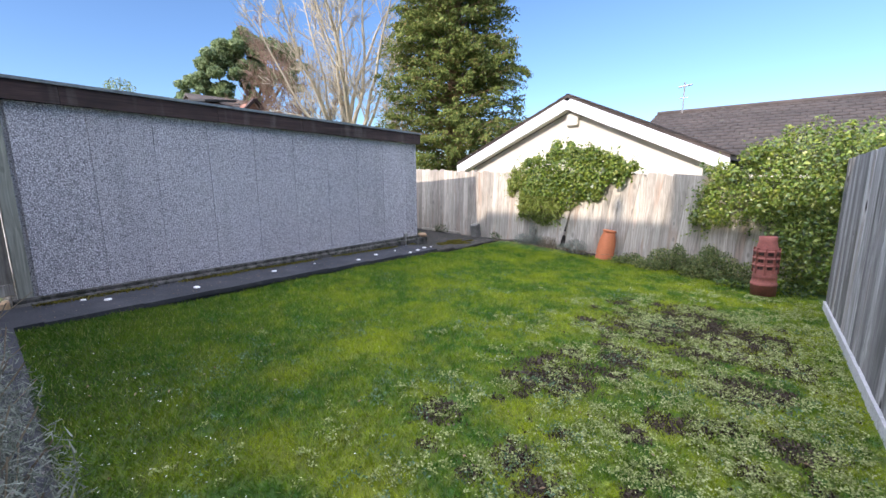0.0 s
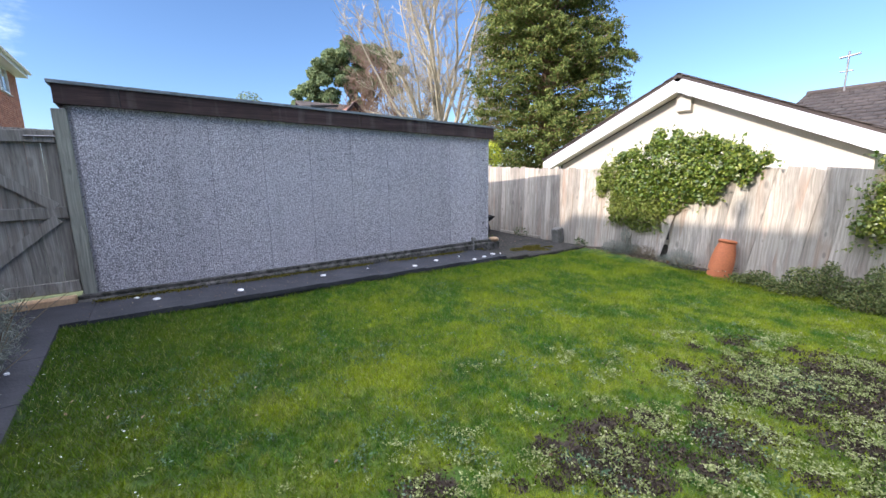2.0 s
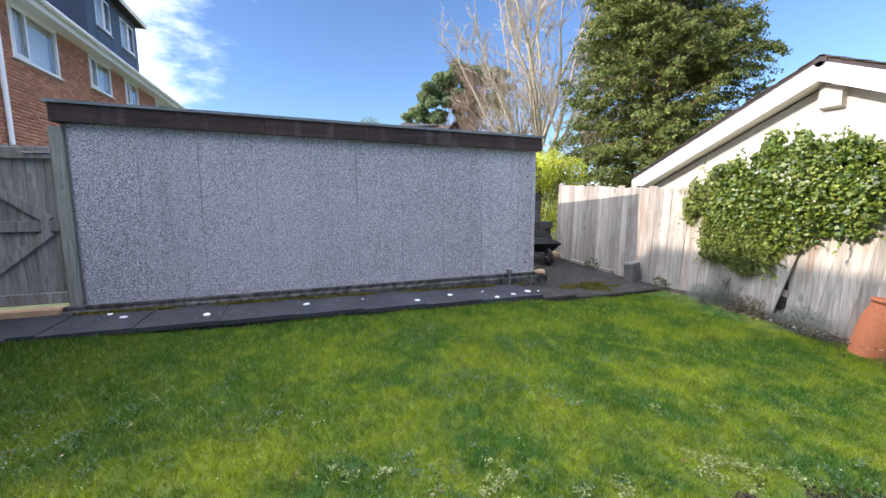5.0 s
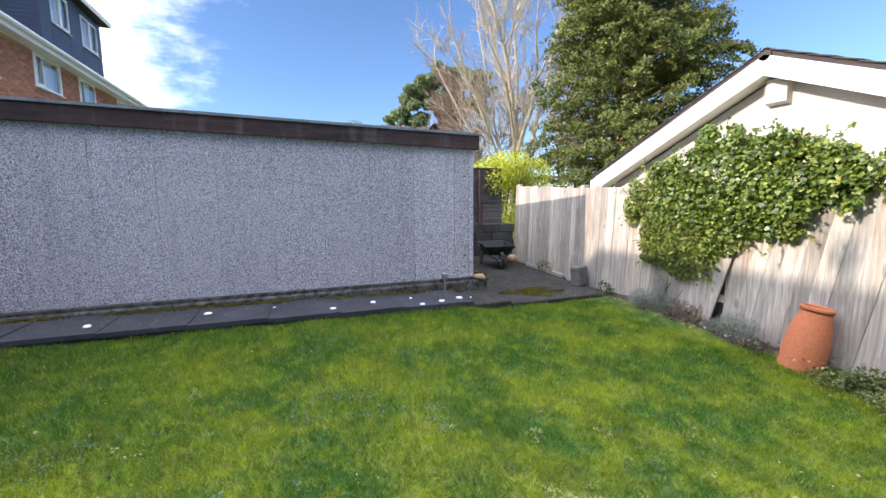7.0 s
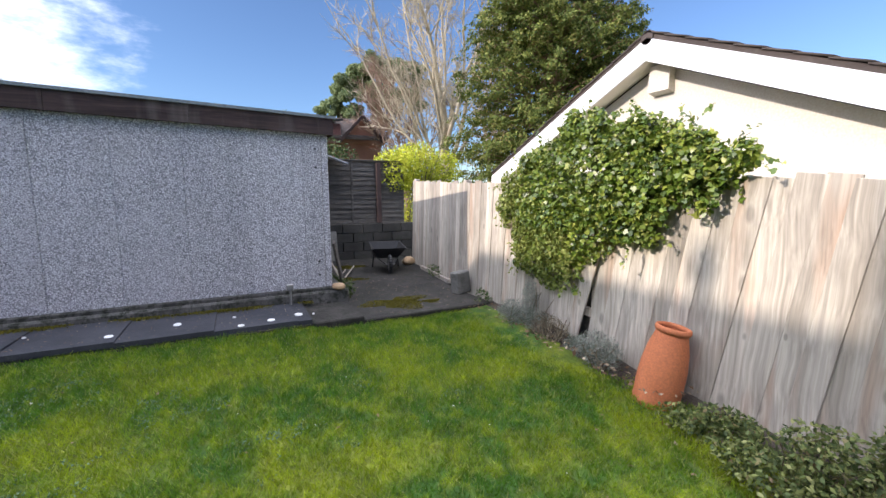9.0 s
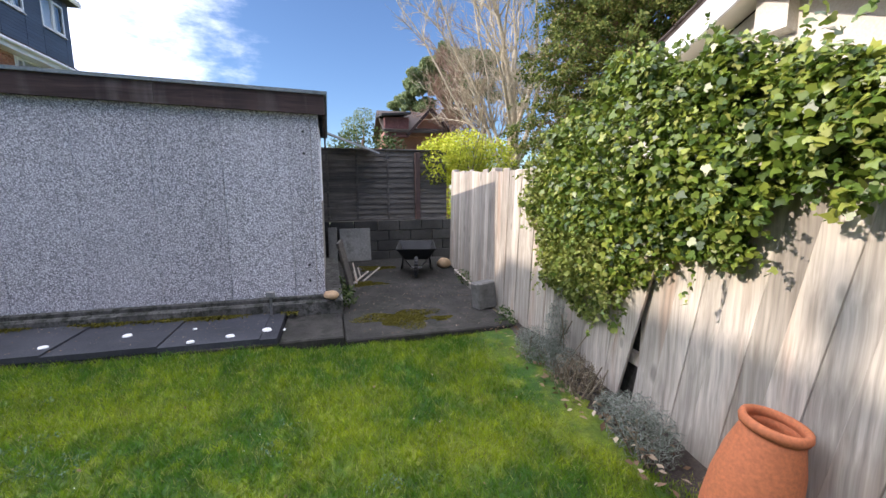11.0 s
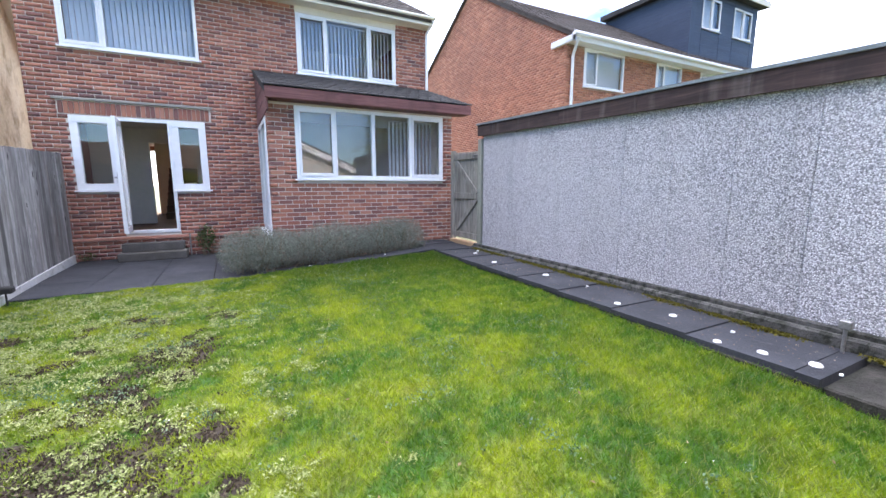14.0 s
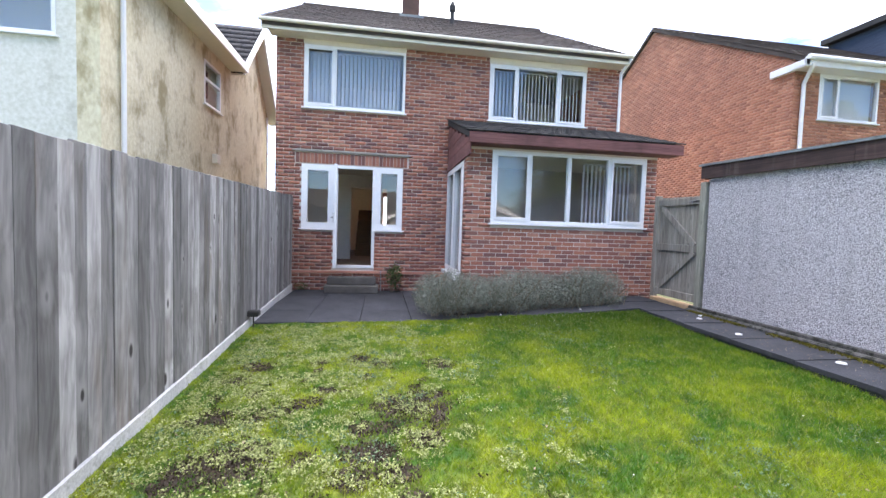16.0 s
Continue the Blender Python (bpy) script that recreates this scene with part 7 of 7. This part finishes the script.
def tufts(name, label, material, seed, count, leaves, spread, size, centre_x, freq, cut):
    """Small leafy tufts through the lawn, gathered in drifts."""
    g = np.random.default_rng(seed)
    c = lawn_point(g, count, -4.7, 0.5, 0.3, 6.9)
    f = np.array([noise.noise((p[0] * freq, p[1] * freq, seed)) + 0.7 * noise.noise((p[0] * freq * 3.3, p[1] * freq * 3.3, 5)) for p in c])
    side = np.interp(c[:, 0], *centre_x) + np.interp(c[:, 1], [0, 0.8, 5.4, 6.9], [-0.2, 0.1, 0.05, -0.6])
    c = c[f + side + g.uniform(-0.2, 0.2, len(c)) > cut]
    tall = np.repeat(g.uniform(0.5, 1.3, len(c)), leaves)
    p = np.repeat(c, leaves, 0) + g.normal(size=(len(c) * leaves, 3)) * np.array((spread, spread, 0.006))
    p[:, 2] += 0.016 * tall * g.uniform(0.2, 1.0, len(p)) - 0.008
    ob = scatter(name, p, np.tile((0, 0, 1.0), (len(p), 1)), size, material, None, "leaf", label, seed, 0.0, 0.5)
    tagged(ob, "", "weeds")


M_TUFT = leaf_material("pale_tuft_leaf", [(0.0, (0.15, 0.19, 0.055)), (0.35, (0.3, 0.35, 0.12)), (0.8, (0.48, 0.52, 0.22)), (1.0, (0.64, 0.64, 0.36))], 0.6, 0.3, 0.35)
M_BLUEWEED = leaf_material("bluish_clover_leaf", [(0.0, (0.05, 0.11, 0.045)), (0.5, (0.11, 0.2, 0.095)), (1.0, (0.22, 0.31, 0.19))], 0.5, 0.4, 0.25)
tufts("lawn_weeds", "pale small-leaved weed tufts through the lawn", M_TUFT, 17, 24000, 12, 0.015, 0.019, ([-4.7, -3.0, -1.6, 0.4], [-0.95, -0.8, -0.08, 0.42]), 3.4, 0.2)
tufts("clover_patches", "bluish clover patches in the lawn", M_BLUEWEED, 27, 6000, 10, 0.022, 0.02, ([-4.7, -3.8, -1.6, 0.4], [-0.3, 0.0, 0.05, -0.1]), 1.7, 0.34)
g = np.random.default_rng(33)
M_DAISY = plain("daisy_petal", (0.8, 0.8, 0.76), 0.7)
c = np.concatenate([lawn_point(g, 170, -4.4, 0.3, 0.15, 0.75), lawn_point(g, 60, -4.6, 0.3, 0.8, 6.8)])
c[:, 2] += 0.012
daisies = scatter("daisies", c, np.tile((0, 0, 1.0), (len(c), 1)), 0.014, M_DAISY, None, "leaf", "small white daisies dotted through the lawn", 34, 0.0, 0.9)
tagged(daisies, "", "flowers")
g = np.random.default_rng(37)
M_CRUMB = leaf_material("soil_crumb", [(0.0, (0.025, 0.018, 0.013)), (0.6, (0.08, 0.06, 0.042)), (1.0, (0.16, 0.13, 0.09))], 0.95, 0.1, 0.0)
c = lawn_point(g, 90000, -2.0, 0.5, 1.5, 5.9)
worn = np.array([bareness(p[0], p[1]) + 0.5 * noise.noise((p[0] * 11, p[1] * 11, 2)) for p in c])
c = c[worn + g.uniform(-0.35, 0.3, len(c)) > 0.46]
c[:, 2] -= g.uniform(0.004, 0.02, len(c))
crumbs = scatter("soil_crumbs", c, np.tile((0, 0, 1.0), (len(c), 1)), 0.024, M_CRUMB, None, "leaf", "dark loose soil crumbs on the worn lawn", 38, 0.0, 0.25)
tagged(crumbs, "", "soil")
c = lawn_point(g, 260, -5.0, 0.4, 0.15, 7.6)
litter = scatter("leaf_litter", c, np.tile((0, 0, 1.0), (len(c), 1)), 0.03, M_LITTER, None, "leaf", "scattered dead leaves and daisies on the lawn", 19, 0.0, 0.7)
tagged(litter, "", "leaves")
c = np.stack([g.uniform(-5.1, -2.4, 190), g.uniform(7.62, 8.0, 190), np.full(190, 0.06)], 1)
litter = scatter("leaf_litter", c, np.tile((0, 0, 1.0), (len(c), 1)), 0.05, M_LITTER, None, "leaf", "dead brown leaves on the soil bed", 20, 0.0, 0.6)
tagged(litter, "", "leaves")
c = np.stack([-5.86 + 0.7 * g.uniform(0, 1, 620) ** 1.6, g.uniform(0.2, 5.7, 620), np.zeros(620)], 1)
c[:, 2] = np.interp(c[:, 1], [-1.0, 0.9, 2.7, 4.1, 5.8], [0.25, 0.225, 0.205, 0.18, 0.15]) + 0.006
litter = scatter("path_debris", c, np.tile((0, 0, 1.0), (len(c), 1)), 0.018, M_LITTER, None, "leaf", "crumbs of dead leaf on the path", 22, 0.0, 0.8)
tagged(litter, "", "leaves")

# ---- bricks, last of the structure ----
brickwork(rear, (-6.5, -3.0, 0.0), (1, 0, 0), (0, 1, 0), 7.7, -0.02, 5.24, [(h[0] + 6.5, h[1] + 6.5, h[2] - 0.03, h[3]) for h in HOLES] + [(4.92, 7.31, 2.67, 2.97), (4.2 - 0.14, 7.7, 0.35, 0.42), (0.45, 4.0, -1, 2.9)] + [(h[0] + 6.5, h[1] + 6.5, h[3] - 0.01, 5.3) for h in HOLES[:2]], seed=11)
brickwork(front, (-6.06, -0.95, 0.0), (1, 0, 0), (0, 1, 0), 3.6, -0.05, 2.82, [(KW[0] + 6.06, KW[1] + 6.06, KW[2] - 0.03, KW[3] + 0.1)], picked=lambda u, z: z > 0.3, seed=12)
brickwork(front, (-2.46, -1.22, 0.0), (0, 1, 0), (1, 0, 0), 0.27, -0.05, 2.65, seed=13)
brickwork(ngable, (-10.9, -13.7, 0.0), (0, 1, 0), (1, 0, 0), 10.98, 0.0, 8.9, top=lambda u: 5.86 + 3.2 * (1 - abs(u - 5.5) / 5.5), seed=14, material=M_NEARBRICKS)
brickwork(nrear, (-23.2, -2.72, 0.0), (1, 0, 0), (0, 1, 0), 12.3, 2.0, 5.52, [(h[0] + 23.2, h[1] + 23.2, h[2] - 0.03, 6) for h in NHOLES], seed=15, material=M_NEARBRICKS)
